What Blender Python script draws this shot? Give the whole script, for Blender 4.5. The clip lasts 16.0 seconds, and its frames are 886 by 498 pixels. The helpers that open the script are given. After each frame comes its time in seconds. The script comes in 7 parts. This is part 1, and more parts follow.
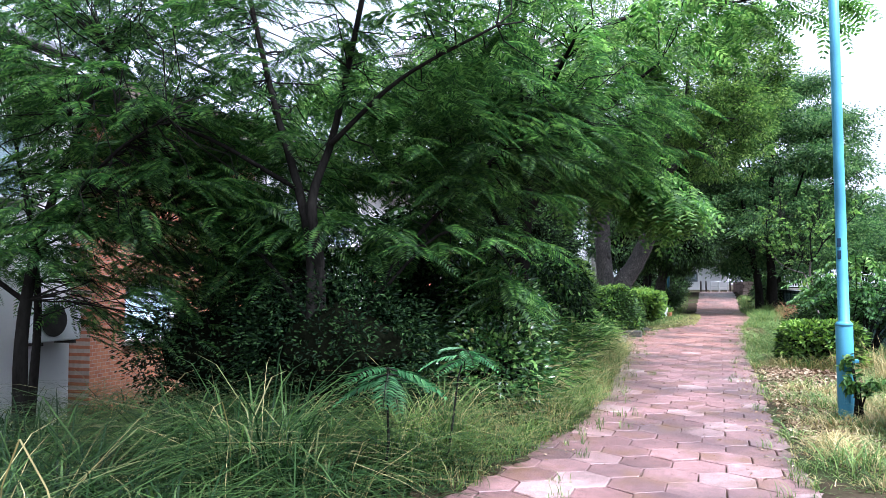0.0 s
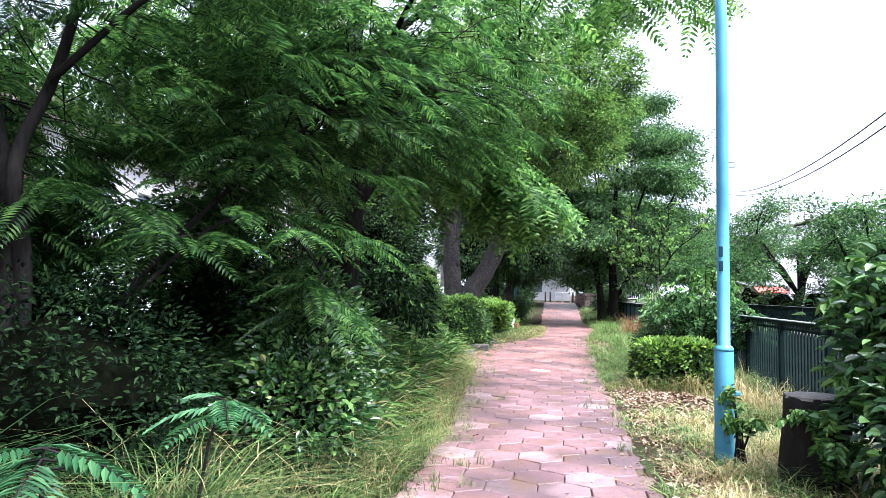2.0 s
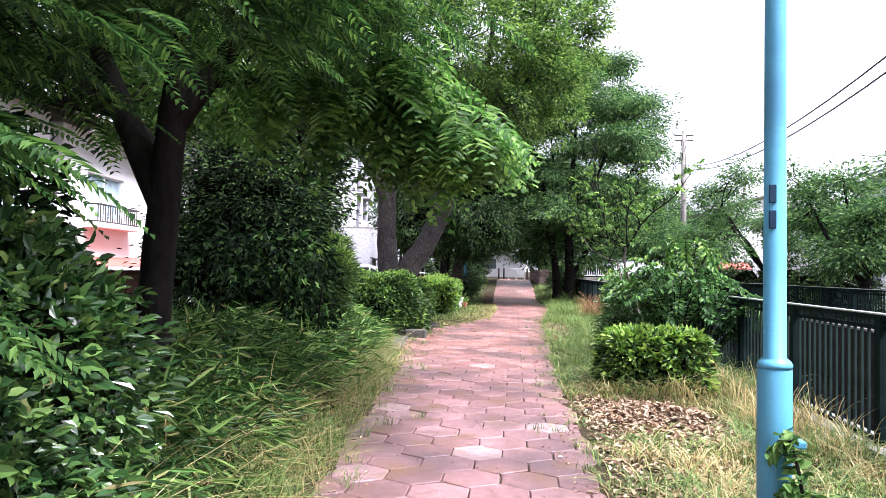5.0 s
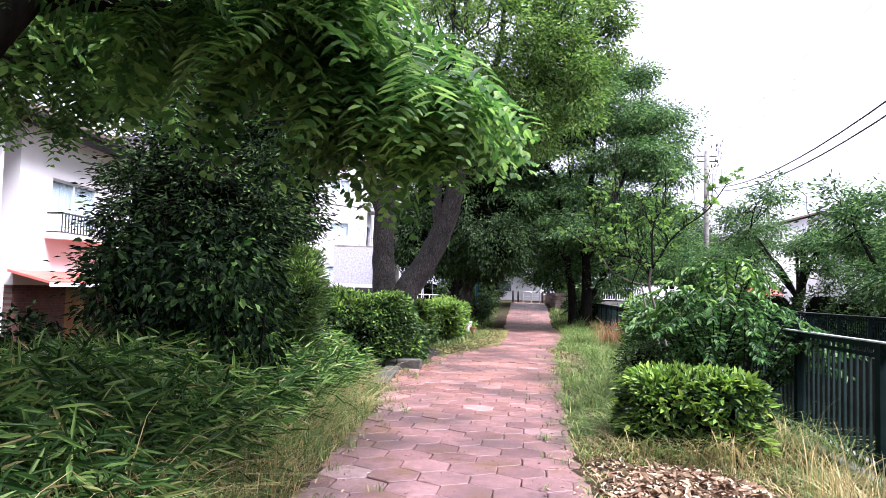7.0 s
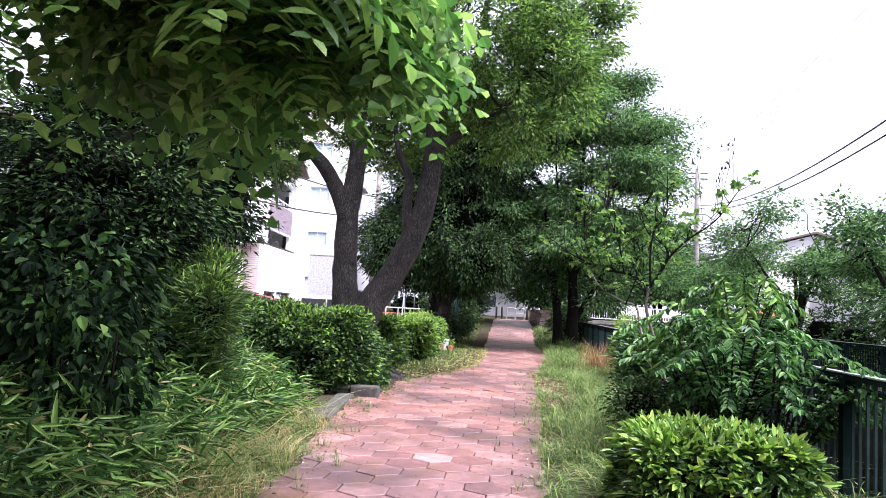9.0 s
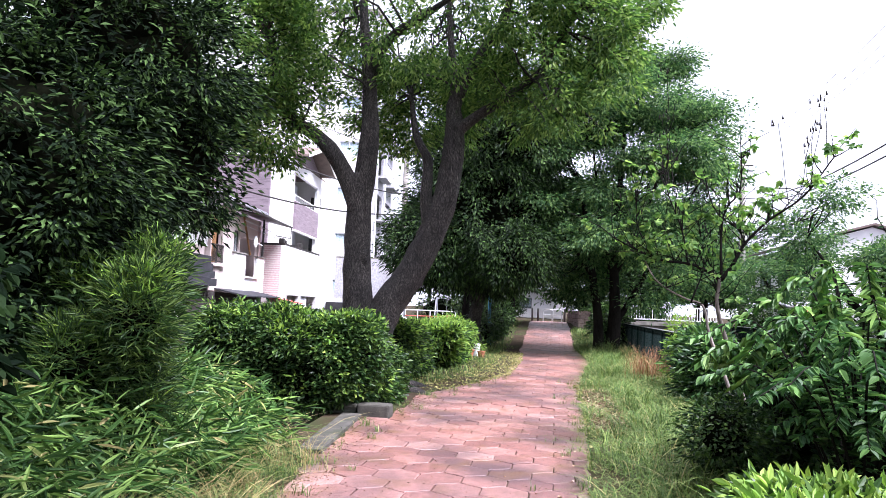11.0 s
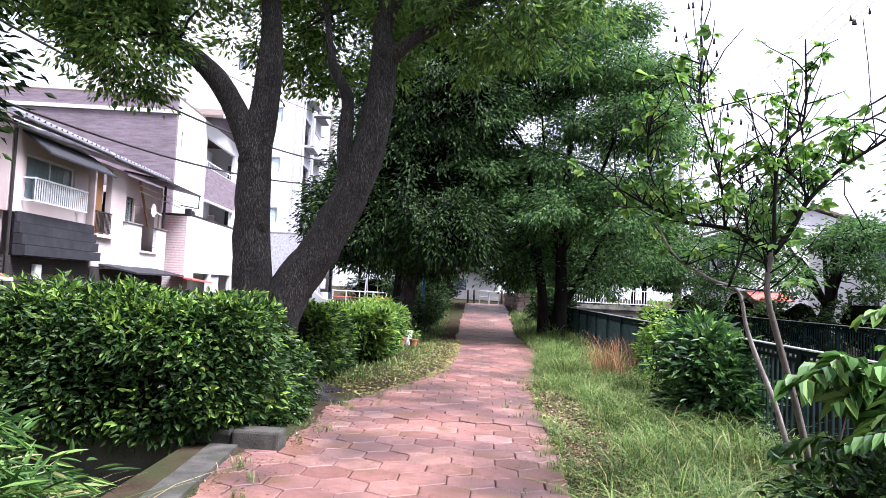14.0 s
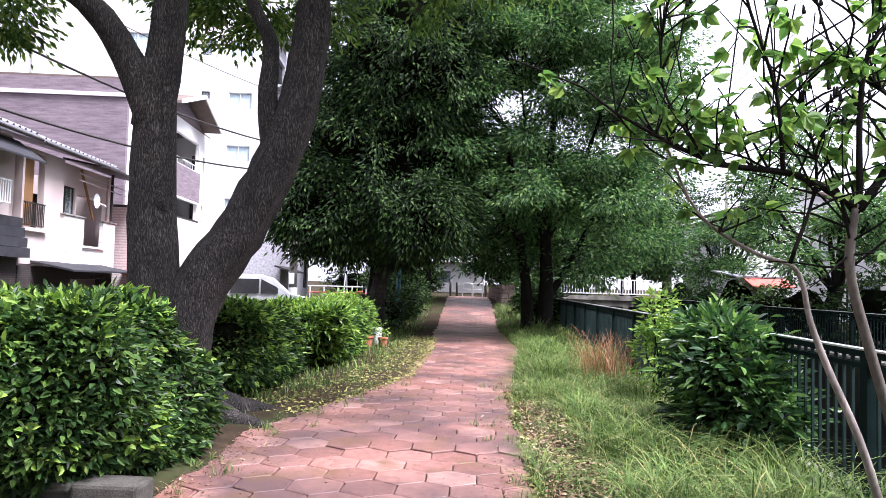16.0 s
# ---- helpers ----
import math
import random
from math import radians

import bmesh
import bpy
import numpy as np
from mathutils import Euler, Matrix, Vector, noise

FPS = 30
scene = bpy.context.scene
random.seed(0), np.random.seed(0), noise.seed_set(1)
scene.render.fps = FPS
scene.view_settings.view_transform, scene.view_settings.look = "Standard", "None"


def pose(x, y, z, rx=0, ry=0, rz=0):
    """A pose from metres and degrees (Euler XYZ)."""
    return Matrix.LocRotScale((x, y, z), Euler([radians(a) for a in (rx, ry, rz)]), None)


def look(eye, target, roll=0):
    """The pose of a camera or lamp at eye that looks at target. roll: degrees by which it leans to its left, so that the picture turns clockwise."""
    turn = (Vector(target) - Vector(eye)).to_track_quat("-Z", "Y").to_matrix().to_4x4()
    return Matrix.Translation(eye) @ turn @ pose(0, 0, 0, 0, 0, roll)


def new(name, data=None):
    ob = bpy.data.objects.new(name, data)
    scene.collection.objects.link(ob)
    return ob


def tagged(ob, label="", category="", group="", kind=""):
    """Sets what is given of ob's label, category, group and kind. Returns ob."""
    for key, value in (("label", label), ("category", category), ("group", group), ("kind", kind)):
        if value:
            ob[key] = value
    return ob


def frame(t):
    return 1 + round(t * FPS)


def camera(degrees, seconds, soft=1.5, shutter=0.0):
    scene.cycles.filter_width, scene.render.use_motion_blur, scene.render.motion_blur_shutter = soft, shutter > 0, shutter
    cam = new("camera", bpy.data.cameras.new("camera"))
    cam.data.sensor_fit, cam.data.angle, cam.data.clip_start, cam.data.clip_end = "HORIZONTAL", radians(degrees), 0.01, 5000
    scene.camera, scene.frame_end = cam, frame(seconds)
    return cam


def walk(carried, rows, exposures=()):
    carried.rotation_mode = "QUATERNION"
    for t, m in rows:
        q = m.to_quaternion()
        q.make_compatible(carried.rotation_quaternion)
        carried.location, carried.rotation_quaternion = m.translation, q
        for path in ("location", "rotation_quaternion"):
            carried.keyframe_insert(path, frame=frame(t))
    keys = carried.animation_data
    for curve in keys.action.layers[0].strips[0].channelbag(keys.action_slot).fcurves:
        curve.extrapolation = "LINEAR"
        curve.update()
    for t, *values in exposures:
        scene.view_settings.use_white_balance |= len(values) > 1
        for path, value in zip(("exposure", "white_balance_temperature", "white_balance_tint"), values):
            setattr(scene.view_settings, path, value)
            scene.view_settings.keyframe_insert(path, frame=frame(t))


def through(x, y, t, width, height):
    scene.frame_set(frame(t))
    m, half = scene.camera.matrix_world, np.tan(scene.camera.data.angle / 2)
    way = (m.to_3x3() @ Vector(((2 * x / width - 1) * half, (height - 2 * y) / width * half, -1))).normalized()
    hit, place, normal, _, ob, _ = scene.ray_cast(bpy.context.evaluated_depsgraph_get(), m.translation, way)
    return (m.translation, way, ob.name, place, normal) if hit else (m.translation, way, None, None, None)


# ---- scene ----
cam = camera(64.2, 16.0, soft=0.65)
METRES, EYE, TILT, LEAN, TURN = 16.5, 1.55, 0.0, 0.0, 21.3
ROWS = [
    (0.0, 0.0, 0.0, 0.0, 0.01, 2.92, 0.2),
    (0.5, 0.0052, 0.03, 0.002, -1.14, 2.66, 0.29),
    (1.0, 0.0099, 0.061, -0.0002, -4.4, 2.31, -1.77),
    (1.5, 0.0186, 0.0908, 0.0005, -9.16, 2.69, -2.31),
    (2.0, 0.0312, 0.12, 0.0018, -11.97, 3.55, -0.94),
    (2.5, 0.0427, 0.1529, -0.0012, -13.56, 1.94, -1.15),
    (3.0, 0.0567, 0.1823, -0.003, -14.12, 1.43, -0.83),
    (3.5, 0.0714, 0.2103, -0.0007, -15.11, 1.41, -1.0),
    (4.0, 0.0824, 0.2403, 0.0019, -16.15, 1.47, -0.85),
    (6.5, 0.1486, 0.3695, 0.0006, -14.05, 2.86, -1.46),
    (7.0, 0.1612, 0.3993, 0.0018, -14.1, 3.45, -1.74),
    (7.5, 0.1726, 0.4289, 0.0042, -14.33, 3.87, -2.1),
    (8.0, 0.1822, 0.4574, 0.0028, -14.62, 4.34, -2.66),
    (8.5, 0.1975, 0.4832, 0.0037, -15.62, 4.66, -3.07),
    (9.0, 0.2136, 0.5086, 0.0063, -15.2, 4.59, -3.09),
    (9.5, 0.224, 0.5365, 0.0044, -13.26, 4.51, -3.26),
    (12.0, 0.2781, 0.6808, 0.0078, -12.32, 4.9, -2.16),
    (12.5, 0.2832, 0.7128, 0.008, -13.49, 6.95, -2.57),
    (13.0, 0.2897, 0.7435, 0.0053, -13.34, 6.34, -0.99),
    (13.5, 0.2976, 0.7735, 0.0063, -15.08, 4.8, -1.48),
    (14.0, 0.3064, 0.8065, 0.008, -17.74, 3.34, -2.73),
    (14.5, 0.3236, 0.8356, 0.0055, -19.15, 1.63, -1.43),
    (15.0, 0.3373, 0.863, 0.0051, -19.39, 0.66, -1.42),
    (15.5, 0.3513, 0.8929, 0.006, -18.94, 0.83, -2.42),
    (16.0, 0.3707, 0.9196, 0.0065, -18.69, 2.85, -1.59),
]
EXPO = [(0.0, 1.66, 5450, 14), (1.6, 1.94, 5500, 16), (3.0, 1.97, 5850, 19), (4.5, 1.88, 5950, 22), (6.5, 1.66, 5900, 25), (8.0, 1.68, 5880, 26), (11.0, 1.65, 5850, 24), (13.0, 1.52, 5800, 23), (16.0, 1.52, 5980, 23)]
walk(cam, [(t, pose(0, 0, EYE, TILT, LEAN, TURN) @ pose(METRES * x, METRES * y, METRES * z, 90 + pitch, roll, yaw)) for t, x, y, z, yaw, pitch, roll in ROWS], EXPO)

# ---- light ----
world = bpy.data.worlds.new("overcast_sky")
scene.world = world
world.use_nodes = True
wn = world.node_tree.nodes
wl = world.node_tree.links
sky = wn.new("ShaderNodeTexSky")
sky.sky_type = "NISHITA"
sky.sun_disc = False
sky.sun_elevation = radians(58)
sky.sun_rotation = radians(117)
sky.dust_density = 6.0
cloud = wn.new("ShaderNodeMix")
cloud.data_type = "RGBA"
cloud.inputs[0].default_value = 0.75
cloud.inputs[7].default_value = (9.0, 9.2, 9.6, 1)
wl.new(sky.outputs[0], cloud.inputs[6])
wl.new(cloud.outputs[2], wn["Background"].inputs[0])
wn["Background"].inputs[1].default_value = 0.072
sun = new("sun", bpy.data.lights.new("sun", "SUN"))
sun.data.energy = 4.8
sun.data.angle = radians(28)
sun.data.color = (1.0, 0.98, 0.95)
sun.matrix_world = look((24, -6, 43), (0, 6, 0))

# ---- materials ----
def node_mat(name):
    m = bpy.data.materials.new(name)
    m.use_nodes = True
    t = m.node_tree
    return m, t.nodes, t.links, t.nodes["Principled BSDF"]


def ramp_node(n, stops):
    r = n.new("ShaderNodeValToRGB")
    while len(r.color_ramp.elements) < len(stops):
        r.color_ramp.elements.new(0.5)
    for e, (p, c) in zip(r.color_ramp.elements, stops):
        e.position, e.color = p, (*c, 1)
    return r


def leaf_mat(name, dark, mid, light, rough=0.5, through=0.25, yellow=None, spec=0.2):
    """Leaves: each its own tint, some light let through."""
    m, n, l, b = node_mat(name)
    g = n.new("ShaderNodeNewGeometry")
    stops = [(0.0, dark), (0.55, mid), (0.92, light)]
    if yellow:
        stops.append((0.99, yellow))
    r = ramp_node(n, stops)
    l.new(g.outputs["Random Per Island"], r.inputs[0])
    tc = n.new("ShaderNodeTexCoord")
    nz = n.new("ShaderNodeTexNoise")
    nz.inputs["Scale"].default_value = 1.7
    l.new(tc.outputs["Object"], nz.inputs["Vector"])
    hs = n.new("ShaderNodeHueSaturation")
    mr = n.new("ShaderNodeMapRange")
    mr.inputs[1].default_value, mr.inputs[2].default_value = 0.3, 0.7
    mr.inputs[3].default_value, mr.inputs[4].default_value = 0.7, 1.3
    l.new(nz.outputs[0], mr.inputs[0])
    l.new(mr.outputs[0], hs.inputs["Value"])
    hs.inputs["Saturation"].default_value = 0.94
    hs.inputs["Hue"].default_value = 0.496
    l.new(r.outputs[0], hs.inputs["Color"])
    l.new(hs.outputs[0], b.inputs["Base Color"])
    b.inputs["Roughness"].default_value = rough
    b.inputs["Specular IOR Level"].default_value = spec
    tr = n.new("ShaderNodeBsdfTranslucent")
    br = n.new("ShaderNodeHueSaturation")
    br.inputs["Value"].default_value = 1.5
    br.inputs["Saturation"].default_value = 1.1
    l.new(hs.outputs[0], br.inputs["Color"])
    l.new(br.outputs[0], tr.inputs[0])
    mx = n.new("ShaderNodeMixShader")
    mx.inputs[0].default_value = through
    l.new(b.outputs[0], mx.inputs[1])
    l.new(tr.outputs[0], mx.inputs[2])
    l.new(mx.outputs[0], n["Material Output"].inputs[0])
    return m


def rough_mat(name, c1, c2, scale=6.0, fine=60.0, rough=0.85, bump=0.3, metal=0.0, stretch=(1, 1, 1), stain=None, obj_vary=0.0, spec=0.25):
    """A surface with blotches at one scale, grain at another, a little relief, and stains."""
    m, n, l, b = node_mat(name)
    if obj_vary:
        where = n.new("ShaderNodeNewGeometry").outputs["Position"]
    else:
        where = n.new("ShaderNodeTexCoord").outputs["Object"]
    mp = n.new("ShaderNodeMapping")
    mp.inputs["Scale"].default_value = stretch
    l.new(where, mp.inputs[0])
    big = n.new("ShaderNodeTexNoise")
    big.inputs["Scale"].default_value = scale
    big.inputs["Detail"].default_value = 6
    l.new(mp.outputs[0], big.inputs["Vector"])
    small = n.new("ShaderNodeTexNoise")
    small.inputs["Scale"].default_value = fine
    small.inputs["Detail"].default_value = 4
    l.new(mp.outputs[0], small.inputs["Vector"])
    mixv = n.new("ShaderNodeMix")
    mixv.inputs[0].default_value = 0.4
    l.new(big.outputs[0], mixv.inputs[2])
    l.new(small.outputs[0], mixv.inputs[3])
    r = ramp_node(n, [(0.32, c1), (0.68, c2)])
    l.new(mixv.outputs[0], r.inputs[0])
    colour = r.outputs[0]
    if stain:
        st = n.new("ShaderNodeTexNoise")
        st.inputs["Scale"].default_value = scale * 0.35
        st.inputs["Detail"].default_value = 8
        l.new(where, st.inputs["Vector"])
        sr = n.new("ShaderNodeMapRange")
        sr.inputs[1].default_value, sr.inputs[2].default_value = 0.5, 0.68
        l.new(st.outputs[0], sr.inputs[0])
        sm = n.new("ShaderNodeMix")
        sm.data_type = "RGBA"
        sm.inputs[7].default_value = (*stain, 1)
        l.new(sr.outputs[0], sm.inputs[0])
        l.new(colour, sm.inputs[6])
        colour = sm.outputs[2]
    if obj_vary:
        oi = n.new("ShaderNodeObjectInfo")
        gi = n.new("ShaderNodeNewGeometry")
        ad = n.new("ShaderNodeMath")
        ad.operation = "ADD"
        l.new(oi.outputs["Random"], ad.inputs[0])
        l.new(gi.outputs["Random Per Island"], ad.inputs[1])
        fr = n.new("ShaderNodeMath")
        fr.operation = "FRACT"
        l.new(ad.outputs[0], fr.inputs[0])
        mr = n.new("ShaderNodeMapRange")
        mr.inputs[3].default_value, mr.inputs[4].default_value = 1 - obj_vary, 1 + obj_vary
        l.new(fr.outputs[0], mr.inputs[0])
        hs = n.new("ShaderNodeHueSaturation")
        l.new(mr.outputs[0], hs.inputs["Value"])
        l.new(colour, hs.inputs["Color"])
        colour = hs.outputs[0]
    l.new(colour, b.inputs["Base Color"])
    b.inputs["Roughness"].default_value = rough
    b.inputs["Specular IOR Level"].default_value = spec
    b.inputs["Metallic"].default_value = metal
    if bump:
        bp = n.new("ShaderNodeBump")
        bp.inputs["Strength"].default_value = bump
        bp.inputs["Distance"].default_value = 0.02
        l.new(mixv.outputs[0], bp.inputs["Height"])
        l.new(bp.outputs[0], b.inputs["Normal"])
    return m


def bark_mat(name, crack, mid, light):
    """Furrowed bark: long cracks between plates, pale worn patches."""
    m, n, l, b = node_mat(name)
    tc = n.new("ShaderNodeTexCoord")
    mp = n.new("ShaderNodeMapping")
    mp.inputs["Scale"].default_value = (1, 1, 0.2)
    l.new(tc.outputs["Object"], mp.inputs[0])
    nz = n.new("ShaderNodeTexNoise")
    nz.inputs["Scale"].default_value = 7
    nz.inputs["Detail"].default_value = 5
    l.new(mp.outputs[0], nz.inputs["Vector"])
    warp = n.new("ShaderNodeMix")
    warp.data_type = "RGBA"
    warp.inputs[0].default_value = 0.3
    l.new(mp.outputs[0], warp.inputs[6])
    l.new(nz.outputs[1], warp.inputs[7])
    vo = n.new("ShaderNodeTexVoronoi")
    vo.feature = "DISTANCE_TO_EDGE"
    vo.inputs["Scale"].default_value = 52
    l.new(warp.outputs[2], vo.inputs["Vector"])
    r = ramp_node(n, [(0.02, crack), (0.18, mid), (0.6, light)])
    l.new(vo.outputs[0], r.inputs[0])
    big = n.new("ShaderNodeTexNoise")
    big.inputs["Scale"].default_value = 1.6
    big.inputs["Detail"].default_value = 6
    l.new(tc.outputs["Object"], big.inputs["Vector"])
    mr = n.new("ShaderNodeMapRange")
    mr.inputs[1].default_value, mr.inputs[2].default_value = 0.35, 0.7
    mr.inputs[3].default_value, mr.inputs[4].default_value = 0.4, 1.6
    l.new(big.outputs[0], mr.inputs[0])
    hs = n.new("ShaderNodeHueSaturation")
    l.new(mr.outputs[0], hs.inputs["Value"])
    l.new(r.outputs[0], hs.inputs["Color"])
    l.new(hs.outputs[0], b.inputs["Base Color"])
    b.inputs["Roughness"].default_value = 0.95
    bp = n.new("ShaderNodeBump")
    bp.inputs["Strength"].default_value = 1.0
    bp.inputs["Distance"].default_value = 0.03
    l.new(vo.outputs[0], bp.inputs["Height"])
    l.new(bp.outputs[0], b.inputs["Normal"])
    return m


M_FROND = leaf_mat("silk_tree_leaf", (0.011, 0.036, 0.011), (0.032, 0.088, 0.022), (0.095, 0.19, 0.04), through=0.5)
M_ASH = leaf_mat("ash_leaf", (0.024, 0.075, 0.018), (0.068, 0.165, 0.032), (0.18, 0.32, 0.075), rough=0.4, through=0.45)
M_FERN = leaf_mat("bright_feathery_leaf", (0.014, 0.055, 0.02), (0.03, 0.11, 0.038), (0.065, 0.18, 0.06))
M_CAMPHOR = leaf_mat("camphor_leaf", (0.022, 0.06, 0.014), (0.07, 0.15, 0.028), (0.175, 0.28, 0.058), through=0.5)
M_ZELKOVA = leaf_mat("zelkova_leaf", (0.014, 0.046, 0.016), (0.046, 0.115, 0.034), (0.13, 0.23, 0.065), through=0.48)
M_DARKLEAF = leaf_mat("dark_evergreen_leaf", (0.003, 0.011, 0.003), (0.013, 0.038, 0.009), (0.065, 0.135, 0.028), through=0.15, rough=0.55)
# The dark stops include shade from the ash canopy overhead.
M_YEW = leaf_mat("shade_dark_conifer_leaf", (0.002, 0.006, 0.003), (0.006, 0.016, 0.005), (0.06, 0.12, 0.03), through=0.08, rough=0.7, spec=0.08)
M_HEDGE = leaf_mat("hedge_leaf", (0.007, 0.023, 0.007), (0.023, 0.062, 0.013), (0.08, 0.155, 0.03), rough=0.36, through=0.15)
M_NEWLEAF = leaf_mat("young_leaf", (0.08, 0.18, 0.025), (0.14, 0.27, 0.035), (0.25, 0.38, 0.06), rough=0.45)
M_SASA = leaf_mat("bamboo_grass_leaf", (0.009, 0.035, 0.008), (0.05, 0.125, 0.025), (0.175, 0.3, 0.065), rough=0.38, through=0.2, yellow=(0.28, 0.25, 0.1))
M_GLOSSY = leaf_mat("glossy_shrub_leaf", (0.006, 0.024, 0.008), (0.026, 0.08, 0.018), (0.1, 0.2, 0.04), rough=0.22, through=0.15, spec=0.8)
M_GRASS = leaf_mat("grass_blade", (0.03, 0.07, 0.016), (0.085, 0.155, 0.032), (0.2, 0.28, 0.07), rough=0.5, yellow=(0.38, 0.33, 0.15))
# Grass colour darkened to hold the tree shade at the start of the path.
M_MEADOW = leaf_mat("long_meadow_blade_shade_tone", (0.005, 0.018, 0.005), (0.014, 0.042, 0.01), (0.07, 0.13, 0.03), rough=0.5, yellow=(0.22, 0.21, 0.09))
# Canopy shade over the left bed is put into this leaf colour.
M_SHADELEAF = leaf_mat("shade_painted_small_leaf", (0.002, 0.007, 0.003), (0.005, 0.016, 0.005), (0.024, 0.055, 0.014), rough=0.6, through=0.1, spec=0.06)
M_PODO = leaf_mat("narrow_evergreen_leaf", (0.01, 0.03, 0.01), (0.03, 0.07, 0.016), (0.11, 0.18, 0.04), rough=0.4)
M_STRAW = leaf_mat("dry_grass_blade", (0.16, 0.14, 0.05), (0.34, 0.27, 0.11), (0.5, 0.42, 0.2), rough=0.6)
M_BROADLEAF = leaf_mat("broad_green_leaf", (0.024, 0.08, 0.018), (0.065, 0.16, 0.03), (0.17, 0.3, 0.06), rough=0.38)
M_DEBRIS = leaf_mat("rotting_debris", (0.03, 0.018, 0.01), (0.12, 0.06, 0.03), (0.26, 0.17, 0.08), rough=0.9, through=0.0)
M_LITTER = leaf_mat("dead_leaf", (0.1, 0.055, 0.03), (0.28, 0.19, 0.11), (0.5, 0.4, 0.27), rough=0.8, through=0.0)
M_CLIPPINGS = leaf_mat("fallen_leaf", (0.06, 0.08, 0.02), (0.26, 0.27, 0.07), (0.42, 0.39, 0.15), rough=0.7, through=0.0)
M_REDWEED = leaf_mat("rusty_seed_head", (0.1, 0.07, 0.025), (0.24, 0.11, 0.05), (0.3, 0.18, 0.08), rough=0.7)
M_BARK = bark_mat("furrowed_bark", (0.006, 0.0055, 0.005), (0.05, 0.044, 0.04), (0.16, 0.145, 0.133))
M_DARKBARK = rough_mat("dark_bark", (0.005, 0.0045, 0.004), (0.022, 0.02, 0.018), 8, 40, 0.95, 0.7, stretch=(1, 1, 0.3), spec=0.05)
M_PALEBARK = rough_mat("pale_smooth_bark", (0.07, 0.06, 0.052), (0.3, 0.26, 0.235), 11, 50, 0.8, 0.4, stretch=(1, 1, 0.35))
M_SOIL = rough_mat("soil", (0.02, 0.015, 0.01), (0.06, 0.044, 0.029), 2.5, 40, 1.0, 0.7, stain=(0.035, 0.045, 0.018), spec=0.05)
def paver_mat(name):
    """Red pressed concrete: tint from piece to piece, gritty speckle, broad dirt and a few worn pale faces."""
    m, n, l, b = node_mat(name)
    where = n.new("ShaderNodeNewGeometry")
    oi = n.new("ShaderNodeObjectInfo")
    ad = n.new("ShaderNodeMath")
    ad.operation = "ADD"
    l.new(oi.outputs["Random"], ad.inputs[0])
    l.new(where.outputs["Random Per Island"], ad.inputs[1])
    fr = n.new("ShaderNodeMath")
    fr.operation = "FRACT"
    l.new(ad.outputs[0], fr.inputs[0])
    piece = ramp_node(n, [(0.0, (0.15, 0.078, 0.076)), (0.35, (0.215, 0.115, 0.113)), (0.8, (0.27, 0.15, 0.148)), (1.0, (0.4, 0.28, 0.27))])
    l.new(fr.outputs[0], piece.inputs[0])
    fresh = ramp_node(n, [(0.0, (0.19, 0.086, 0.07)), (0.35, (0.25, 0.12, 0.098)), (0.8, (0.29, 0.148, 0.122)), (1.0, (0.37, 0.215, 0.18))])
    l.new(fr.outputs[0], fresh.inputs[0])

    def tex(scale, detail):
        t = n.new("ShaderNodeTexNoise")
        t.inputs["Scale"].default_value = scale
        t.inputs["Detail"].default_value = detail
        l.new(where.outputs["Position"], t.inputs["Vector"])
        return t

    def ranged(src, a, b, c, d):
        r = n.new("ShaderNodeMapRange")
        for i, v in enumerate((a, b, c, d)):
            r.inputs[i + 1].default_value = v
        l.new(src, r.inputs[0])
        return r.outputs[0]

    grit, mottle, dirt = tex(140, 3), tex(14, 5), tex(0.85, 7)
    val = n.new("ShaderNodeMath")
    val.operation = "MULTIPLY"
    l.new(ranged(grit.outputs[0], 0.35, 0.66, 0.5, 1.6), val.inputs[0])
    l.new(ranged(mottle.outputs[0], 0.3, 0.7, 0.7, 1.25), val.inputs[1])
    hs = n.new("ShaderNodeHueSaturation")
    l.new(val.outputs[0], hs.inputs["Value"])
    # piece colours go over to the redder ramp between y 13 and 20
    xyz = n.new("ShaderNodeSeparateXYZ")
    l.new(where.outputs["Position"], xyz.inputs[0])
    tone_by_y = n.new("ShaderNodeMix")
    tone_by_y.data_type = "RGBA"
    l.new(ranged(xyz.outputs[1], 13.0, 20.0, 0.0, 1.0), tone_by_y.inputs[0])
    l.new(piece.outputs[0], tone_by_y.inputs[6])
    l.new(fresh.outputs[0], tone_by_y.inputs[7])
    l.new(tone_by_y.outputs[2], hs.inputs["Color"])
    mx = n.new("ShaderNodeMix")
    mx.data_type = "RGBA"
    mx.inputs[7].default_value = (0.07, 0.043, 0.046, 1)
    l.new(ranged(dirt.outputs[0], 0.38, 0.64, 0.0, 0.85), mx.inputs[0])
    l.new(hs.outputs[0], mx.inputs[6])
    moss = tex(2.3, 8)
    mm = n.new("ShaderNodeMix")
    mm.data_type = "RGBA"
    mm.inputs[7].default_value = (0.13, 0.07, 0.03, 1)
    l.new(ranged(moss.outputs[0], 0.52, 0.74, 0.0, 0.75), mm.inputs[0])
    l.new(mx.outputs[2], mm.inputs[6])
    l.new(mm.outputs[2], b.inputs["Base Color"])
    b.inputs["Roughness"].default_value = 0.42
    b.inputs["Specular IOR Level"].default_value = 0.7
    bp = n.new("ShaderNodeBump")
    bp.inputs["Strength"].default_value = 0.5
    bp.inputs["Distance"].default_value = 0.006
    l.new(val.outputs[0], bp.inputs["Height"])
    l.new(bp.outputs[0], b.inputs["Normal"])
    return m


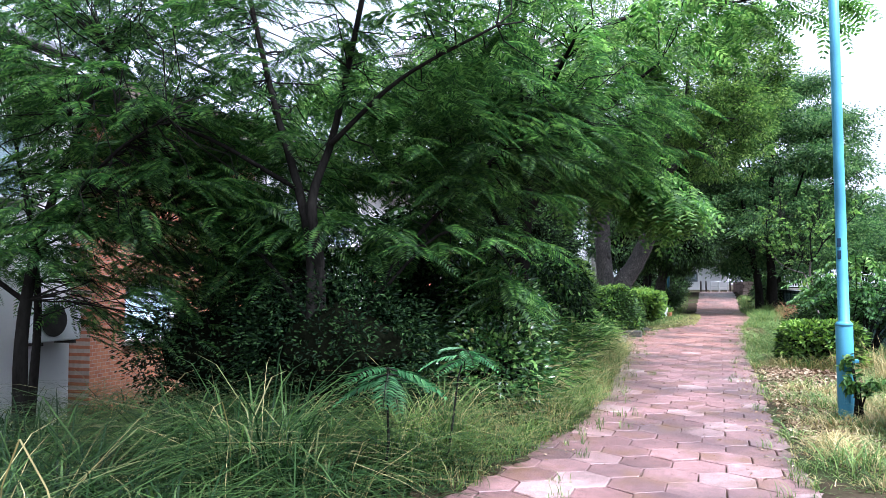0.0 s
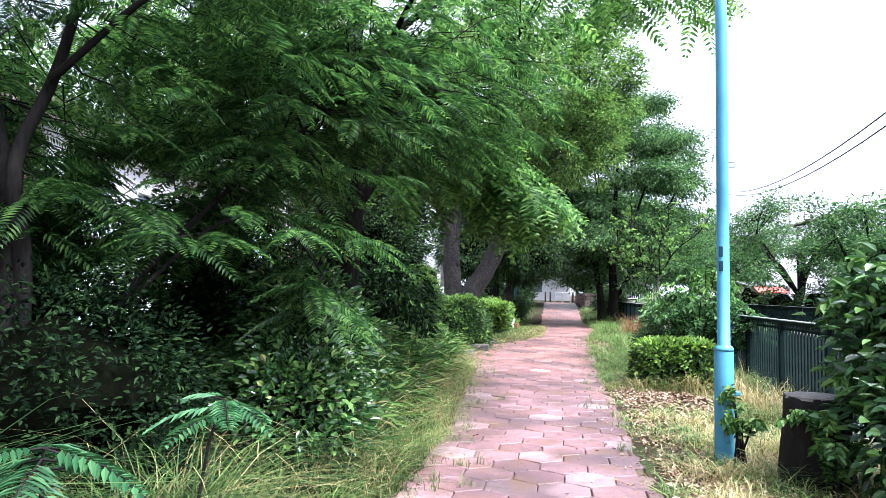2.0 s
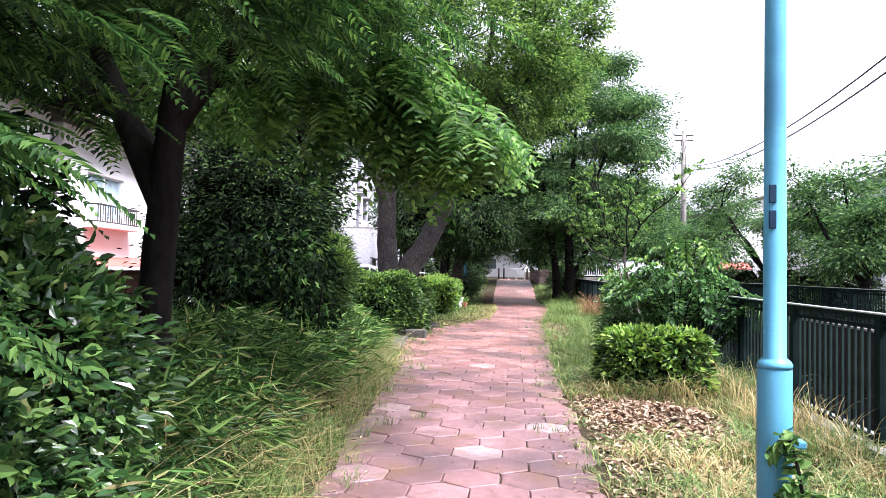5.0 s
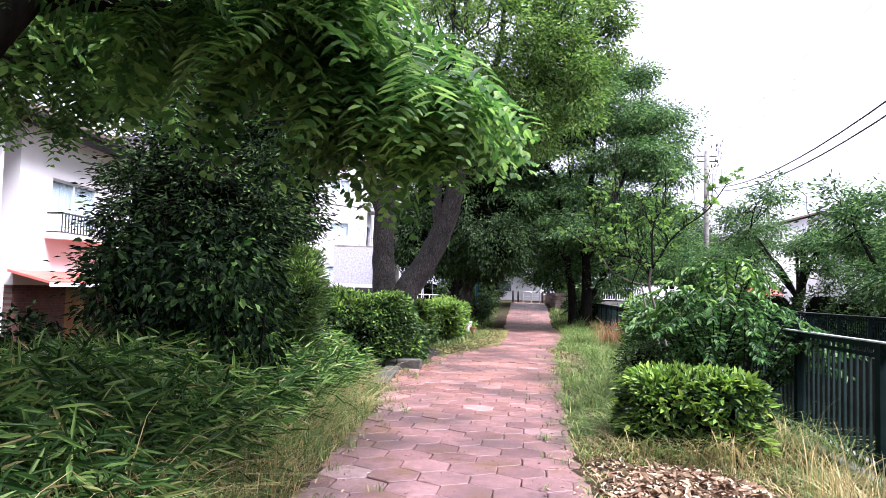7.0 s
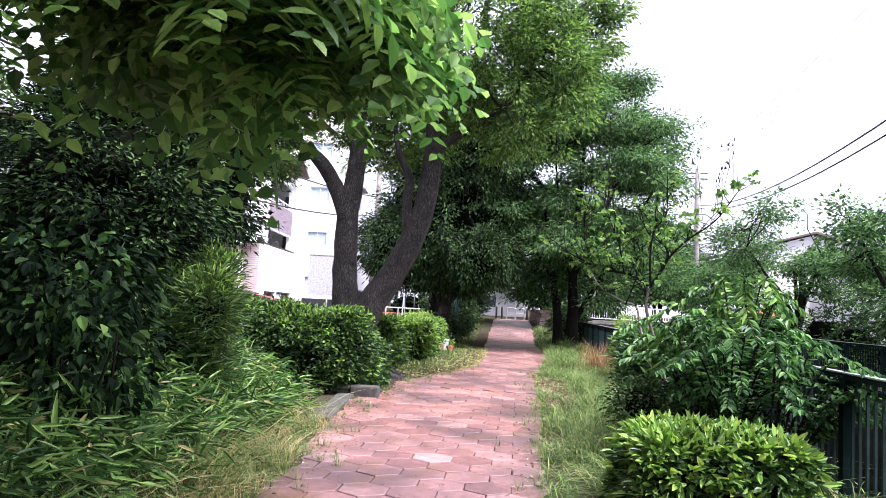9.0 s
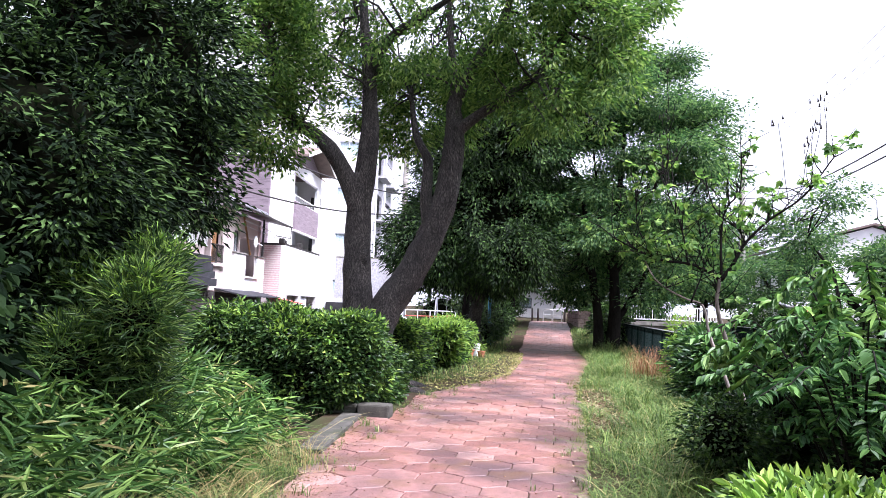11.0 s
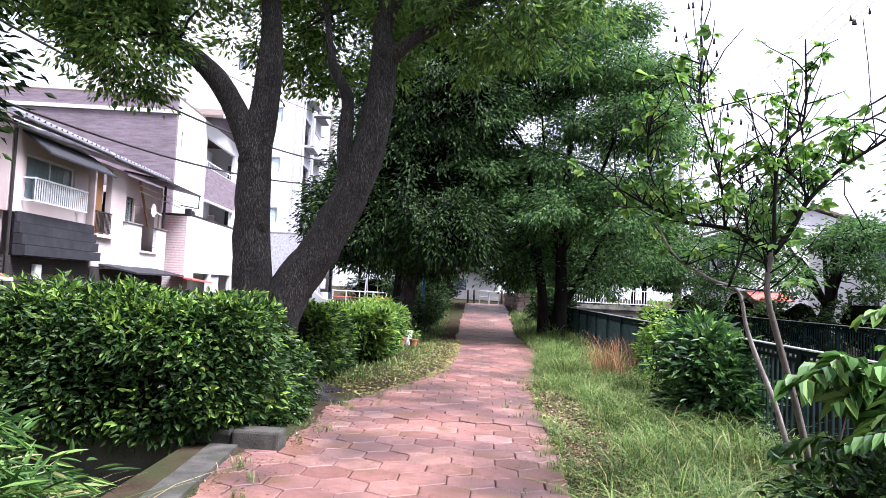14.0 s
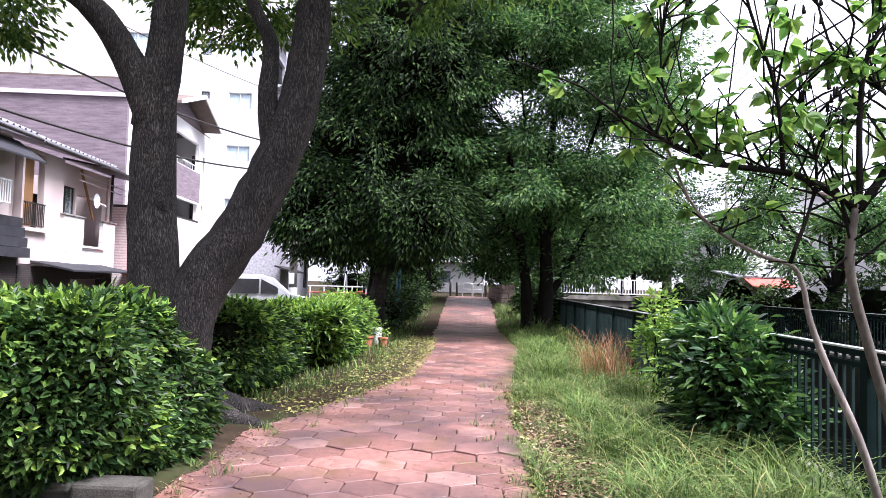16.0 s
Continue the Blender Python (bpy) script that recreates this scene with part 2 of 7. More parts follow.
M_PAVER = paver_mat("red_concrete_paver")
M_JOINT = rough_mat("joint_soil", (0.05, 0.035, 0.025), (0.12, 0.08, 0.055), 8, 60, 1.0, 0.5)
M_CONCRETE = rough_mat("weathered_concrete", (0.12, 0.115, 0.1), (0.3, 0.285, 0.26), 4, 70, 0.92, 0.5, stain=(0.1, 0.1, 0.085))
M_DARKCONC = rough_mat("mossy_dark_concrete", (0.04, 0.045, 0.035), (0.13, 0.13, 0.11), 3, 50, 0.95, 0.6)
M_CANALWALL = rough_mat("near_black_canal_wall", (0.008, 0.009, 0.008), (0.035, 0.035, 0.03), 3, 50, 0.95, 0.5, spec=0.05)
M_KERB = rough_mat("mossy_grey_kerb", (0.022, 0.022, 0.018), (0.1, 0.095, 0.083), 5, 70, 0.95, 0.6, stain=(0.04, 0.045, 0.028))
# Stump bark made near black: the shade around it is in the colour.
M_STUMPBARK = rough_mat("stump_bark_in_shade", (0.004, 0.0035, 0.003), (0.018, 0.015, 0.013), 9, 50, 0.95, 1.0, stretch=(1, 1, 0.3))
M_BLUE = rough_mat("faded_blue_paint", (0.07, 0.25, 0.38), (0.1, 0.33, 0.46), 4, 80, 0.42, 0.05, stain=(0.06, 0.2, 0.31))
M_GREENMETAL = rough_mat("dark_green_paint", (0.004, 0.009, 0.0085), (0.01, 0.02, 0.019), 5, 60, 0.8, 0.05, spec=0.03)
M_PICKET = rough_mat("grey_green_picket_paint", (0.006, 0.016, 0.015), (0.022, 0.04, 0.037), 5, 60, 0.6, 0.05, stain=(0.009, 0.016, 0.015), spec=0.12)
M_ALU = rough_mat("worn_metal_and_rail_glint", (0.45, 0.46, 0.47), (0.65, 0.66, 0.66), 6, 60, 0.35, 0.05, metal=0.7)
# Near-black colour for solid cores that stand in for shade deep inside foliage.
M_CORE = rough_mat("near_black_shade_fill", (0.002, 0.0026, 0.0015), (0.006, 0.007, 0.004), 12, 50, 1.0, 0.5, spec=0.0)
M_WHITEWALL = rough_mat("white_plaster", (0.7, 0.69, 0.68), (0.8, 0.79, 0.78), 1.2, 40, 0.85, 0.1)

# ---- mesh helpers ----
RNG = np.random.RandomState(7)


def arr(*v):
    return np.array(v[0] if len(v) == 1 else v, dtype=float)


def unit(v):
    return v / np.maximum(np.linalg.norm(v, axis=-1, keepdims=True), 1e-9)


class Shape:
    """Gathers vertices and faces for one mesh."""

    def __init__(self):
        self.v, self.f, self.count = [], [], 0

    def add(self, v, f):
        v, f = np.asarray(v, float), np.asarray(f, int)
        if len(v) == 0:
            return self
        self.v.append(v)
        self.f.append(f + self.count)
        self.count += len(v)
        return self

    def box(self, lo, hi, turn=0.0, about=None):
        x0, y0, z0 = lo
        x1, y1, z1 = hi
        v = arr((x0, y0, z0), (x1, y0, z0), (x1, y1, z0), (x0, y1, z0), (x0, y0, z1), (x1, y0, z1), (x1, y1, z1), (x0, y1, z1))
        if turn:
            c = np.array(about if about is not None else (v.min(0) + v.max(0)) / 2, float)
            a, b = math.cos(turn), math.sin(turn)
            d = v - c
            v = c + np.stack([d[:, 0] * a - d[:, 1] * b, d[:, 0] * b + d[:, 1] * a, d[:, 2]], 1)
        return self.add(v, [(0, 3, 2, 1), (4, 5, 6, 7), (0, 1, 5, 4), (1, 2, 6, 5), (2, 3, 7, 6), (3, 0, 4, 7)])

    def tube(self, points, radii, sides=8, rough=0.0, seed=0, cap=True):
        p = np.asarray(points, float)
        k = len(p)
        r = np.asarray(radii, float) * np.ones(k)
        d = np.gradient(p, axis=0)
        d = unit(d)
        ref = np.where(np.abs(d[:, 2:3]) > 0.9, arr((1, 0, 0)), arr((0, 0, 1)))
        s = unit(np.cross(d, ref))
        for i in range(1, k):
            q = s[i - 1] - d[i] * np.dot(s[i - 1], d[i])
            s[i] = q / max(np.linalg.norm(q), 1e-9)
        u = np.cross(d, s)
        a = np.linspace(0, 2 * np.pi, sides, endpoint=False)
        rr = r[:, None] * np.ones((k, sides))
        if rough:
            g = np.random.RandomState(seed)
            rr = rr * (1 + rough * g.randn(1, sides) + 0.6 * rough * g.randn(k, sides))
        v = p[:, None] + rr[..., None] * (np.cos(a)[None, :, None] * s[:, None] + np.sin(a)[None, :, None] * u[:, None])
        v = v.reshape(-1, 3)
        i, j = np.meshgrid(np.arange(k - 1), np.arange(sides), indexing="ij")
        n = (j + 1) % sides
        f = np.stack([i * sides + j, i * sides + n, (i + 1) * sides + n, (i + 1) * sides + j], -1).reshape(-1, 4)
        self.add(v, f)
        if cap:
            base = self.count - k * sides
            for row in (0, k - 1):
                c = self.count
                self.v.append(p[row][None])
                self.count += 1
                ring = [(base + row * sides + m, base + row * sides + (m + 1) % sides, c, c) for m in range(sides)]
                self.f.append(np.array([q if row else (q[1], q[0], c, c) for q in ring]))
        return self

    def leaves(self, p, d, n, length, width, fold=0.18, droop=0.1, oval=True):
        """One leaf per row: base p, along d, face n; pointed oval with a folded midrib."""
        p, d = np.asarray(p, float), unit(np.asarray(d, float))
        k = len(p)
        if not k:
            return self
        s = unit(np.cross(d, n))
        n = np.cross(s, d)
        ln = (np.ones(k) * length)[:, None]
        w = (np.ones(k) * width)[:, None]
        tip = p + d * ln - n * ln * droop
        if oval:
            m1, m2 = p + d * ln * 0.32, p + d * ln * 0.7 - n * ln * droop * 0.4
            v = np.stack([p, m1 + s * w * 0.48 + n * w * fold, m2 + s * w * 0.36 + n * w * fold, tip,
                          m2 - s * w * 0.36 + n * w * fold, m1 - s * w * 0.48 + n * w * fold], 1).reshape(-1, 3)
            b = np.arange(k)[:, None] * 6
            f = np.concatenate([b + arr((0, 1, 2, 3)), b + arr((0, 3, 4, 5))])
        else:
            m = p + d * ln * 0.45
            v = np.stack([p, m + s * w * 0.5 + n * w * fold, tip, m - s * w * 0.5 + n * w * fold], 1).reshape(-1, 3)
            b = np.arange(k)[:, None] * 4
            f = b + arr((0, 1, 2, 3))
        return self.add(v, f.astype(int))

    def blades(self, p, height, lean, width, bend=1.0):
        """Grass: blades that rise and arch over along lean (x, y rows)."""
        k = len(p)
        if not k:
            return self
        h = (np.ones(k) * height)[:, None]
        w = (np.ones(k) * width)[:, None]
        ld = np.concatenate([lean, np.zeros((k, 1))], 1)
        side = unit(np.cross(ld + 1e-6, arr((0, 0, 1)) * np.ones((k, 3))))
        up = arr((0, 0, 1))
        rows = []
        for t, wd in ((0.0, 0.4), (0.42, 0.5), (0.7, 0.42), (0.88, 0.28)):
            q = p + up * h * (t - 0.26 * bend * t ** 2.6) + ld * h * 0.85 * bend * t ** 2
            rows += [q - side * w * wd, q + side * w * wd]
        rows.append(p + up * h * (1.0 - 0.26 * bend) + ld * h * 0.85 * bend)
        v = np.stack(rows, 1).reshape(-1, 3)
        b = np.arange(k)[:, None] * 9
        f = np.concatenate([b + arr((0, 1, 3, 2)), b + arr((2, 3, 5, 4)), b + arr((4, 5, 7, 6)), b + arr((6, 7, 8, 8))])
        return self.add(v, f.astype(int))

    def weld(self):
        """Joins boxes that touch into one shell."""
        v, f = np.concatenate(self.v), np.concatenate(self.f)
        u, inv = np.unique(np.round(v, 4), axis=0, return_inverse=True)
        f = inv.reshape(-1)[f]
        key = np.sort(f, axis=1)
        _, first, num = np.unique(key, axis=0, return_index=True, return_counts=True)
        self.v, self.f, self.count = [u], [f[first[num == 1]]], len(u)
        return self

    def mesh(self, name, smooth=False):
        me = bpy.data.meshes.new(name)
        if not self.v:
            return me
        v, f = np.concatenate(self.v), np.concatenate(self.f)
        tri = f[:, 3] == f[:, 2]
        loops = np.concatenate([f[~tri].ravel(), f[tri][:, :3].ravel()])
        nq, nt = int((~tri).sum()), int(tri.sum())
        me.vertices.add(len(v))
        me.vertices.foreach_set("co", v.ravel())
        me.loops.add(len(loops))
        me.loops.foreach_set("vertex_index", loops.astype(np.int32))
        me.polygons.add(nq + nt)
        starts = np.concatenate([np.arange(nq) * 4, nq * 4 + np.arange(nt) * 3])
        me.polygons.foreach_set("loop_start", starts.astype(np.int32))
        me.polygons.foreach_set("use_smooth", np.full(nq + nt, smooth))
        me.update(calc_edges=True)
        me.validate()
        return me

    def put(self, name, material, parent=None, label="", smooth=False):
        me = self.mesh(name, smooth)
        me.materials.append(material)
        ob = new(name, me)
        if parent is not None:
            ob.parent = parent
        if label:
            ob["label"] = label
        return ob


def part(name, bm, material, parent, label="", smooth=False):
    me = bpy.data.meshes.new(name)
    bm.to_mesh(me)
    bm.free()
    for p in me.polygons:
        p.use_smooth = smooth
    me.materials.append(material)
    ob = new(name, me)
    ob.parent = parent
    if label:
        ob["label"] = label
    return ob


def thing(name, label, category, at=(0, 0, 0), group="", turn=0.0):
    ob = new(name)
    ob.matrix_world = pose(*at, 0, 0, turn)
    return tagged(ob, label, category, group)


def bevel_box(lo, hi, r=0.01, seg=2):
    bm = bmesh.new()
    bmesh.ops.create_cube(bm, size=1)
    for v in bm.verts:
        v.co = Vector([lo[i] + (v.co[i] + 0.5) * (hi[i] - lo[i]) for i in range(3)])
    bmesh.ops.bevel(bm, geom=bm.edges[:], offset=r, segments=seg, affect="EDGES", profile=0.5)
    return bm


def inside(g, n, centre, radii, shell=0.35):
    """n points in an ellipsoid, most of them towards its skin."""
    d = unit(g.randn(n, 3))
    r = g.uniform(shell, 1.0, n) ** 0.6
    return arr(centre) + d * r[:, None] * arr(radii), d


def sprays(shape, g, centres, outs, per, spread, flat, length, width, hang=0.2, oval=False, up=0.6):
    """Clumps of leaves round the centres: leaves point outward and hang a little, faces to the sky."""
    c = np.repeat(centres, per, 0)
    o = np.repeat(outs, per, 0)
    k = len(c)
    off = g.randn(k, 3) * arr((spread, spread, spread * flat)) * 0.6
    d = unit(off * arr((1, 1, 0.6)) + o * spread * 0.5 + arr((0, 0, -hang)) * spread + g.randn(k, 3) * spread * 0.3)
    n = unit(arr((0, 0, up)) + g.randn(k, 3) * 0.45 + o * 0.3)
    return shape.leaves(c + off, d, n, length * g.uniform(0.65, 1.25, k), width * g.uniform(0.75, 1.2, k), oval=oval)


def bent(a, b, k=6, sag=0.0, wobble=0.05, seed=0):
    """A line of points from a to b with a bow and some wobble."""
    g = np.random.RandomState(seed)
    a, b = arr(*a), arr(*b)
    t = np.linspace(0, 1, k)[:, None]
    p = a * (1 - t) + b * t
    ln = np.linalg.norm(b - a)
    p = p + arr((0, 0, 1)) * sag * ln * np.sin(np.pi * t)
    w = g.randn(k, 3) * wobble * ln * 0.3
    w[0] = w[-1] = 0
    return p + w

# ---- the large structure ----
def path_left(y):
    return float(np.interp(y, [0, 5, 7.5, 10, 12, 16, 18.5, 21.3, 21.6, 24, 25.8, 29, 34, 40, 48, 60], [-2.0, -1.9, -1.55, -1.5, -1.7, -1.95, -2.3, -2.5, -2.2, -2.25, -1.8, -1.05, -1.0, -1.2, -1.35, -1.4]))


def path_right(y):
    return float(np.interp(y, [0, 6, 9, 13, 17, 19, 22, 25, 29.5, 35, 43, 50, 60], [0.7, 0.64, 0.58, 0.6, 0.58, 0.66, 0.74, 0.75, 0.95, 1.4, 1.15, 1.15, 0.95]))


def street_level(y):
    return float(np.interp(y, [-20, 26, 42, 60], [-0.6, -0.6, 0.0, 0.0]))


def ramp(y):
    """The path climbs to the level of the bridge."""
    u = min(1.0, max(0.0, (y - 43.0) / 15.0))
    return 0.92 * u * u * (3 - 2 * u)


def ground_z(x, y):
    if 3.5 < x < 9.2 and y < 200:
        return -2.6
    if x >= 9.2:
        return 0.12
    if x >= 3.2:
        return ramp(y)
    if y > 43 and x > -10:
        return ramp(y) * min(1.0, (x + 10) / 4)
    if x < -2.55:
        s = street_level(y)
        t = min(1.0, (-2.55 - x) / 4.5)
        if 18.6 < y < 21.35:
            t = min(1.0, (-2.55 - x) / 0.15)
        return s * t
    return 0.0


def build_ground():
    xs = np.unique(np.concatenate([[-900, -300, -120, -60, -40], np.arange(-30, -7, 2.0), np.arange(-7, 3.2, 0.35), [-2.55, -2.7, -2.86, 3.2, 3.499, 3.501, 9.199, 9.201], np.arange(11, 40, 4.0), [60, 120, 300, 900]]))
    ys = np.unique(np.concatenate([[-600, -200, -80, -40], np.arange(-20, 0, 2.0), np.arange(0, 46, 0.5), [18.4, 18.599, 18.601, 21.349, 21.351], np.arange(46, 90, 3.0), [120, 199.9, 200.1, 300, 900, 2500]]))
    g = np.random.RandomState(3)
    v = []
    for x in xs:
        for y in ys:
            lump = 0.0 if (path_left(y) - 0.1 < x < path_right(y) + 0.1 or abs(x) > 12 or x > 3.2) else g.uniform(-0.015, 0.03)
            v.append((x, y, ground_z(x, y) - 0.03 + lump))
    nx, ny = len(xs), len(ys)
    i, j = np.meshgrid(np.arange(nx - 1), np.arange(ny - 1), indexing="ij")
    f = np.stack([i * ny + j, (i + 1) * ny + j, (i + 1) * ny + j + 1, i * ny + j + 1], -1).reshape(-1, 4)
    ob = Shape().add(v, f).put("ground", M_SOIL, smooth=True)
    tagged(ob, "dark soil ground with moss and a sunken canal bed", "ground", kind="structure")


def build_path():
    s = Shape()
    ys = np.arange(-4, 62, 1.0)
    v, f = [], []
    for k, y in enumerate(ys):
        v += [(path_left(y) - (0.1 if 18.4 < y < 21.4 else 0.35), y, ramp(y) - 0.012), (path_right(y) + 0.35, y, ramp(y) - 0.012)]
        if k:
            f.append((2 * k - 2, 2 * k - 1, 2 * k + 1, 2 * k))
    path = s.add(v, f).put("path", M_JOINT)
    tagged(path, "park path of worn red hexagonal concrete pavers", "path", kind="structure")
    return path


def build_fence(x, y0, y1, top, name_group, label, near=None, paint=None, base=0.0):
    """Green railing in panels of two metres: posts, rails, pickets."""
    paint = paint or M_PICKET
    k = 0
    y = y0
    while y < y1 - 0.1:
        f = thing("fence_panel", label, "fence", (x, y, base), name_group)
        Shape().box((-0.05, -0.05, -0.05), (0.05, 0.05, top - 0.02)).put("post", M_GREENMETAL, f)
        Shape().box((-0.035, 0.05, top - 0.06), (0.035, 1.95, top - 0.01)).put("top_rail", M_GREENMETAL, f)
        # A bright strip models the sky's highlight along the dark top rail.
        Shape().box((-0.045, -0.05, top - 0.008), (0.045, 1.95, top + 0.006)).put("glint_strip", M_ALU, f, "pale strip for the sky glint on the top rail")
        Shape().box((-0.012, 0.05, top - 0.15), (0.012, 1.95, top - 0.11)).put("upper_rail", M_GREENMETAL, f)
        Shape().box((-0.02, 0.05, 0.06), (0.02, 1.95, 0.1)).put("bottom_rail", M_GREENMETAL, f)
        n = 14
        lo, hi = (-0.011, -0.013, 0.1), (0.011, 0.013, top - 0.06)
        if near and near[0] < y < near[1]:
            me = Shape().box(lo, hi).mesh("picket")
            me.materials.append(M_PICKET)
            for q in range(n):
                ob = new("picket", me)
                ob.parent = f
                ob.location = (0.0, 0.115 + q * 0.136, 0.0)
        else:
            s = Shape()
            for q in range(n):
                yy = 0.115 + q * 0.136
                s.box((lo[0], yy + lo[1], lo[2]), (hi[0], yy + hi[1], hi[2]))
            tagged(s.put("picket_infill", paint, f), kind="stuff")
        y += 2.0
        k += 1


def edge_soil():
    """Ragged strips of soil and roots that creep over the edges of the pavers."""
    g = np.random.RandomState(8)
    for side in (-1, 1):
        v, f = [], []
        ys = np.arange(-2, 60, 0.09)
        for k, y in enumerate(ys):
            e = path_left(y) if side < 0 else path_right(y)
            creep = 0.04 + 0.16 * (noise.noise(Vector((y * 0.9, side * 3.0, 0))) + noise.noise(Vector((y * 4.0, side, 2.0))) * 0.6) + g.uniform(-0.02, 0.02)
            xs = (e + side * 0.55, e + side * 0.1, e - side * creep)
            v += [(xs[0], y, ramp(y) + 0.03), (xs[1], y, ramp(y) + 0.032 + g.uniform(0, 0.012)), (xs[2], y, ramp(y) + 0.012)]
            if k:
                b = 3 * k - 3
                for q in (0, 1):
                    f.append((b + q, b + q + 1, b + q + 4, b + q + 3) if side < 0 else (b + q + 1, b + q, b + q + 3, b + q + 4))
        ob = Shape().add(v, f).put("verge_soil", M_SOIL, smooth=True)
        tagged(ob, "ragged soil creeping over the path edge", "soil", kind="structure")


build_ground()
edge_soil()
path = build_path()

# ---- plants ----
def limb(shape, pts, r0, r1, sides=10, rough=0.05, seed=0):
    k = len(pts)
    return shape.tube(pts, np.linspace(r0, r1, k), sides, rough, seed)


def build_tree(name, label, at, trunk, limbs, blobs, bark, leaf, per, spread, flat, length, width, hang=0.2, seed=1,
               twigs=120, oval=False, shell=0.35, core=0.0):
    """A tree from trunk lines, limb lines and crown masses (centre, radii, number of clumps), all measured from its foot."""
    g = np.random.RandomState(seed)
    root = thing(name, label, "tree", at)
    ends = []
    for k, (pts, r0, r1) in enumerate(trunk):
        pts = smooth_line(pts)
        limb(Shape(), pts, r0, r1, 14, 0.05, seed + k).put("trunk", bark, root, smooth=True)
        ends.append(pts[len(pts) // 2:])
    for k, (pts, r0, r1) in enumerate(limbs):
        pts = smooth_line(pts)
        limb(Shape(), pts, r0, r1, 8, 0.06, seed + 50 + k).put("limb", bark, root, smooth=True)
        ends.append(pts)
    pool = np.concatenate(ends)
    crown = Shape()
    tw = Shape()
    cs, os_ = [], []
    for c, r, n in blobs:
        p, d = inside(g, n, c, r, shell)
        cs.append(p)
        os_.append(d)
    cs, os_ = np.concatenate(cs), np.concatenate(os_)
    sprays(crown, g, cs, os_, per, spread, flat, length, width, hang, oval)
    crown.put("crown", leaf, root)
    # solid near-black fill, so gaps in the crown look shaded
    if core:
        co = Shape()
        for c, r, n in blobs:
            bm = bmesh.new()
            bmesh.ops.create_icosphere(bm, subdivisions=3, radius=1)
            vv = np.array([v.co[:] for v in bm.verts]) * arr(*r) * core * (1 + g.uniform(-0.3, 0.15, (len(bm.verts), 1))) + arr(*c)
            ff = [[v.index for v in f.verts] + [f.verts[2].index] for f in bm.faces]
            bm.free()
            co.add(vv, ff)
        co.put("shade_core", M_CORE, root)
    for i in g.choice(len(cs), min(twigs, len(cs)), replace=False):
        d = np.linalg.norm(pool - cs[i], axis=1)
        a = pool[int(np.argmin(d))]
        tw.tube(bent(a, cs[i], 5, 0.06, 0.12, i), np.linspace(0.028, 0.008, 5), 5, cap=False)
    if tw.count:
        tagged(tw.put("twig_mass", bark, root, smooth=True), kind="stuff")
    return root


def smooth_line(pts, k=5):
    """More points along a line, on a smooth curve."""
    p = np.asarray(pts, float)
    n = len(p)
    if n < 3:
        t = np.linspace(0, 1, k)[:, None]
        return p[0] * (1 - t) + p[-1] * t
    q = np.vstack([2 * p[0] - p[1], p, 2 * p[-1] - p[-2]])
    out = []
    for i in range(n - 1):
        a, b, c, d = q[i], q[i + 1], q[i + 2], q[i + 3]
        for t in np.linspace(0, 1, k, endpoint=False):
            out.append(0.5 * (2 * b + (c - a) * t + (2 * a - 5 * b + 4 * c - d) * t * t + (3 * b - a - 3 * c + d) * t ** 3))
    out.append(p[-1])
    return np.array(out)


def fronds(shape, stems, g, base, along, up, length, pairs=11, leaf=0.13, width=0.028, sag=0.35, oval=False):
    """Feathery compound leaves: a bowed stalk with pairs of narrow leaflets."""
    for b, a, n, ln in zip(base, along, up, length):
        a = a / np.linalg.norm(a)
        s = unit(np.cross(a, n))
        nn = np.cross(s, a)
        t = np.linspace(0.18, 1.0, pairs)
        line = b + a * (t * ln)[:, None] - arr((0, 0, 1)) * (sag * ln * t ** 2)[:, None]
        size = leaf * ln / 0.4 * np.sin(np.pi * (0.16 + 0.76 * t)) ** 0.7
        for sg in (1, -1):
            d = s * sg * 0.92 + a * 0.38 - nn * 0.18
            shape.leaves(line, np.tile(d, (pairs, 1)) + g.randn(pairs, 3) * 0.05, np.tile(nn, (pairs, 1)), size, width * ln / 0.4, fold=0.05, droop=0.18, oval=oval)
        if stems is not None:
            stems.tube(np.vstack([b, line[pairs // 2], line[-1]]), [0.005, 0.004, 0.002], 4, cap=False)


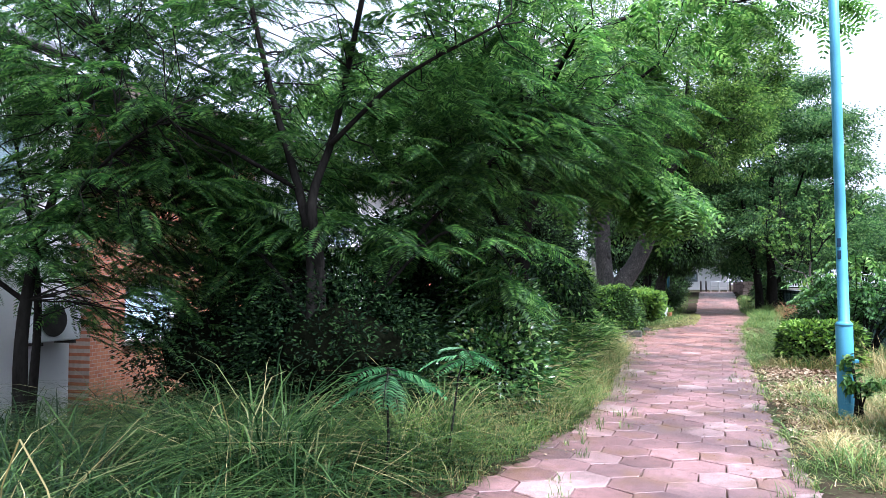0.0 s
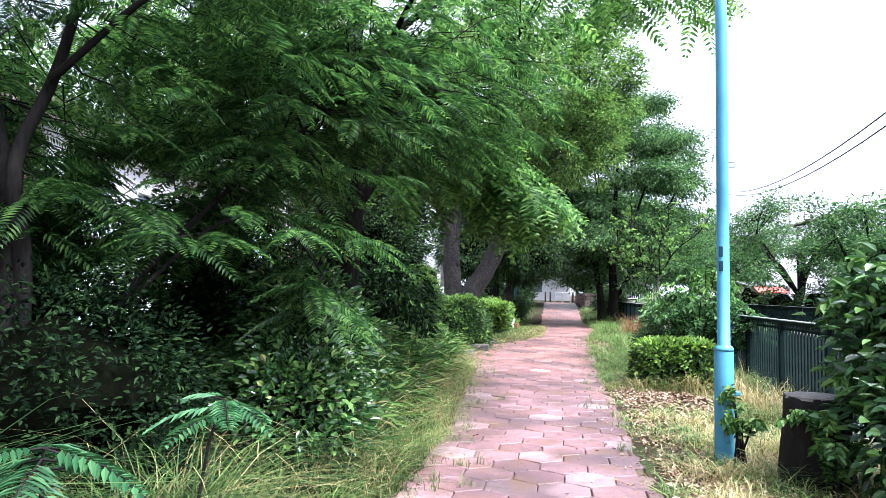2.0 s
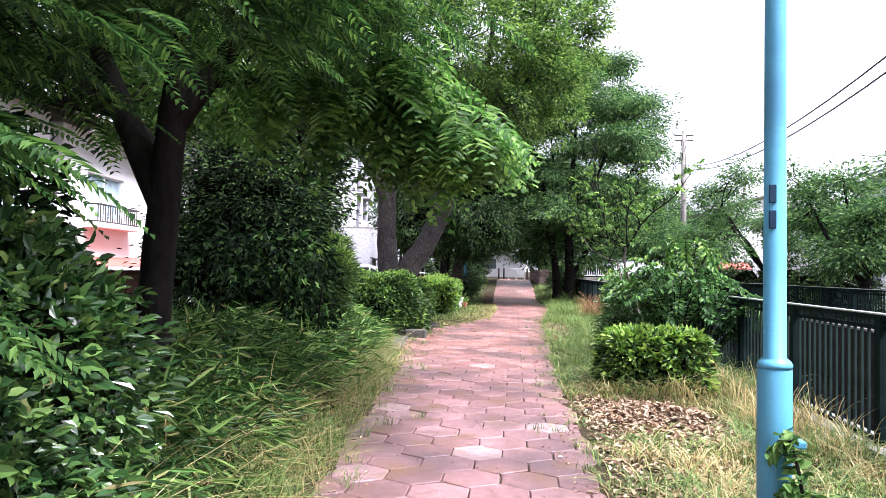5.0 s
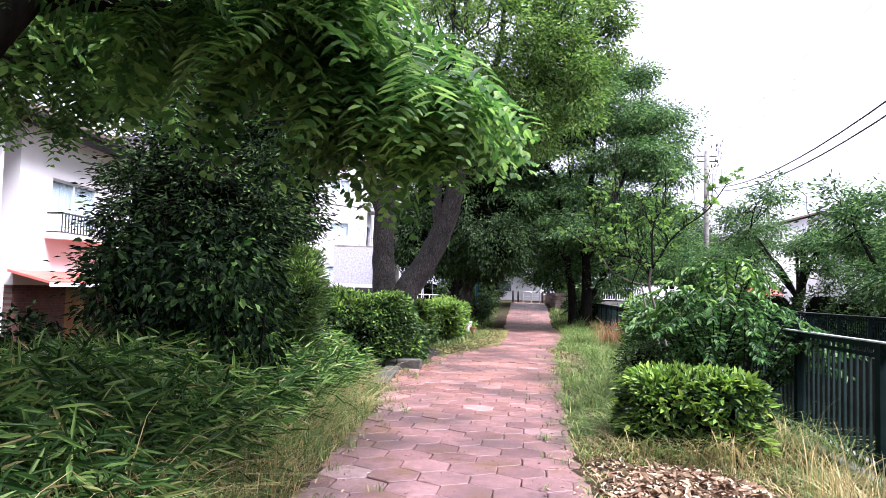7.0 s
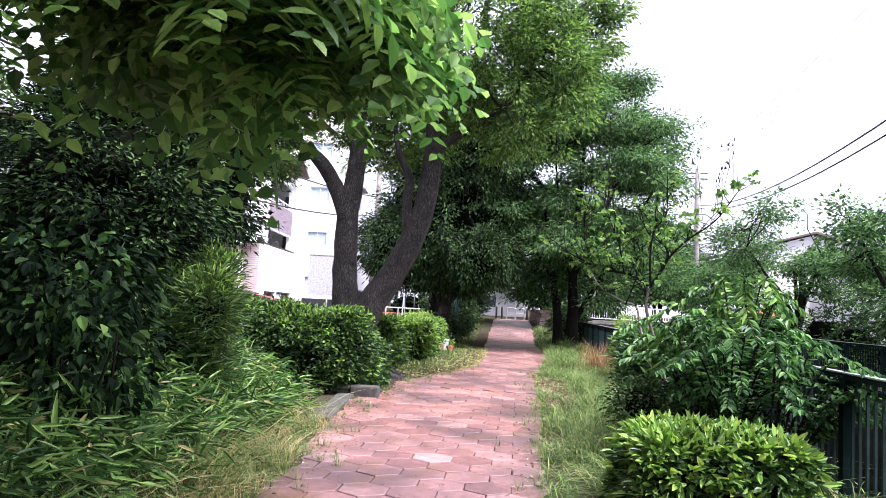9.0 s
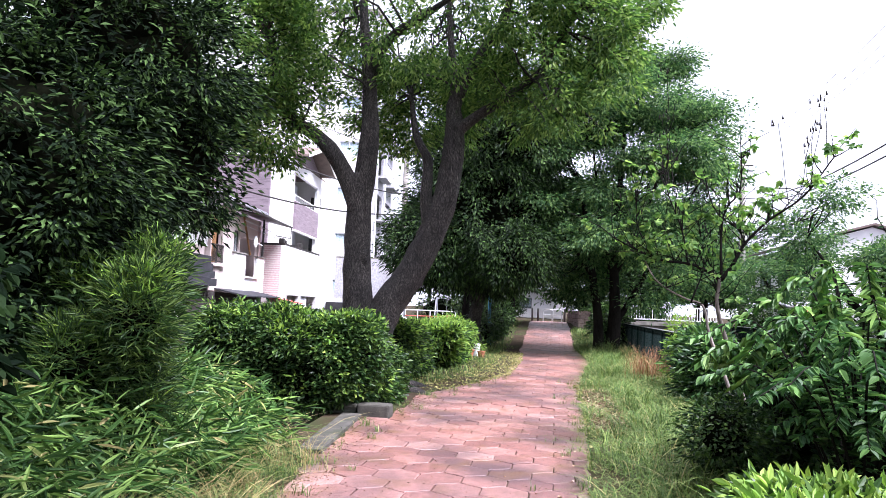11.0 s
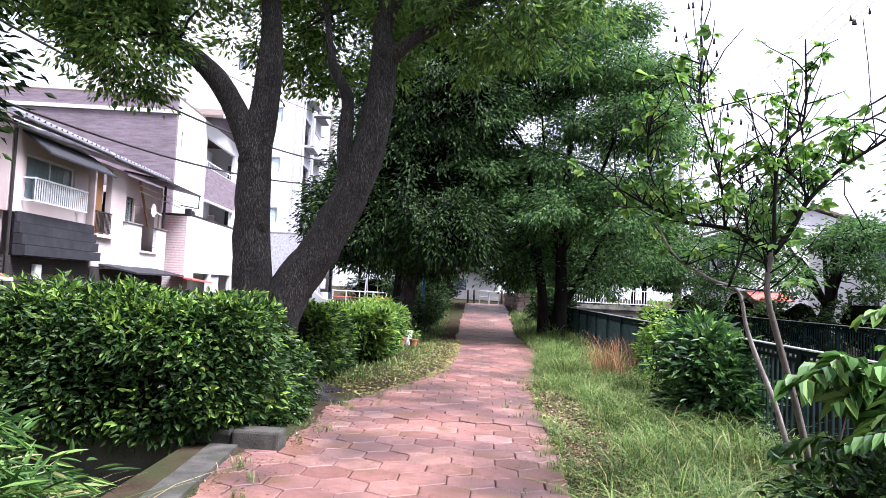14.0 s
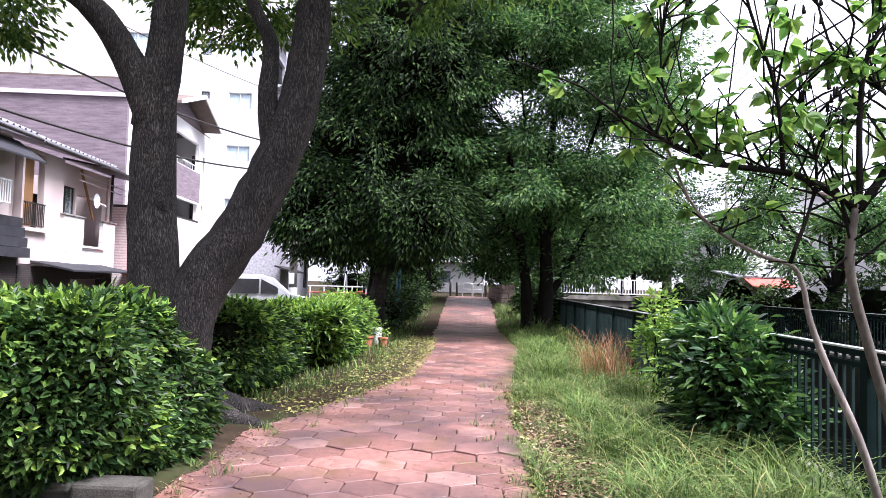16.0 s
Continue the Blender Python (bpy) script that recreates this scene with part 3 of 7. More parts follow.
def frond_tree(name, label, at, stems, limbs, blobs, leaf, seed, length=0.42, pairs=11, leaf_len=0.13, width=0.028, bark=None, per=4, dip=(-0.35, 0.25), oval=False):
    g = np.random.RandomState(seed)
    root = thing(name, label, "tree", at)
    pool = []
    for k, (pts, r0, r1) in enumerate(stems):
        pts = smooth_line(pts)
        limb(Shape(), pts, r0, r1, 9, 0.05, seed + k).put("trunk", bark or M_DARKBARK, root, smooth=True)
        pool.append(pts[len(pts) // 2:])
    for k, (pts, r0, r1) in enumerate(limbs):
        pts = smooth_line(pts)
        limb(Shape(), pts, r0, r1, 6, 0.05, seed + k).put("limb", bark or M_DARKBARK, root, smooth=True)
        pool.append(pts)
    pool = np.concatenate(pool)
    crown, tw = Shape(), Shape()
    for c, r, n in blobs:
        p, d = inside(g, n, c, r, 0.15)
        for q, o in zip(p, d):
            a = pool[int(np.argmin(np.linalg.norm(pool - q, axis=1)))]
            if g.uniform() < 0.45:
                tw.tube(bent(a, q, 5, 0.1, 0.2, g.randint(9999)), [0.009, 0.008, 0.006, 0.005, 0.003], 4, cap=False)
            out = unit((q - a) * arr((1, 1, 0.3)) + o * 0.3)
            ang = g.uniform(-1.1, 1.1, per)
            al = np.stack([out[0] * np.cos(ang) - out[1] * np.sin(ang), out[0] * np.sin(ang) + out[1] * np.cos(ang), g.uniform(dip[0], dip[1], per)], 1)
            bs = q - out * g.uniform(0, 0.5, per)[:, None]
            fronds(crown, None, g, bs, al, unit(arr((0, 0, 1)) + g.randn(per, 3) * 0.25), length * g.uniform(0.7, 1.3, per), pairs, leaf_len, width, 0.4, oval)
    crown.put("crown", leaf, root)
    tagged(tw.put("twig_mass", bark or M_DARKBARK, root), kind="stuff")
    return root


def leafy_bush(name, label, at, blobs, leaf, length, width, per=7, seed=1, core=True, category="shrub", spread=0.12, stems=6, fresh=None, oval=True, hang=0.1, group=""):
    """A shrub: short stems, a core painted as shade and tufts of leaves all over."""
    g = np.random.RandomState(seed)
    root = thing(name, label, category, at, group)
    st = Shape()
    for i in range(stems):
        c, r, n = blobs[i % len(blobs)]
        e = arr(*c) + g.randn(3) * arr(*r) * 0.35
        st.tube(bent((c[0] * 0.4 + g.uniform(-0.1, 0.1), c[1] * 0.4 + g.uniform(-0.1, 0.1), -0.03), e, 5, 0.0, 0.1, i), np.linspace(0.02, 0.008, 5), 5)
    if stems:
        tagged(st.put("stem_clump", M_DARKBARK, root), kind="stuff")
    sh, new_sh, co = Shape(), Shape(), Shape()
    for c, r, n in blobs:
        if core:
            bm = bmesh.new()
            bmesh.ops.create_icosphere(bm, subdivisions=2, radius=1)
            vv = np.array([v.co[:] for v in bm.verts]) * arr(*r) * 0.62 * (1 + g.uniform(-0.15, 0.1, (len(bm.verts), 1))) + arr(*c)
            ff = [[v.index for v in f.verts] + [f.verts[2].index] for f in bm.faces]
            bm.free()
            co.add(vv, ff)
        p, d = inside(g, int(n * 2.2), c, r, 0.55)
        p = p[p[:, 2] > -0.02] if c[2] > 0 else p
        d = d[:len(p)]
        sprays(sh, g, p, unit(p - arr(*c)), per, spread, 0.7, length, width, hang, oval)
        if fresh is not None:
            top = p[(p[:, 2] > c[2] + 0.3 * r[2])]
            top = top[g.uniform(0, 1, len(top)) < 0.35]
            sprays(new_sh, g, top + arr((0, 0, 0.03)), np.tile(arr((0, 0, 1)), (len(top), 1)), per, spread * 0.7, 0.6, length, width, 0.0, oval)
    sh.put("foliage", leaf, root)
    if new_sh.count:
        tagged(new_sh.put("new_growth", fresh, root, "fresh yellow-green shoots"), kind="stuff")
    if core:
        co.put("shade_core", M_CORE, root)
    return root


def hedge(label, x0, x1, y0, y1, top, seed, leaf=None, dens=260, length=0.09, width=0.034, base=0.05, fresh=0.07, group="clipped hedges"):
    """A clipped hedge with rounded edges and uneven, leafy skin."""
    g = np.random.RandomState(seed)
    cx, cy, h = (x0 + x1) / 2, (y0 + y1) / 2, top - base
    root = thing("hedge", label, "hedge", (cx, cy, 0), group)
    a, b, c = (x1 - x0) / 2, (y1 - y0) / 2, h / 2
    area = 2 * (2 * a * h + 2 * b * h + 2 * a * 2 * b / 2)
    n = int(area * dens)
    d = g.uniform(-1, 1, (n, 3))
    ax = g.choice(3, n, p=np.array([b * h, a * h, 2 * a * b * 0.9]) / (b * h + a * h + 1.8 * a * b))
    d[np.arange(n), ax] = np.sign(d[np.arange(n), ax])
    d[:, 2] = np.where(ax == 2, 1, d[:, 2])
    m = np.linalg.norm(d, ord=5, axis=1, keepdims=True)
    e = d / m
    wob = 1 + 0.15 * np.array([noise.noise(Vector((q[0] * a * 1.3 + seed, q[1] * b * 1.3, q[2] * c * 1.3))) * 2 for q in e])
    p = e * arr(a, b, c) * wob[:, None] * (1 - np.abs(g.randn(n, 1)) * 0.05) + arr((0, 0, base + c))
    out = unit(e ** 3 + 1e-6)
    sh, fr = Shape(), Shape()
    f = (g.uniform(0, 1, n) < fresh * (1 + out[:, 2]))
    sprays(sh, g, p[~f], out[~f], 5, 0.075, 0.8, length, width, 0.15, True)
    sprays(fr, g, p[f] + out[f] * 0.03, out[f], 7, 0.06, 0.8, length * 1.15, width * 1.1, 0.0, True)
    sh.put("foliage", leaf or M_HEDGE, root)
    tagged(fr.put("new_growth", M_NEWLEAF, root, "fresh yellow-green shoots"), kind="stuff")
    # solid core coloured near black in place of shade inside the hedge
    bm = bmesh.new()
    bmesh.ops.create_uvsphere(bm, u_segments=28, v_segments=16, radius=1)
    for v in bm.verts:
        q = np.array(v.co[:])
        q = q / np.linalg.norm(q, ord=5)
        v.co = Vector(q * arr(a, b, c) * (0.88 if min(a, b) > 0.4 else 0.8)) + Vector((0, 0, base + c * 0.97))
    part("shade_core", bm, M_CORE, root)
    return root


def grass_patch(name, label, area, n, height, width, mat, seed, bend=0.8, kind="stuff", category="grass", keep=None, edge=0.0):
    """Blades over an area (x0, x1, y0, y1); keep(x, y) gives the blade's relative height, 0 for none."""
    g = np.random.RandomState(seed)
    x = g.uniform(area[0], area[1], n)
    y = g.uniform(area[2], area[3], n)
    tuft = np.array([noise.noise(Vector((a * 1.6, b * 1.6, seed))) for a, b in zip(x, y)])
    k = np.ones(n) if keep is None else np.array([keep(a, b) for a, b in zip(x, y)])
    k = k * np.clip(0.75 + tuft * 1.1, 0.25, 1.6)
    ok = (k > 0.12) & (g.uniform(0, 1, n) < np.clip(0.35 + k, 0, 1))
    x, y, k = x[ok], y[ok], k[ok]
    m = len(x)
    z = np.array([ground_z(a, b) for a, b in zip(x, y)]) - 0.04
    ang = g.uniform(0, 2 * np.pi, m)
    lean = np.stack([np.cos(ang), np.sin(ang)], 1) * g.uniform(0.15, 1.0, (m, 1))
    sh = Shape().blades(np.stack([x, y, z], 1), height * k * g.uniform(0.6, 1.3, m), lean, width * g.uniform(0.7, 1.3, m), bend)
    ob = sh.put(name, mat)
    tagged(ob, label, category, kind=kind)
    return ob


def build_lamp_post():
    lp = thing("lamp_post", "light blue painted steel lamp post beside the path", "lamp post", (1.32, 9.2, 0))
    s = Shape().tube([(0, 0, z) for z in (-0.1, 0.02, 0.5, 1.06, 1.075)], [0.09, 0.09, 0.09, 0.09, 0.085], 24)
    s.put("lower_sleeve", M_BLUE, lp, smooth=True)
    Shape().tube([(0, 0, z) for z in (1.07, 1.09, 1.11, 1.125, 2.5, 4.0, 6.2)], [0.092, 0.092, 0.08, 0.06, 0.057, 0.055, 0.05], 24).put("upper_pole", M_BLUE, lp, smooth=True)
    part("hatch_cover", bevel_box((-0.03, -0.1, 0.22), (0.035, -0.07, 0.62), 0.008), M_BLUE, lp)
    part("hatch_hood", bevel_box((0.03, -0.13, 0.66), (0.12, -0.04, 0.7), 0.008), M_BLUE, lp)
    for z in (1.83, 1.97):
        part("number_plate", bevel_box((-0.05, -0.06, z), (-0.012, -0.045, z + 0.1), 0.004), M_STICKER, lp, "small dark marking plate")
    arm = smooth_line([(0, 0, 6.15), (-0.2, 0, 6.5), (-0.8, 0, 6.65)])
    Shape().tube(arm, 0.03, 12).put("arm", M_BLUE, lp, smooth=True)
    part("lantern", bevel_box((-1.25, -0.1, 6.58), (-0.75, 0.1, 6.72), 0.04), M_ALU, lp)


M_STICKER = rough_mat("faded_sticker", (0.006, 0.014, 0.03), (0.015, 0.04, 0.07), 8, 60, 0.8, 0.05, spec=0.1)
build_fence(3.25, 4.0, 46.0, 1.24, "canal railing", "dark green steel railing panel along the canal", near=(7.0, 29.0))
build_fence(9.35, 8.0, 57.0, 1.05, "far canal railing", "dark steel railing panel on the far canal bank", paint=M_GREENMETAL, base=0.2)
build_lamp_post()

# big forked camphor tree
build_tree("camphor_tree", "large camphor tree with a forked furrowed trunk behind the hedge", (-3.3, 24.6, 0),
           [([(-0.1, 0, -0.1), (-0.22, 0, 0.5), (-0.3, -0.05, 1.5), (-0.36, -0.1, 2.9), (-0.35, -0.1, 4.2)], 0.4, 0.22),
            ([(0.0, 0, -0.1), (0.02, 0, 0.8), (0.2, 0, 1.47), (0.66, 0, 2.2), (1.06, 0, 2.98), (1.34, 0, 3.8), (1.45, 0, 4.6), (1.48, 0, 5.3)], 0.37, 0.18)],
           [([(-0.37, -0.1, 3.4), (-0.22, -0.1, 4.8), (-0.25, -0.05, 5.5), (-0.36, 0, 6.6), (-0.54, 0.1, 7.8), (-0.4, 0.2, 9.2)], 0.25, 0.05),
            ([(-0.36, -0.1, 3.5), (-0.75, -0.2, 4.35), (-1.15, -0.3, 4.85), (-1.85, -0.4, 5.4), (-2.2, -0.5, 6.6), (-2.7, -0.5, 7.6)], 0.22, 0.05),
            ([(1.48, 0, 5.2), (1.45, 0.05, 5.75), (2.0, 0.1, 6.8), (2.4, 0.2, 7.6), (2.5, 0.2, 8.8)], 0.17, 0.05),
            ([(1.46, 0, 5.0), (1.8, -0.1, 5.3), (2.95, -0.2, 6.05), (3.3, -0.3, 6.5), (3.7, -0.4, 7.2)], 0.13, 0.03),
            ([(1.08, -0.02, 2.95), (0.95, 0.0, 3.8), (0.95, 0.05, 4.5), (0.68, 0.1, 5.05), (0.5, 0.3, 5.9)], 0.16, 0.05),
            ([(1.48, 0, 5.2), (1.4, 0.1, 6.2), (1.25, 0.2, 7.4), (1.2, 0.3, 8.6)], 0.11, 0.04),
            ([(-0.33, 0, 6.2), (0.1, -0.2, 6.9), (1.0, -0.4, 7.4), (1.7, -0.5, 7.8)], 0.12, 0.03)],
           [((0.6, -0.2, 7.9), (4.3, 3.8, 2.2), 410), ((3.6, -0.6, 6.4), (1.6, 1.8, 1.6), 75), ((-2.6, -0.8, 6.3), (1.7, 1.6, 1.6), 150),
            ((2.6, 0.8, 6.0), (1.5, 1.6, 0.9), 30), ((-1.9, -0.9, 5.0), (0.9, 0.9, 0.8), 40), ((0.2, 1.6, 6.0), (1.9, 1.2, 1.2), 95),
            ((4.3, 0.0, 8.2), (1.35, 1.6, 2.1), 120), ((1.6, 0.2, 10.4), (3.6, 3.0, 2.0), 150)],
           M_BARK, M_CAMPHOR, 95, 0.24, 0.75, 0.12, 0.05, 0.3, 11, 260)

ct = bpy.data.objects["camphor_tree"]
for k, (dx, dy, ln) in enumerate(((1.0, -0.3, 1.1), (0.5, -1.0, 1.2), (-0.5, -0.9, 1.0), (-1.0, 0.1, 0.9), (0.9, 0.6, 1.0), (0.8, -0.9, 0.8))):
    rl = smooth_line([(dx * 0.2, dy * 0.2, 0.42), (dx * 0.5 * ln, dy * 0.5 * ln, 0.14), (dx * ln, dy * ln, 0.0), (dx * ln * 1.35, dy * ln * 1.35, -0.1)])
    limb(Shape(), rl, 0.2, 0.04, 9, 0.08, 500 + k).put("root", M_BARK, ct, smooth=True)

for (bx, by, bz), br in (((-0.19, -0.24, 2.55), 0.12),):
    limb(Shape(), smooth_line([(bx, by + 0.12, bz - br), (bx, by, bz - br * 0.4), (bx, by, bz + br * 0.4), (bx, by + 0.12, bz + br)]), br * 0.8, br * 0.8, 10, 0.06, 610).put("burl", M_BARK, ct, smooth=True)

# dense dark evergreen past it
build_tree("evergreen_tree", "dense dark evergreen tree with a pale trunk", (-2.8, 38.5, 0),
           [([(0, 0, -0.1), (-0.1, 0, 1.0), (0.15, 0, 2.5), (0.1, 0, 4.0), (0.0, 0, 8.0)], 0.32, 0.1)], [],
           [((0.0, 0, 5.6), (3.0, 3.0, 3.6), 300), ((0.8, -0.8, 8.4), (2.7, 2.5, 3.0), 230), ((-1.6, -1.2, 3.9), (1.8, 1.6, 1.7), 120), ((1.4, -1.4, 3.6), (1.6, 1.5, 1.2), 110)],
           M_BARK, M_DARKLEAF, 105, 0.36, 0.8, 0.18, 0.062, 0.7, 12, 60, core=0.76, shell=0.72)
# zelkova on the canal side
zb = []
gz = np.random.RandomState(5)
for k in range(140):
    a, z = gz.uniform(0, 2 * np.pi), 2.2 + 9.8 * gz.uniform(0, 1) ** 0.9
    r = 4.6 * math.sin(math.pi * min(1.0, (z + 0.2) / 12.8)) ** 0.45 * math.sqrt(gz.uniform(0.05, 1.0))
    zb.append(((0.4 + r * math.cos(a), r * math.sin(a), z - 0.09 * r), (gz.uniform(0.7, 1.6), gz.uniform(0.7, 1.6), gz.uniform(0.35, 0.8)), 22))
build_tree("zelkova_tree", "tall zelkova tree with layered foliage beside the canal railing", (2.3, 40.0, 0),
           [([(-0.35, 0, -0.1), (-0.4, 0, 1.5), (-0.7, 0, 3.5), (-1.2, 0, 7.0)], 0.24, 0.08), ([(0.15, 0, -0.1), (0.25, 0, 1.6), (0.2, 0, 4.0), (0.5, 0.2, 9.0)], 0.32, 0.08)],
           [([(0.25, 0, 1.2), (0.9, 0, 2.3), (2.0, -0.3, 4.5), (3.4, -0.4, 7.0)], 0.14, 0.03), ([(0.2, 0, 3.2), (1.2, -0.5, 5.4), (2.2, -0.8, 8.5)], 0.12, 0.03),
            ([(0.2, 0, 3.0), (-0.4, -0.8, 5.0), (-0.8, -1.4, 8.0)], 0.12, 0.03), ([(-0.6, 0, 3.0), (-1.6, -0.5, 4.4), (-2.8, -0.8, 5.6)], 0.1, 0.03)],
           zb, M_DARKBARK, M_ZELKOVA, 40, 0.4, 0.5, 0.16, 0.07, 0.45, 13, 320, shell=0.1)

# silk tree by the start of the walk
frond_tree("silk_tree", "multi-stemmed silk tree with feathery dark green leaves", (-3.8, 6.1, 0),
           [([(0, 0, -0.1), (0.0, 0, 0.8), (-0.05, 0.1, 1.8), (-0.35, 0.3, 2.6), (-0.8, 0.5, 3.6), (-1.3, 0.6, 5.2)], 0.085, 0.025),
            ([(0.05, 0, -0.1), (0.05, 0.1, 1.6), (-0.05, 0.1, 2.4), (0.1, 0.3, 3.2), (0.4, 0.5, 5.0)], 0.075, 0.025),
            ([(0.1, 0.1, -0.1), (0.4, 0.6, 1.4), (0.9, 1.3, 2.4), (1.6, 2.2, 3.4)], 0.04, 0.012)],
           # limb to y -3.8 and its crown mass: unseen, added to shade the grass
           [([(0.1, 0.2, 3.0), (0.9, 0.2, 3.6), (1.9, 0.2, 4.0)], 0.03, 0.012), ([(0.35, 0.5, 4.8), (0.8, -0.6, 5.4), (1.2, -2.2, 5.8), (1.5, -3.8, 5.9)], 0.03, 0.01), ([(-0.4, 0.3, 2.6), (-1.4, -0.2, 3.2), (-2.6, -0.6, 3.4)], 0.03, 0.012),
            ([(0, 0, 1.2), (-1.0, 0.3, 2.0), (-2.4, 0.2, 2.3)], 0.03, 0.012), ([(0.4, 0.6, 1.4), (1.0, 1.0, 2.1), (1.5, 1.15, 2.0), (1.75, 1.2, 1.7)], 0.02, 0.008)],
           [((-0.3, 0.8, 4.6), (3.6, 2.8, 1.7), 180), ((-2.6, 0.6, 3.0), (2.4, 2.2, 1.3), 130), ((1.3, 1.8, 3.4), (1.6, 1.8, 1.2), 170), ((0.2, 1.1, 2.3), (2.2, 1.2, 0.8), 120), ((-0.2, 0.9, 6.0), (3.6, 2.6, 1.2), 115), ((2.3, 3.4, 3.7), (1.3, 2.4, 0.9), 120), ((1.6, 1.15, 1.6), (0.4, 0.35, 0.35), 9), ((-1.3, 1.0, 2.9), (1.3, 1.2, 1.0), 90), ((1.5, -3.7, 5.9), (2.5, 2.3, 0.8), 190), ((-1.6, 0.8, 1.8), (1.6, 1.0, 0.6), 45)],
           M_FROND, 21, 0.4, 17, 0.09, 0.018, per=6)
frond_tree("silk_tree", "leaning silk tree with feathery leaves over long grass", (-6.6, 5.8, 0),
           [([(-0.3, -0.4, -0.1), (-0.3, -0.4, 1.2), (-0.2, -0.2, 2.4), (0.2, 0.2, 4.2)], 0.09, 0.025), ([(-0.3, -0.3, -0.1), (-0.6, 0.0, 1.6), (-1.3, 0.2, 3.4)], 0.06, 0.02)],
           [([(-0.2, -0.2, 2.2), (0.8, -0.3, 2.9), (1.6, -0.4, 3.2)], 0.03, 0.01), ([(-0.3, -0.4, 1.4), (-1.2, -0.6, 2.0), (-1.9, -0.5, 2.2)], 0.03, 0.01)],
           [((-0.2, 0, 4.0), (2.3, 1.9, 1.7), 200), ((-0.6, -0.2, 2.2), (2.2, 1.5, 0.9), 120), ((0.6, 0.6, 1.3), (1.4, 0.9, 0.6), 40), ((1.1, 0.4, 2.5), (1.3, 1.0, 1.1), 110), ((-0.8, 1.5, 5.4), (2.8, 1.8, 1.4), 80)],
           M_FROND, 24, 0.4, 15, 0.09, 0.02, per=5)
# second tree with hanging compound leaves over the path
frond_tree("ash_tree", "dark-trunked tree with hanging compound leaves over the path", (-2.75, 10.1, 0),
           [([(0, 0, -0.1), (0.02, 0, 1.2), (0.1, 0, 2.4), (0.15, 0, 3.1), (0.1, 0, 4.4), (-0.2, 0, 6.5)], 0.145, 0.06)],
           [([(0.12, 0, 2.6), (0.6, 0.2, 3.4), (1.3, 0.4, 4.2), (2.0, 0.6, 4.8)], 0.1, 0.02), ([(0.08, 0, 2.0), (-0.5, 0.3, 2.9), (-0.9, 0.4, 3.8), (-1.5, 0.4, 5.6)], 0.13, 0.04),
            ([(0.15, 0, 2.9), (0.9, 0.9, 3.2), (1.6, 1.3, 3.1), (2.2, 1.5, 2.8)], 0.05, 0.01), ([(0.1, 0, 2.2), (-0.6, 0.7, 2.8), (-1.5, 1.0, 3.0)], 0.06, 0.02),
            # limb to x 3.2 and last crown mass: added above view to darken paving
            ([(0.15, 0, 3.2), (0.6, -0.8, 4.0), (1.2, -1.6, 4.6)], 0.07, 0.02), ([(0.1, 0, 4.2), (0.8, 0.8, 5.3), (1.8, 1.6, 6.0), (3.2, 2.6, 6.3)], 0.06, 0.02)],
           [((0.2, 0.2, 5.2), (3.0, 2.8, 1.5), 110), ((2.0, 1.3, 2.78), (0.75, 0.9, 0.4), 70), ((1.2, 1.0, 3.2), (1.1, 0.9, 0.5), 60), ((-1.8, 1.0, 4.3), (2.0, 2.2, 1.3), 110), ((-1.7, 3.0, 3.9), (1.3, 1.3, 0.9), 90), ((-1.0, 3.2, 5.0), (2.0, 1.6, 1.4), 80), ((-3.2, 0.5, 4.6), (1.4, 1.8, 1.3), 80), ((3.2, 2.5, 6.3), (2.2, 2.4, 0.8), 75)],
           M_ASH, 22, 0.4, 7, 0.13, 0.042, per=7, dip=(-0.8, 0.0), oval=True)
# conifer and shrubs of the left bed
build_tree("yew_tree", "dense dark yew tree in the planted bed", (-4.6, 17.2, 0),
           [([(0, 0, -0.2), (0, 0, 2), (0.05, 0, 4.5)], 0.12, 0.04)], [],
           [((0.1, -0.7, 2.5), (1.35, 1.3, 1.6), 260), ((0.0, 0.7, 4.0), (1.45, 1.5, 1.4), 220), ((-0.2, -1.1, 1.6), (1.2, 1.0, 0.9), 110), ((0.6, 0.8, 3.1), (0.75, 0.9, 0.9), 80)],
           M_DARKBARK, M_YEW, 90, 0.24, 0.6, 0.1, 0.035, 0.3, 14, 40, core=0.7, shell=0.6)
leafy_bush("podocarpus_shrub", "upright narrow-leaved evergreen shrub with pale young tips", (-3.15, 16.2, -0.05), [((0, 0, 1.15), (0.4, 0.4, 0.5), 130), ((0.25, -0.2, 1.55), (0.28, 0.28, 0.35), 80), ((-0.3, 0.1, 1.6), (0.3, 0.3, 0.4), 80), ((0.1, 0.3, 1.8), (0.26, 0.26, 0.35), 70), ((-0.1, -0.35, 1.2), (0.3, 0.3, 0.3), 60), ((0.1, 0.0, 0.6), (0.4, 0.4, 0.5), 70)], M_PODO, 0.12, 0.013, 14, 31, spread=0.1, hang=-0.3, fresh=M_NEWLEAF)
leafy_bush("glossy_shrub", "glossy dark-leaved evergreen shrub by the path", (-2.42, 8.2, 0), [((0, 0, 0.95), (0.5, 0.7, 0.8), 330), ((0.1, -0.6, 0.6), (0.5, 0.6, 0.55), 240), ((-0.4, 0.3, 1.35), (0.42, 0.5, 0.5), 200)], M_GLOSSY, 0.088, 0.046, 7, 32, fresh=M_SASA)

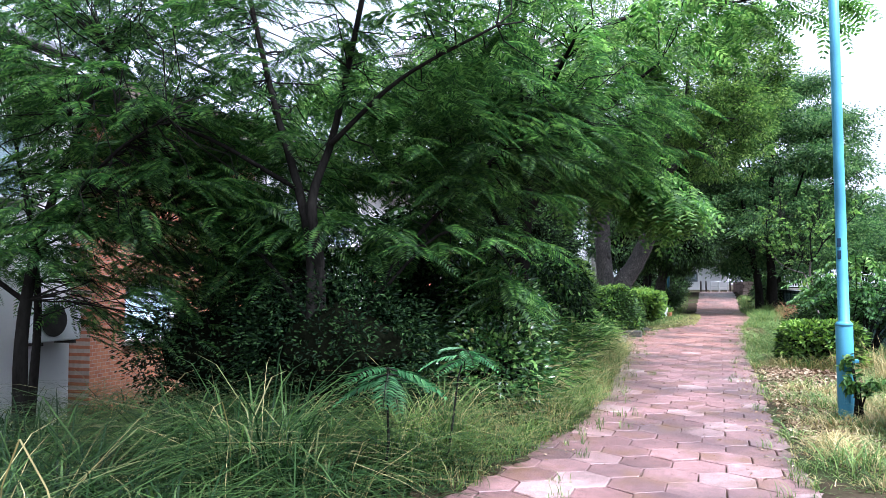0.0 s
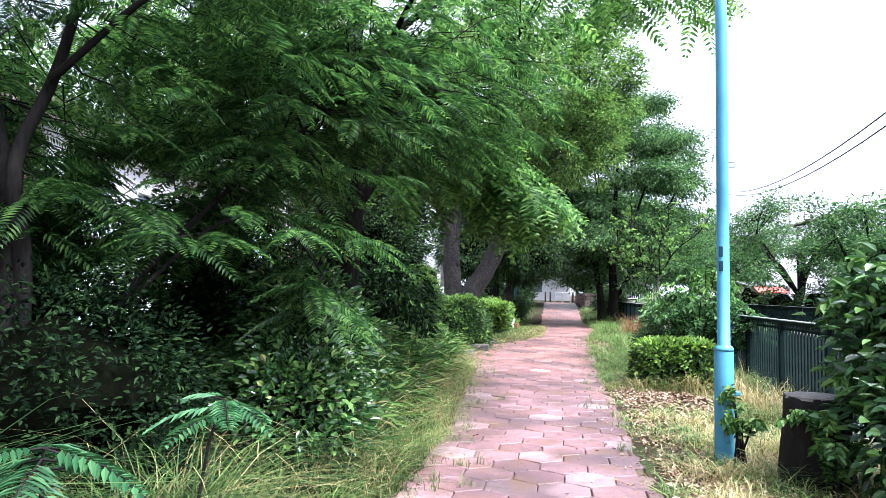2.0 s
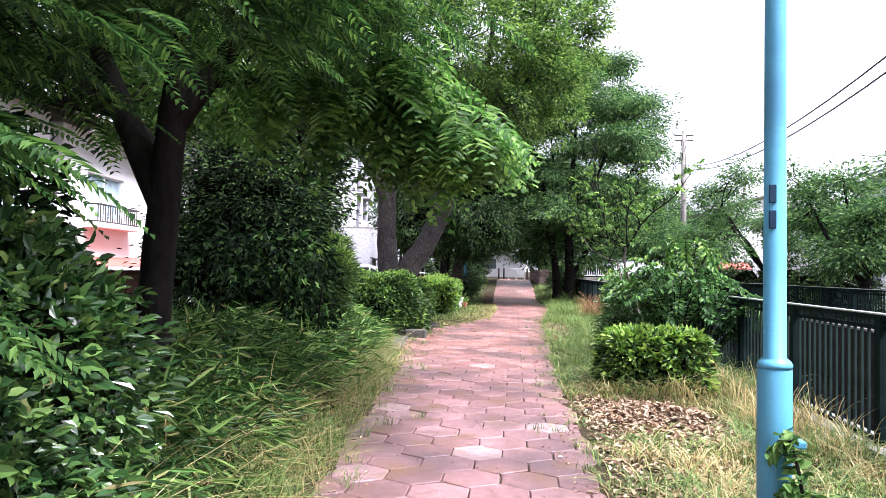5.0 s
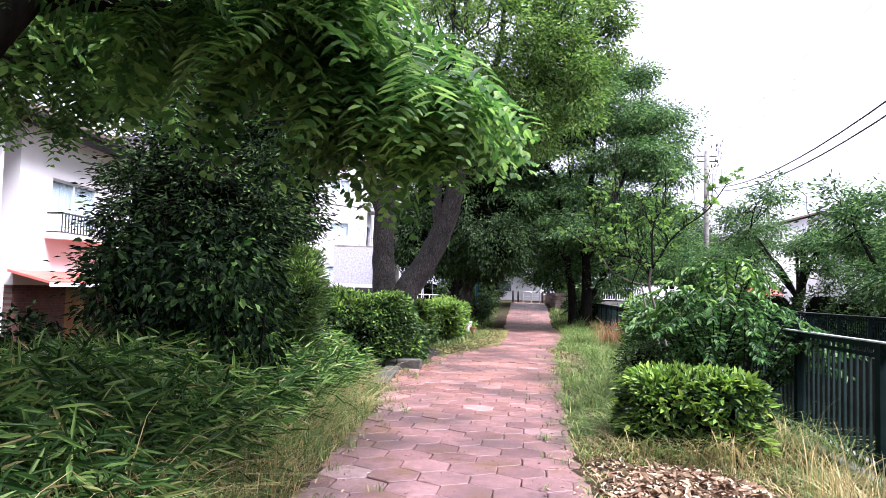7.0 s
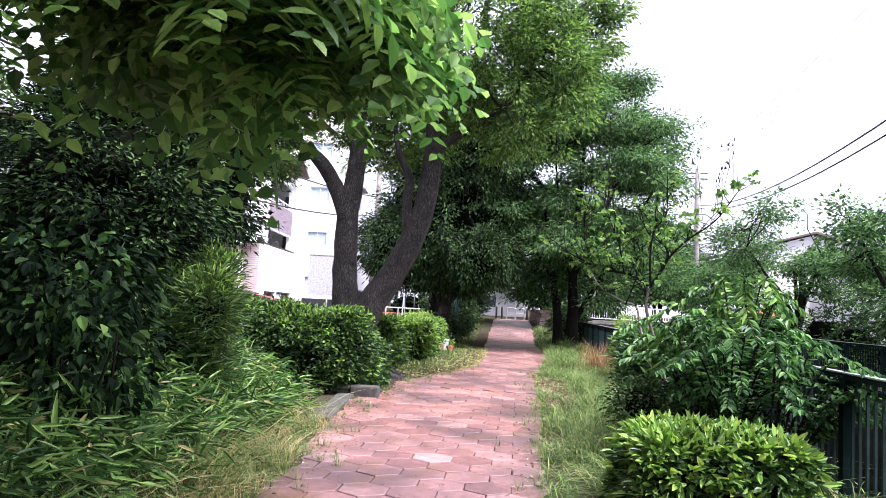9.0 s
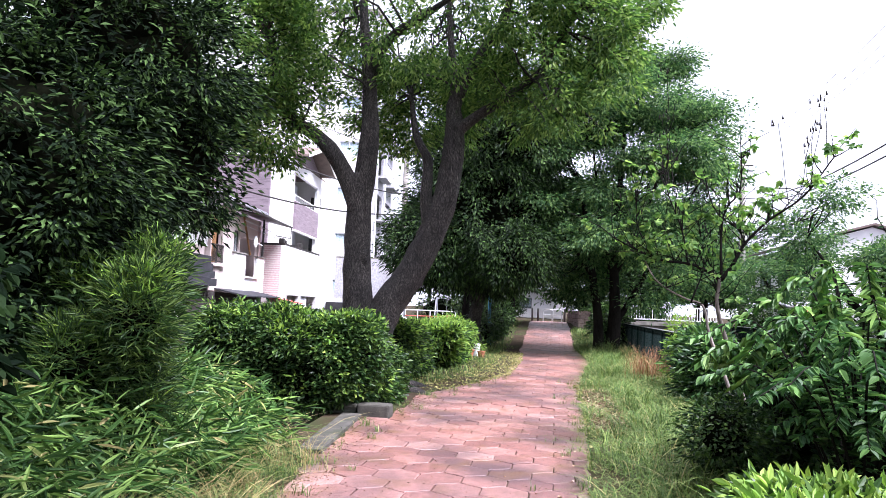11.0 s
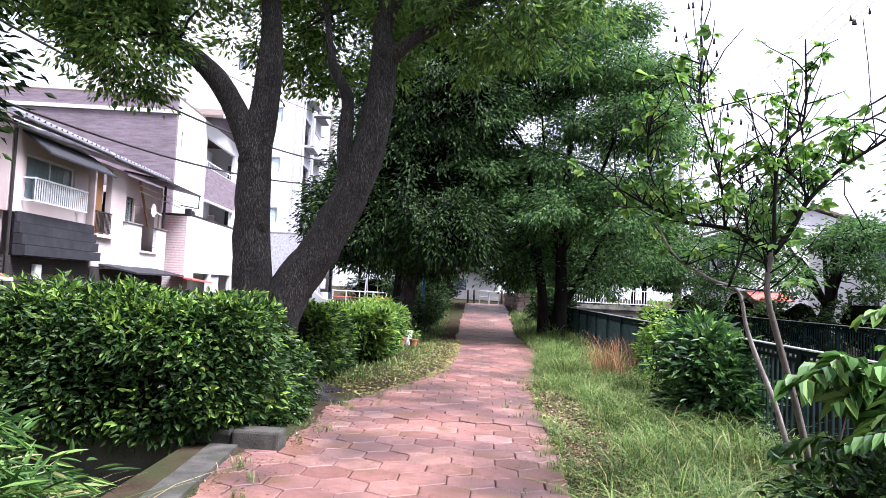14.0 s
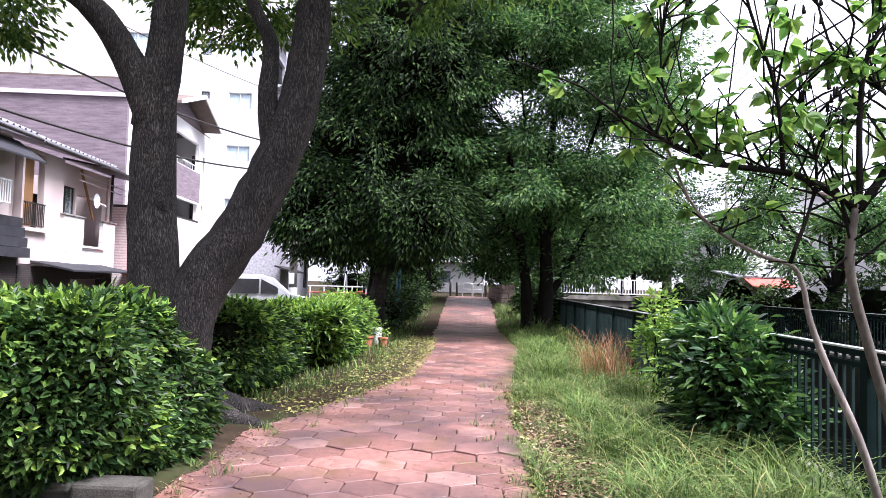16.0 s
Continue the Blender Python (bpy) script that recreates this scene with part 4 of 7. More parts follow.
# hedges on the left
hedge("clipped azalea hedge behind a low concrete kerb", -5.35, -2.45, 20.98, 23.4, 1.42, 41, base=-0.04, dens=360, length=0.088, width=0.042, fresh=0.06)
hedge("rounded clipped hedge beside the forked tree", -4.6, -2.9, 25.9, 29.0, 1.2, 42, dens=260, length=0.11, width=0.045, fresh=0.12)
hedge("rounded clipped hedge with pale new growth", -4.1, -2.3, 29.2, 33.4, 1.1, 43, dens=200, length=0.13, width=0.05, fresh=0.25)
# box bush and shrubs on the right
hedge("low clipped bush with bright new leaves", 1.15, 2.25, 14.3, 15.5, 0.72, 44, dens=420, length=0.09, width=0.04, fresh=0.22, group="")

def right_side(x, y):
    e = path_right(y)
    if x < e - 0.05 or x > 3.2:
        return 0.0
    if ((x - 1.42) / 0.72) ** 2 + ((y - 12.8) / 1.15) ** 2 < 1:
        return 0.1
    if 21.0 < y < 26.5 and 0.1 < x - e < 0.6:
        return 0.5
    return min(1.0, 0.6 + (x - e) * 0.8) * (0.65 if y < 14 else 1.15)


def left_side(x, y):
    e = path_left(y)
    return 0.0 if x > e + 0.08 else min(1.0, 0.3 + (e - x) * 0.8)


grass_patch("verge_grass", "green verge grass along the canal railing", (0.4, 3.3, 5, 45), 64000, 0.52, 0.0078, M_GRASS, 51, bend=1.9, keep=right_side)
grass_patch("dry_grass", "dry straw-coloured grass on the verge", (0.4, 2.8, 6, 15.0), 14000, 0.38, 0.008, M_STRAW, 52, bend=1.5, keep=right_side)
grass_patch("verge_straw", "a few dry stems in the green verge", (0.6, 2.8, 15, 28.0), 1200, 0.34, 0.007, M_STRAW, 59, bend=1.6, keep=right_side)
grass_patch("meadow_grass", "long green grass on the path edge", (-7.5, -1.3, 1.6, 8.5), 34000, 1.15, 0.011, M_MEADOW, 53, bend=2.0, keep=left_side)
grass_patch("meadow_straw", "pale seeding grass stems among the green", (-6.5, -1.5, 2.0, 8.0), 1500, 1.2, 0.005, M_STRAW, 55, bend=2.0, keep=left_side)
grass_patch("edge_straw", "dry grass stems on the path edge", (-3.0, -1.3, 4.0, 17.5), 7000, 0.5, 0.008, M_STRAW, 54, keep=left_side)



def fringe(x, y):
    d = path_left(min(y, 17.5)) - x
    return 0.0 if d < -0.06 or d > 0.75 else 0.5 + min(0.5, d * 1.4)


grass_patch("fringe_grass", "yellow-green grass fringe along the pavers", (-2.9, -1.3, 5.0, 18.2), 22000, 0.74, 0.007, M_GRASS, 56, bend=1.6, keep=fringe)
grass_patch("fringe_straw", "pale dry grass stems along the pavers", (-2.7, -1.3, 5.0, 18.2), 8000, 0.82, 0.0055, M_STRAW, 57, bend=1.6, keep=fringe)


def bamboo_grass():
    g = np.random.RandomState(60)
    n = 10500
    x, y = g.uniform(-6.5, -1.6, n), g.uniform(7.6, 18.3, n)
    edge = np.array([path_left(min(b, 17.0)) for b in y]) - 0.4
    ok = x < edge
    x, y, edge = x[ok], y[ok], edge[ok]
    h = np.clip(0.42 + (edge - x) * 0.7, 0, 1.0) * g.uniform(0.6, 1.1, len(x))
    p = np.stack([x, y, h + np.array([ground_z(a, b) for a, b in zip(x, y)])], 1)
    sh = Shape()
    o = unit(g.randn(len(p), 3) * arr((1, 1, 0.2)) + arr((0.5, -0.3, 0.3)))
    sprays(sh, g, p, o, 7, 0.16, 0.6, 0.2, 0.026, 0.25, True)
    tagged(sh.put("bamboo_grass", M_SASA), "thicket of green bamboo grass along the path", "bamboo grass", kind="stuff")


bamboo_grass()

# ---- houses along the street ----
M_PINKWALL = rough_mat("pale_pink_render", (0.55, 0.46, 0.44), (0.66, 0.57, 0.55), 0.9, 30, 0.9, 0.15, stain=(0.46, 0.38, 0.36))
M_WHITE = rough_mat("off_white_wall", (0.68, 0.67, 0.67), (0.8, 0.79, 0.79), 0.7, 30, 0.85, 0.1, stain=(0.62, 0.6, 0.6))
M_SLATE = rough_mat("dark_slate_panel", (0.018, 0.019, 0.023), (0.05, 0.05, 0.058), 3, 50, 0.7, 0.25)
M_ROOFTILE = rough_mat("grey_roof_tile", (0.16, 0.16, 0.18), (0.34, 0.34, 0.37), 4, 40, 0.55, 0.2, obj_vary=0.15)
M_BROWNWOOD = rough_mat("brown_board", (0.2, 0.1, 0.04), (0.33, 0.18, 0.08), 3, 40, 0.7, 0.2, stretch=(1, 1, 0.2))
M_DARKMETAL = rough_mat("dark_painted_metal", (0.02, 0.018, 0.018), (0.05, 0.045, 0.042), 6, 60, 0.5, 0.05)
M_WHITEMETAL = rough_mat("white_painted_metal", (0.66, 0.68, 0.7), (0.8, 0.81, 0.82), 6, 60, 0.4, 0.03)
M_RED = rough_mat("faded_red_sheet", (0.42, 0.09, 0.07), (0.6, 0.16, 0.12), 3, 40, 0.6, 0.1)
M_MAUVE = rough_mat("mauve_stone_cladding", (0.12, 0.095, 0.11), (0.27, 0.22, 0.25), 3, 26, 0.85, 0.5, stretch=(0.5, 0.5, 4))
M_GREYTILE = rough_mat("grey_mosaic_tile", (0.26, 0.26, 0.29), (0.55, 0.55, 0.58), 9, 12, 0.7, 0.3)
# Near-black colour stands in for the missing light in rooms and recesses.
M_ROOM = rough_mat("dark_painted_room", (0.02, 0.02, 0.022), (0.05, 0.05, 0.05), 2, 20, 0.9, 0.0)
M_CURTAIN = rough_mat("pale_curtain", (0.5, 0.58, 0.62), (0.66, 0.72, 0.76), 3, 30, 0.9, 0.2, stretch=(8, 8, 0.3))
M_RUST = rough_mat("rusted_pipe", (0.12, 0.05, 0.03), (0.24, 0.12, 0.08), 6, 50, 0.8, 0.3)
M_BROWNROOF = rough_mat("brown_roof", (0.1, 0.075, 0.065), (0.18, 0.14, 0.12), 2, 30, 0.8, 0.2)
M_LAVENDER = rough_mat("pale_blue_grey_wall", (0.45, 0.47, 0.53), (0.58, 0.6, 0.66), 1, 30, 0.9, 0.1)


def brick_mat(name, c1, c2, mortar, scale, turn=0):
    m, n, l, b = node_mat(name)
    tc = n.new("ShaderNodeTexCoord")
    mp = n.new("ShaderNodeMapping")
    mp.inputs["Rotation"].default_value = (radians(90), 0, 0)
    l.new(tc.outputs["Object"], mp.inputs[0])
    br = n.new("ShaderNodeTexBrick")
    br.inputs["Scale"].default_value = scale
    br.inputs["Color1"].default_value, br.inputs["Color2"].default_value, br.inputs["Mortar"].default_value = (*c1, 1), (*c2, 1), (*mortar, 1)
    br.inputs["Mortar Size"].default_value = 0.015
    l.new(mp.outputs[0], br.inputs["Vector"])
    nz = n.new("ShaderNodeTexNoise")
    nz.inputs["Scale"].default_value = 12
    l.new(tc.outputs["Object"], nz.inputs["Vector"])
    mx = n.new("ShaderNodeMix")
    mx.data_type = "RGBA"
    mx.blend_type = "MULTIPLY"
    mx.inputs[0].default_value = 0.5
    l.new(br.outputs[0], mx.inputs[6])
    l.new(nz.outputs[0], mx.inputs[7])
    l.new(mx.outputs[2], b.inputs["Base Color"])
    bp = n.new("ShaderNodeBump")
    bp.inputs["Strength"].default_value = 0.5
    bp.inputs["Distance"].default_value = 0.01
    bp.invert = True
    l.new(br.outputs[1], bp.inputs["Height"])
    l.new(bp.outputs[0], b.inputs["Normal"])
    b.inputs["Roughness"].default_value = 0.85
    return m


M_ORANGEBRICK = brick_mat("orange_brick", (0.55, 0.22, 0.11), (0.42, 0.15, 0.08), (0.5, 0.42, 0.36), 4.2)
M_BROWNBRICK = brick_mat("brown_brick", (0.16, 0.06, 0.04), (0.1, 0.035, 0.025), (0.14, 0.11, 0.1), 4.2)
M_BLACKBRICK = brick_mat("black_brick", (0.03, 0.025, 0.025), (0.045, 0.03, 0.028), (0.09, 0.085, 0.08), 4.2)
M_PINKTILE = brick_mat("pink_wall_tile", (0.62, 0.5, 0.5), (0.56, 0.44, 0.44), (0.7, 0.66, 0.65), 5)
M_GLASS = bpy.data.materials.new("window_glass")
M_GLASS.use_nodes = True
gb = M_GLASS.node_tree.nodes["Principled BSDF"]
gb.inputs["Base Color"].default_value = (0.75, 0.85, 0.9, 1)
gb.inputs["Roughness"].default_value = 0.04
gb.inputs["Transmission Weight"].default_value = 0.85

STREET_TURN = 95.7


def wall(parent, s0, s1, z0, z1, mat, openings=(), y0=0.0, thick=0.18, axis="x", name="wall"):
    """A wall with real openings (s0, s1, z0, z1), along local x at depth y0, or along local y at x = y0."""
    ss = sorted({s0, s1, *[o[0] for o in openings], *[o[1] for o in openings]})
    zs = sorted({z0, z1, *[o[2] for o in openings], *[o[3] for o in openings]})
    sh = Shape()
    for a, b in zip(ss, ss[1:]):
        run = None
        for c, d in zip(zs, zs[1:]):
            hole = any(o[0] <= a and b <= o[1] and o[2] <= c and d <= o[3] for o in openings)
            if hole:
                run = None
                continue
            if axis == "x":
                sh.box((a, y0, c), (b, y0 + thick, d))
            else:
                sh.box((y0, a, c), (y0 + thick, b, d))
    return sh.weld().put(name, mat, parent)


def window(parent, s0, s1, z0, z1, y0=0.0, axis="x", bars=1, curtain=None, frame_mat=None, fw=0.05, room=0.5):
    """A window set into an opening: frame, panes, a room box coloured dark behind."""
    fm = frame_mat or M_WHITEMETAL

    def bx(a, b, c, d, e, f):
        return ((a, e, c), (b, f, d)) if axis == "x" else ((e, a, c), (f, b, d))

    fr = Shape()
    y1 = y0 + 0.06
    fr.box(*bx(s0, s1, z0, z0 + fw, y1, y1 + 0.05)).box(*bx(s0, s1, z1 - fw, z1, y1, y1 + 0.05))
    for k in range(bars + 2):
        c = s0 + fw / 2 + (s1 - s0 - fw) * k / (bars + 1)
        fr.box(*bx(c - fw / 2, c + fw / 2, z0 + fw, z1 - fw, y1, y1 + 0.05))
    w = fr.put("window_frame", fm, parent)
    for k in range(bars + 1):
        a = s0 + fw + (s1 - s0 - fw) * k / (bars + 1)
        b = s0 + (s1 - s0 - fw) * (k + 1) / (bars + 1)
        pane = Shape().box(*bx(a + 0.002, b - 0.002, z0 + fw, z1 - fw, y1 + 0.02, y1 + 0.028)).put("pane", M_GLASS, w)
        pane.visible_shadow = False
    if curtain:
        n = 14
        sh = Shape()
        for k in range(n):
            a, b = s0 + (s1 - s0) * k / n, s0 + (s1 - s0) * (k + 1) / n
            o = 0.02 if k % 2 else 0.0
            sh.box(*bx(a, b, z0 + 0.02, z1 - 0.02, y1 + 0.1 + o, y1 + 0.12 + o))
        sh.put("curtain", curtain, parent)
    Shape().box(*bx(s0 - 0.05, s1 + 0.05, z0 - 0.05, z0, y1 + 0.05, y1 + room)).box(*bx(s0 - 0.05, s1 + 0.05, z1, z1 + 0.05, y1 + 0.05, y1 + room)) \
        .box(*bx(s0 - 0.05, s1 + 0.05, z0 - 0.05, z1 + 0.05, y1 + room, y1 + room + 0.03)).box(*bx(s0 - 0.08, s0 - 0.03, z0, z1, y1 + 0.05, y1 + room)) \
        .box(*bx(s1 + 0.03, s1 + 0.08, z0, z1, y1 + 0.05, y1 + room)).put("dark_room_backing", M_ROOM, parent)
    return w


def railing(parent, s0, s1, z0, z1, y, mat, step=0.11, name="railing"):
    sh = Shape().box((s0, y - 0.02, z1 - 0.04), (s1, y + 0.02, z1)).box((s0, y - 0.015, z0), (s1, y + 0.015, z0 + 0.03))
    for s in np.arange(s0 + 0.02, s1, step):
        sh.box((s - 0.012, y - 0.01, z0 + 0.03), (s + 0.012, y + 0.01, z1 - 0.04))
    for s in (s0, s1 - 0.03):
        sh.box((s, y + 0.02, z1 - 0.04), (s + 0.03, 0.0, z1))
        sh.box((s, y + 0.02, z0), (s + 0.03, 0.0, z0 + 0.03))
    return sh.put(name, mat, parent)


def slab(parent, pts, thick, mat, name="roof"):
    """A slanting slab through four corners."""
    p = np.array(pts, float)
    v = np.vstack([p, p + arr((0, 0, thick))])
    return Shape().add(v, [(0, 3, 2, 1), (4, 5, 6, 7), (0, 1, 5, 4), (1, 2, 6, 5), (2, 3, 7, 6), (3, 0, 4, 7)]).put(name, mat, parent)


def tiled_roof(parent, s0, s1, eave, ridge, out, depth, mat, step=0.28):
    """A roof slope with ribs of rounded tiles."""
    slab(parent, [(s0, -out, eave), (s1, -out, eave), (s1, depth, ridge), (s0, depth, ridge)], 0.1, mat)
    sh = Shape()
    for s in np.arange(s0 + 0.1, s1, step):
        line = np.array([(s, -out + (depth + out) * t, eave + (ridge - eave) * t + 0.1 + (0.03 if k % 2 else 0.0)) for k, t in enumerate(np.linspace(0, 1, 13))])
        sh.tube(line, 0.055, 6, cap=False)
    tagged(sh.put("roof_tile_rows", mat, parent), kind="stuff")
    slab(parent, [(s0, depth, ridge), (s1, depth, ridge), (s1, 2 * depth + out, eave), (s0, 2 * depth + out, eave)], 0.1, mat)
    Shape().tube([(s0, depth, ridge + 0.12), (s1, depth, ridge + 0.12)], 0.12, 8).put("ridge", mat, parent)
    Shape().tube([(s0, -out - 0.06, eave - 0.02), (s1, -out - 0.06, eave - 0.02)], 0.05, 8).put("gutter", M_DARKMETAL, parent)


def closed_body(parent, s0, s1, z0, z1, depth, mat, south=True):
    """Side and back walls behind a facade."""
    wall(parent, 0.18, depth, z0, z1, mat, (), s0, 0.18, "y", "side_wall")
    wall(parent, 0.18, depth, z0, z1, mat, (), s1 - 0.18, 0.18, "y", "side_wall")
    Shape().box((s0, depth, z0), (s1, depth + 0.18, z1)).put("back_wall", mat, parent)


def at_street(s, off=0.0):
    return (-11.6 - 0.0995 * (s - 30) - off, s, 0.0)


def house_pink():
    h = thing("house", "two-storey pink house with slate panels and a barred window", "house", at_street(30.3), "street houses", STREET_TURN)
    wall(h, 0, 3.9, 3.1, 5.2, M_PINKWALL, [(0.7, 3.2, 3.45, 4.6)], name="upper_wall")
    window(h, 0.7, 3.2, 3.45, 4.6, curtain=M_CURTAIN)
    railing(h, 0.6, 3.4, 3.4, 4.0, -0.3, M_WHITEMETAL)
    slab(h, [(0.4, -0.75, 4.55), (4.2, -0.75, 4.55), (4.2, 0.0, 5.1), (0.4, 0.0, 5.1)], 0.05, M_SLATE, "awning")
    for k in range(4):
        z = 2.05 + k * 0.27
        slab(h, [(0.3, -0.34 + 0.08 * k, z), (4.4, -0.34 + 0.08 * k, z), (4.4, -0.04, z), (0.3, -0.04, z)], 0.255, M_SLATE, "slate_panel")
    wall(h, 0, 4.4, -0.7, 2.03, M_BLACKBRICK, [(1.1, 2.0, -0.6, 1.35)], name="lower_wall")
    part("door", bevel_box((1.12, 0.06, -0.6), (1.98, 0.1, 1.33), 0.01), M_LAVENDER, h)
    part("meter_box", bevel_box((1.25, -0.14, 1.45), (1.55, -0.003, 1.85), 0.03), M_WHITEMETAL, h)
    part("letter_box", bevel_box((1.3, -0.2, 0.9), (1.75, -0.003, 1.25), 0.03), M_WHITEMETAL, h)
    closed_body(h, 0, 4.4, -0.7, 5.2, 7, M_PINKWALL)
    tiled_roof(h, -0.4, 4.4, 5.25, 6.6, 0.45, 3.6, M_ROOFTILE)
    Shape().tube([(0.05, -0.06, z) for z in (0, 2.0, 5.1)], 0.04, 8).put("downpipe", M_DARKMETAL, h)
    p = thing("house", "two-storey pink house with white tiled balcony and brown boards", "house", at_street(34.75), "street houses", STREET_TURN)
    wall(p, 0, 2.3, 1.9, 5.1, M_PINKWALL, [(0.1, 1.15, 2.9, 5.0)], name="upper_wall")
    slab(p, [(0.12, 0.1, 2.95), (0.75, 0.1, 2.95), (0.75, 0.16, 2.95), (0.12, 0.16, 2.95)], 1.95, M_BROWNWOOD, "board")
    Shape().box((0.1, 0.9, 2.9), (1.15, 0.95, 5.0)).put("dark_room_backing", M_ROOM, p)
    railing(p, 0.1, 1.15, 2.95, 3.6, -0.05, M_DARKMETAL, 0.09)
    Shape().box((0.0, -0.12, 2.8), (1.3, -0.003, 2.9)).put("sill", M_PINKWALL, p)
    wall(p, 2.3, 6.1, 1.9, 5.1, M_PINKWALL, [(2.5, 3.6, 3.35, 4.4), (3.7, 5.6, 2.6, 4.2)], y0=0.25, name="recessed_wall")
    window(p, 2.5, 3.6, 3.35, 4.4, 0.25, frame_mat=M_DARKMETAL)
    Shape().box((3.7, 1.6, 2.6), (5.6, 1.65, 4.2)).put("dark_room_backing", M_ROOM, p)
    for k in range(7):
        z = 1.85 + k * 0.225
        Shape().box((2.2, -0.12, z), (2.2 + (1.3 if k > 2 else 3.7), 0.0, z + 0.215)).put("white_board", M_WHITE, p)
        if k > 2:
            Shape().box((4.9, -0.12, z), (5.9, 0.0, z + 0.215)).put("white_board", M_WHITE, p)
    Shape().box((2.15, -0.16, 3.43), (3.55, 0.02, 3.48)).put("coping", M_CONCRETE, p)
    Shape().box((4.85, -0.16, 3.43), (5.95, 0.02, 3.48)).put("coping", M_CONCRETE, p)
    Shape().box((3.4, -0.2, 2.5), (5.0, -0.12, 2.56)).put("sill", M_WHITE, p)
    Shape().tube([(4.6, 0.1, 3.5), (3.6, 0.1, 5.0)], 0.045, 6).put("brace", M_BROWNWOOD, p)
    Shape().tube([(5.3, -0.2, 3.5), (5.3, -0.2, 5.1)], 0.05, 8).put("post", M_DARKMETAL, p)
    for z in (4.55, 4.75):
        Shape().tube([(2.6, -0.3, z), (7.0, -0.3, z - 0.1)], 0.016, 6).put("laundry_pole", M_ALU, p)
    dish = Shape()
    for k in range(10):
        a0, a1 = 2 * math.pi * k / 10, 2 * math.pi * (k + 1) / 10
        dish.add([(3.45, -0.4, 4.0), (3.45 + 0.24 * math.cos(a0), -0.5, 4.0 + 0.24 * math.sin(a0)), (3.45 + 0.24 * math.cos(a1), -0.5, 4.0 + 0.24 * math.sin(a1))], [(0, 1, 2, 2)])
    dish.put("satellite_dish", M_WHITEMETAL, p)
    Shape().tube([(3.45, -0.4, 4.0), (3.7, -0.7, 3.85)], 0.018, 6).put("dish_arm", M_WHITEMETAL, p)
    wall(p, 0, 6.1, -0.6, 1.85, M_BLACKBRICK, [(3.0, 5.2, -0.5, 1.5)], name="lower_wall")
    Shape().box((2.9, 1.5, -0.6), (5.3, 1.55, 1.6)).put("dark_room_backing", M_ROOM, p)
    slab(p, [(0.6, -1.2, 1.72), (5.0, -1.2, 1.72), (5.0, 0.0, 1.95), (0.6, 0.0, 1.95)], 0.05, M_SLATE, "lean_to_roof")
    slab(p, [(5.0, -1.5, 1.6), (7.6, -1.5, 1.5), (7.6, -0.1, 1.75), (5.0, -0.1, 1.8)], 0.05, M_RED, "red_awning")
    closed_body(p, 0, 6.1, -0.6, 5.1, 6, M_PINKWALL)
    tiled_roof(p, 0.0, 5.0, 5.2, 6.2, 0.5, 3.0, M_ROOFTILE)
    slab(p, [(3.4, -0.9, 5.02), (7.4, -0.9, 4.98), (7.4, 0.6, 5.3), (3.4, 0.6, 5.3)], 0.06, M_DARKMETAL, "canopy")
    Shape().tube([(7.3, -0.85, 4.98), (7.3, -0.85, 4.5), (6.2, -0.5, 4.5)], 0.025, 6).put("bracket", M_DARKMETAL, p)


def house_brick_front():
    h = thing("house", "pale house with a brown brick ground floor and red eave", "house", at_street(20.6), "street houses", STREET_TURN)
    wall(h, 0, 8.4, -0.7, 1.45, M_BROWNBRICK, [(6.0, 7.9, 0.65, 1.42), (2.0, 3.0, -0.6, 1.4)], name="lower_wall")
    window(h, 6.0, 7.9, 0.65, 1.42, curtain=M_CURTAIN)
    railing(h, 5.9, 8.0, 0.6, 1.45, -0.15, M_WHITEMETAL, 0.12)
    part("door", bevel_box((2.02, 0.06, -0.6), (2.98, 0.11, 1.38), 0.01), M_BROWNWOOD, h)
    slab(h, [(-0.2, -0.9, 1.5), (8.5, -0.9, 1.5), (8.5, 0.0, 1.72), (-0.2, 0.0, 1.72)], 0.05, M_RED, "eave")
    Shape().box((-0.2, -0.94, 1.44), (8.6, -0.9, 1.52)).put("fascia", M_WHITE, h)
    wall(h, 0, 8.4, 1.45, 4.9, M_WHITE, [(5.6, 7.6, 2.75, 3.9), (1.2, 3.2, 2.75, 3.9)], name="upper_wall")
    for s in (5.6, 1.2):
        window(h, s, s + 2.0, 2.75, 3.9, curtain=M_CURTAIN)
        Shape().box((s - 0.2, -0.45, 2.5), (s + 2.3, 0.0, 2.62)).put("ledge", M_PINKWALL, h)
        railing(h, s - 0.15, s + 2.2, 2.64, 3.1, -0.35, M_DARKMETAL, 0.13)
    part("meter_box", bevel_box((6.9, -0.2, 0.15), (7.5, -0.003, 0.5), 0.03), M_ALU, h)
    part("letter_box", bevel_box((5.2, -0.18, -0.2), (5.55, -0.003, 0.25), 0.03), M_WHITEMETAL, h)
    closed_body(h, 0, 8.4, -0.7, 4.9, 7, M_WHITE)
    tiled_roof(h, -0.4, 8.7, 5.0, 6.4, 0.6, 3.6, M_BROWNROOF)


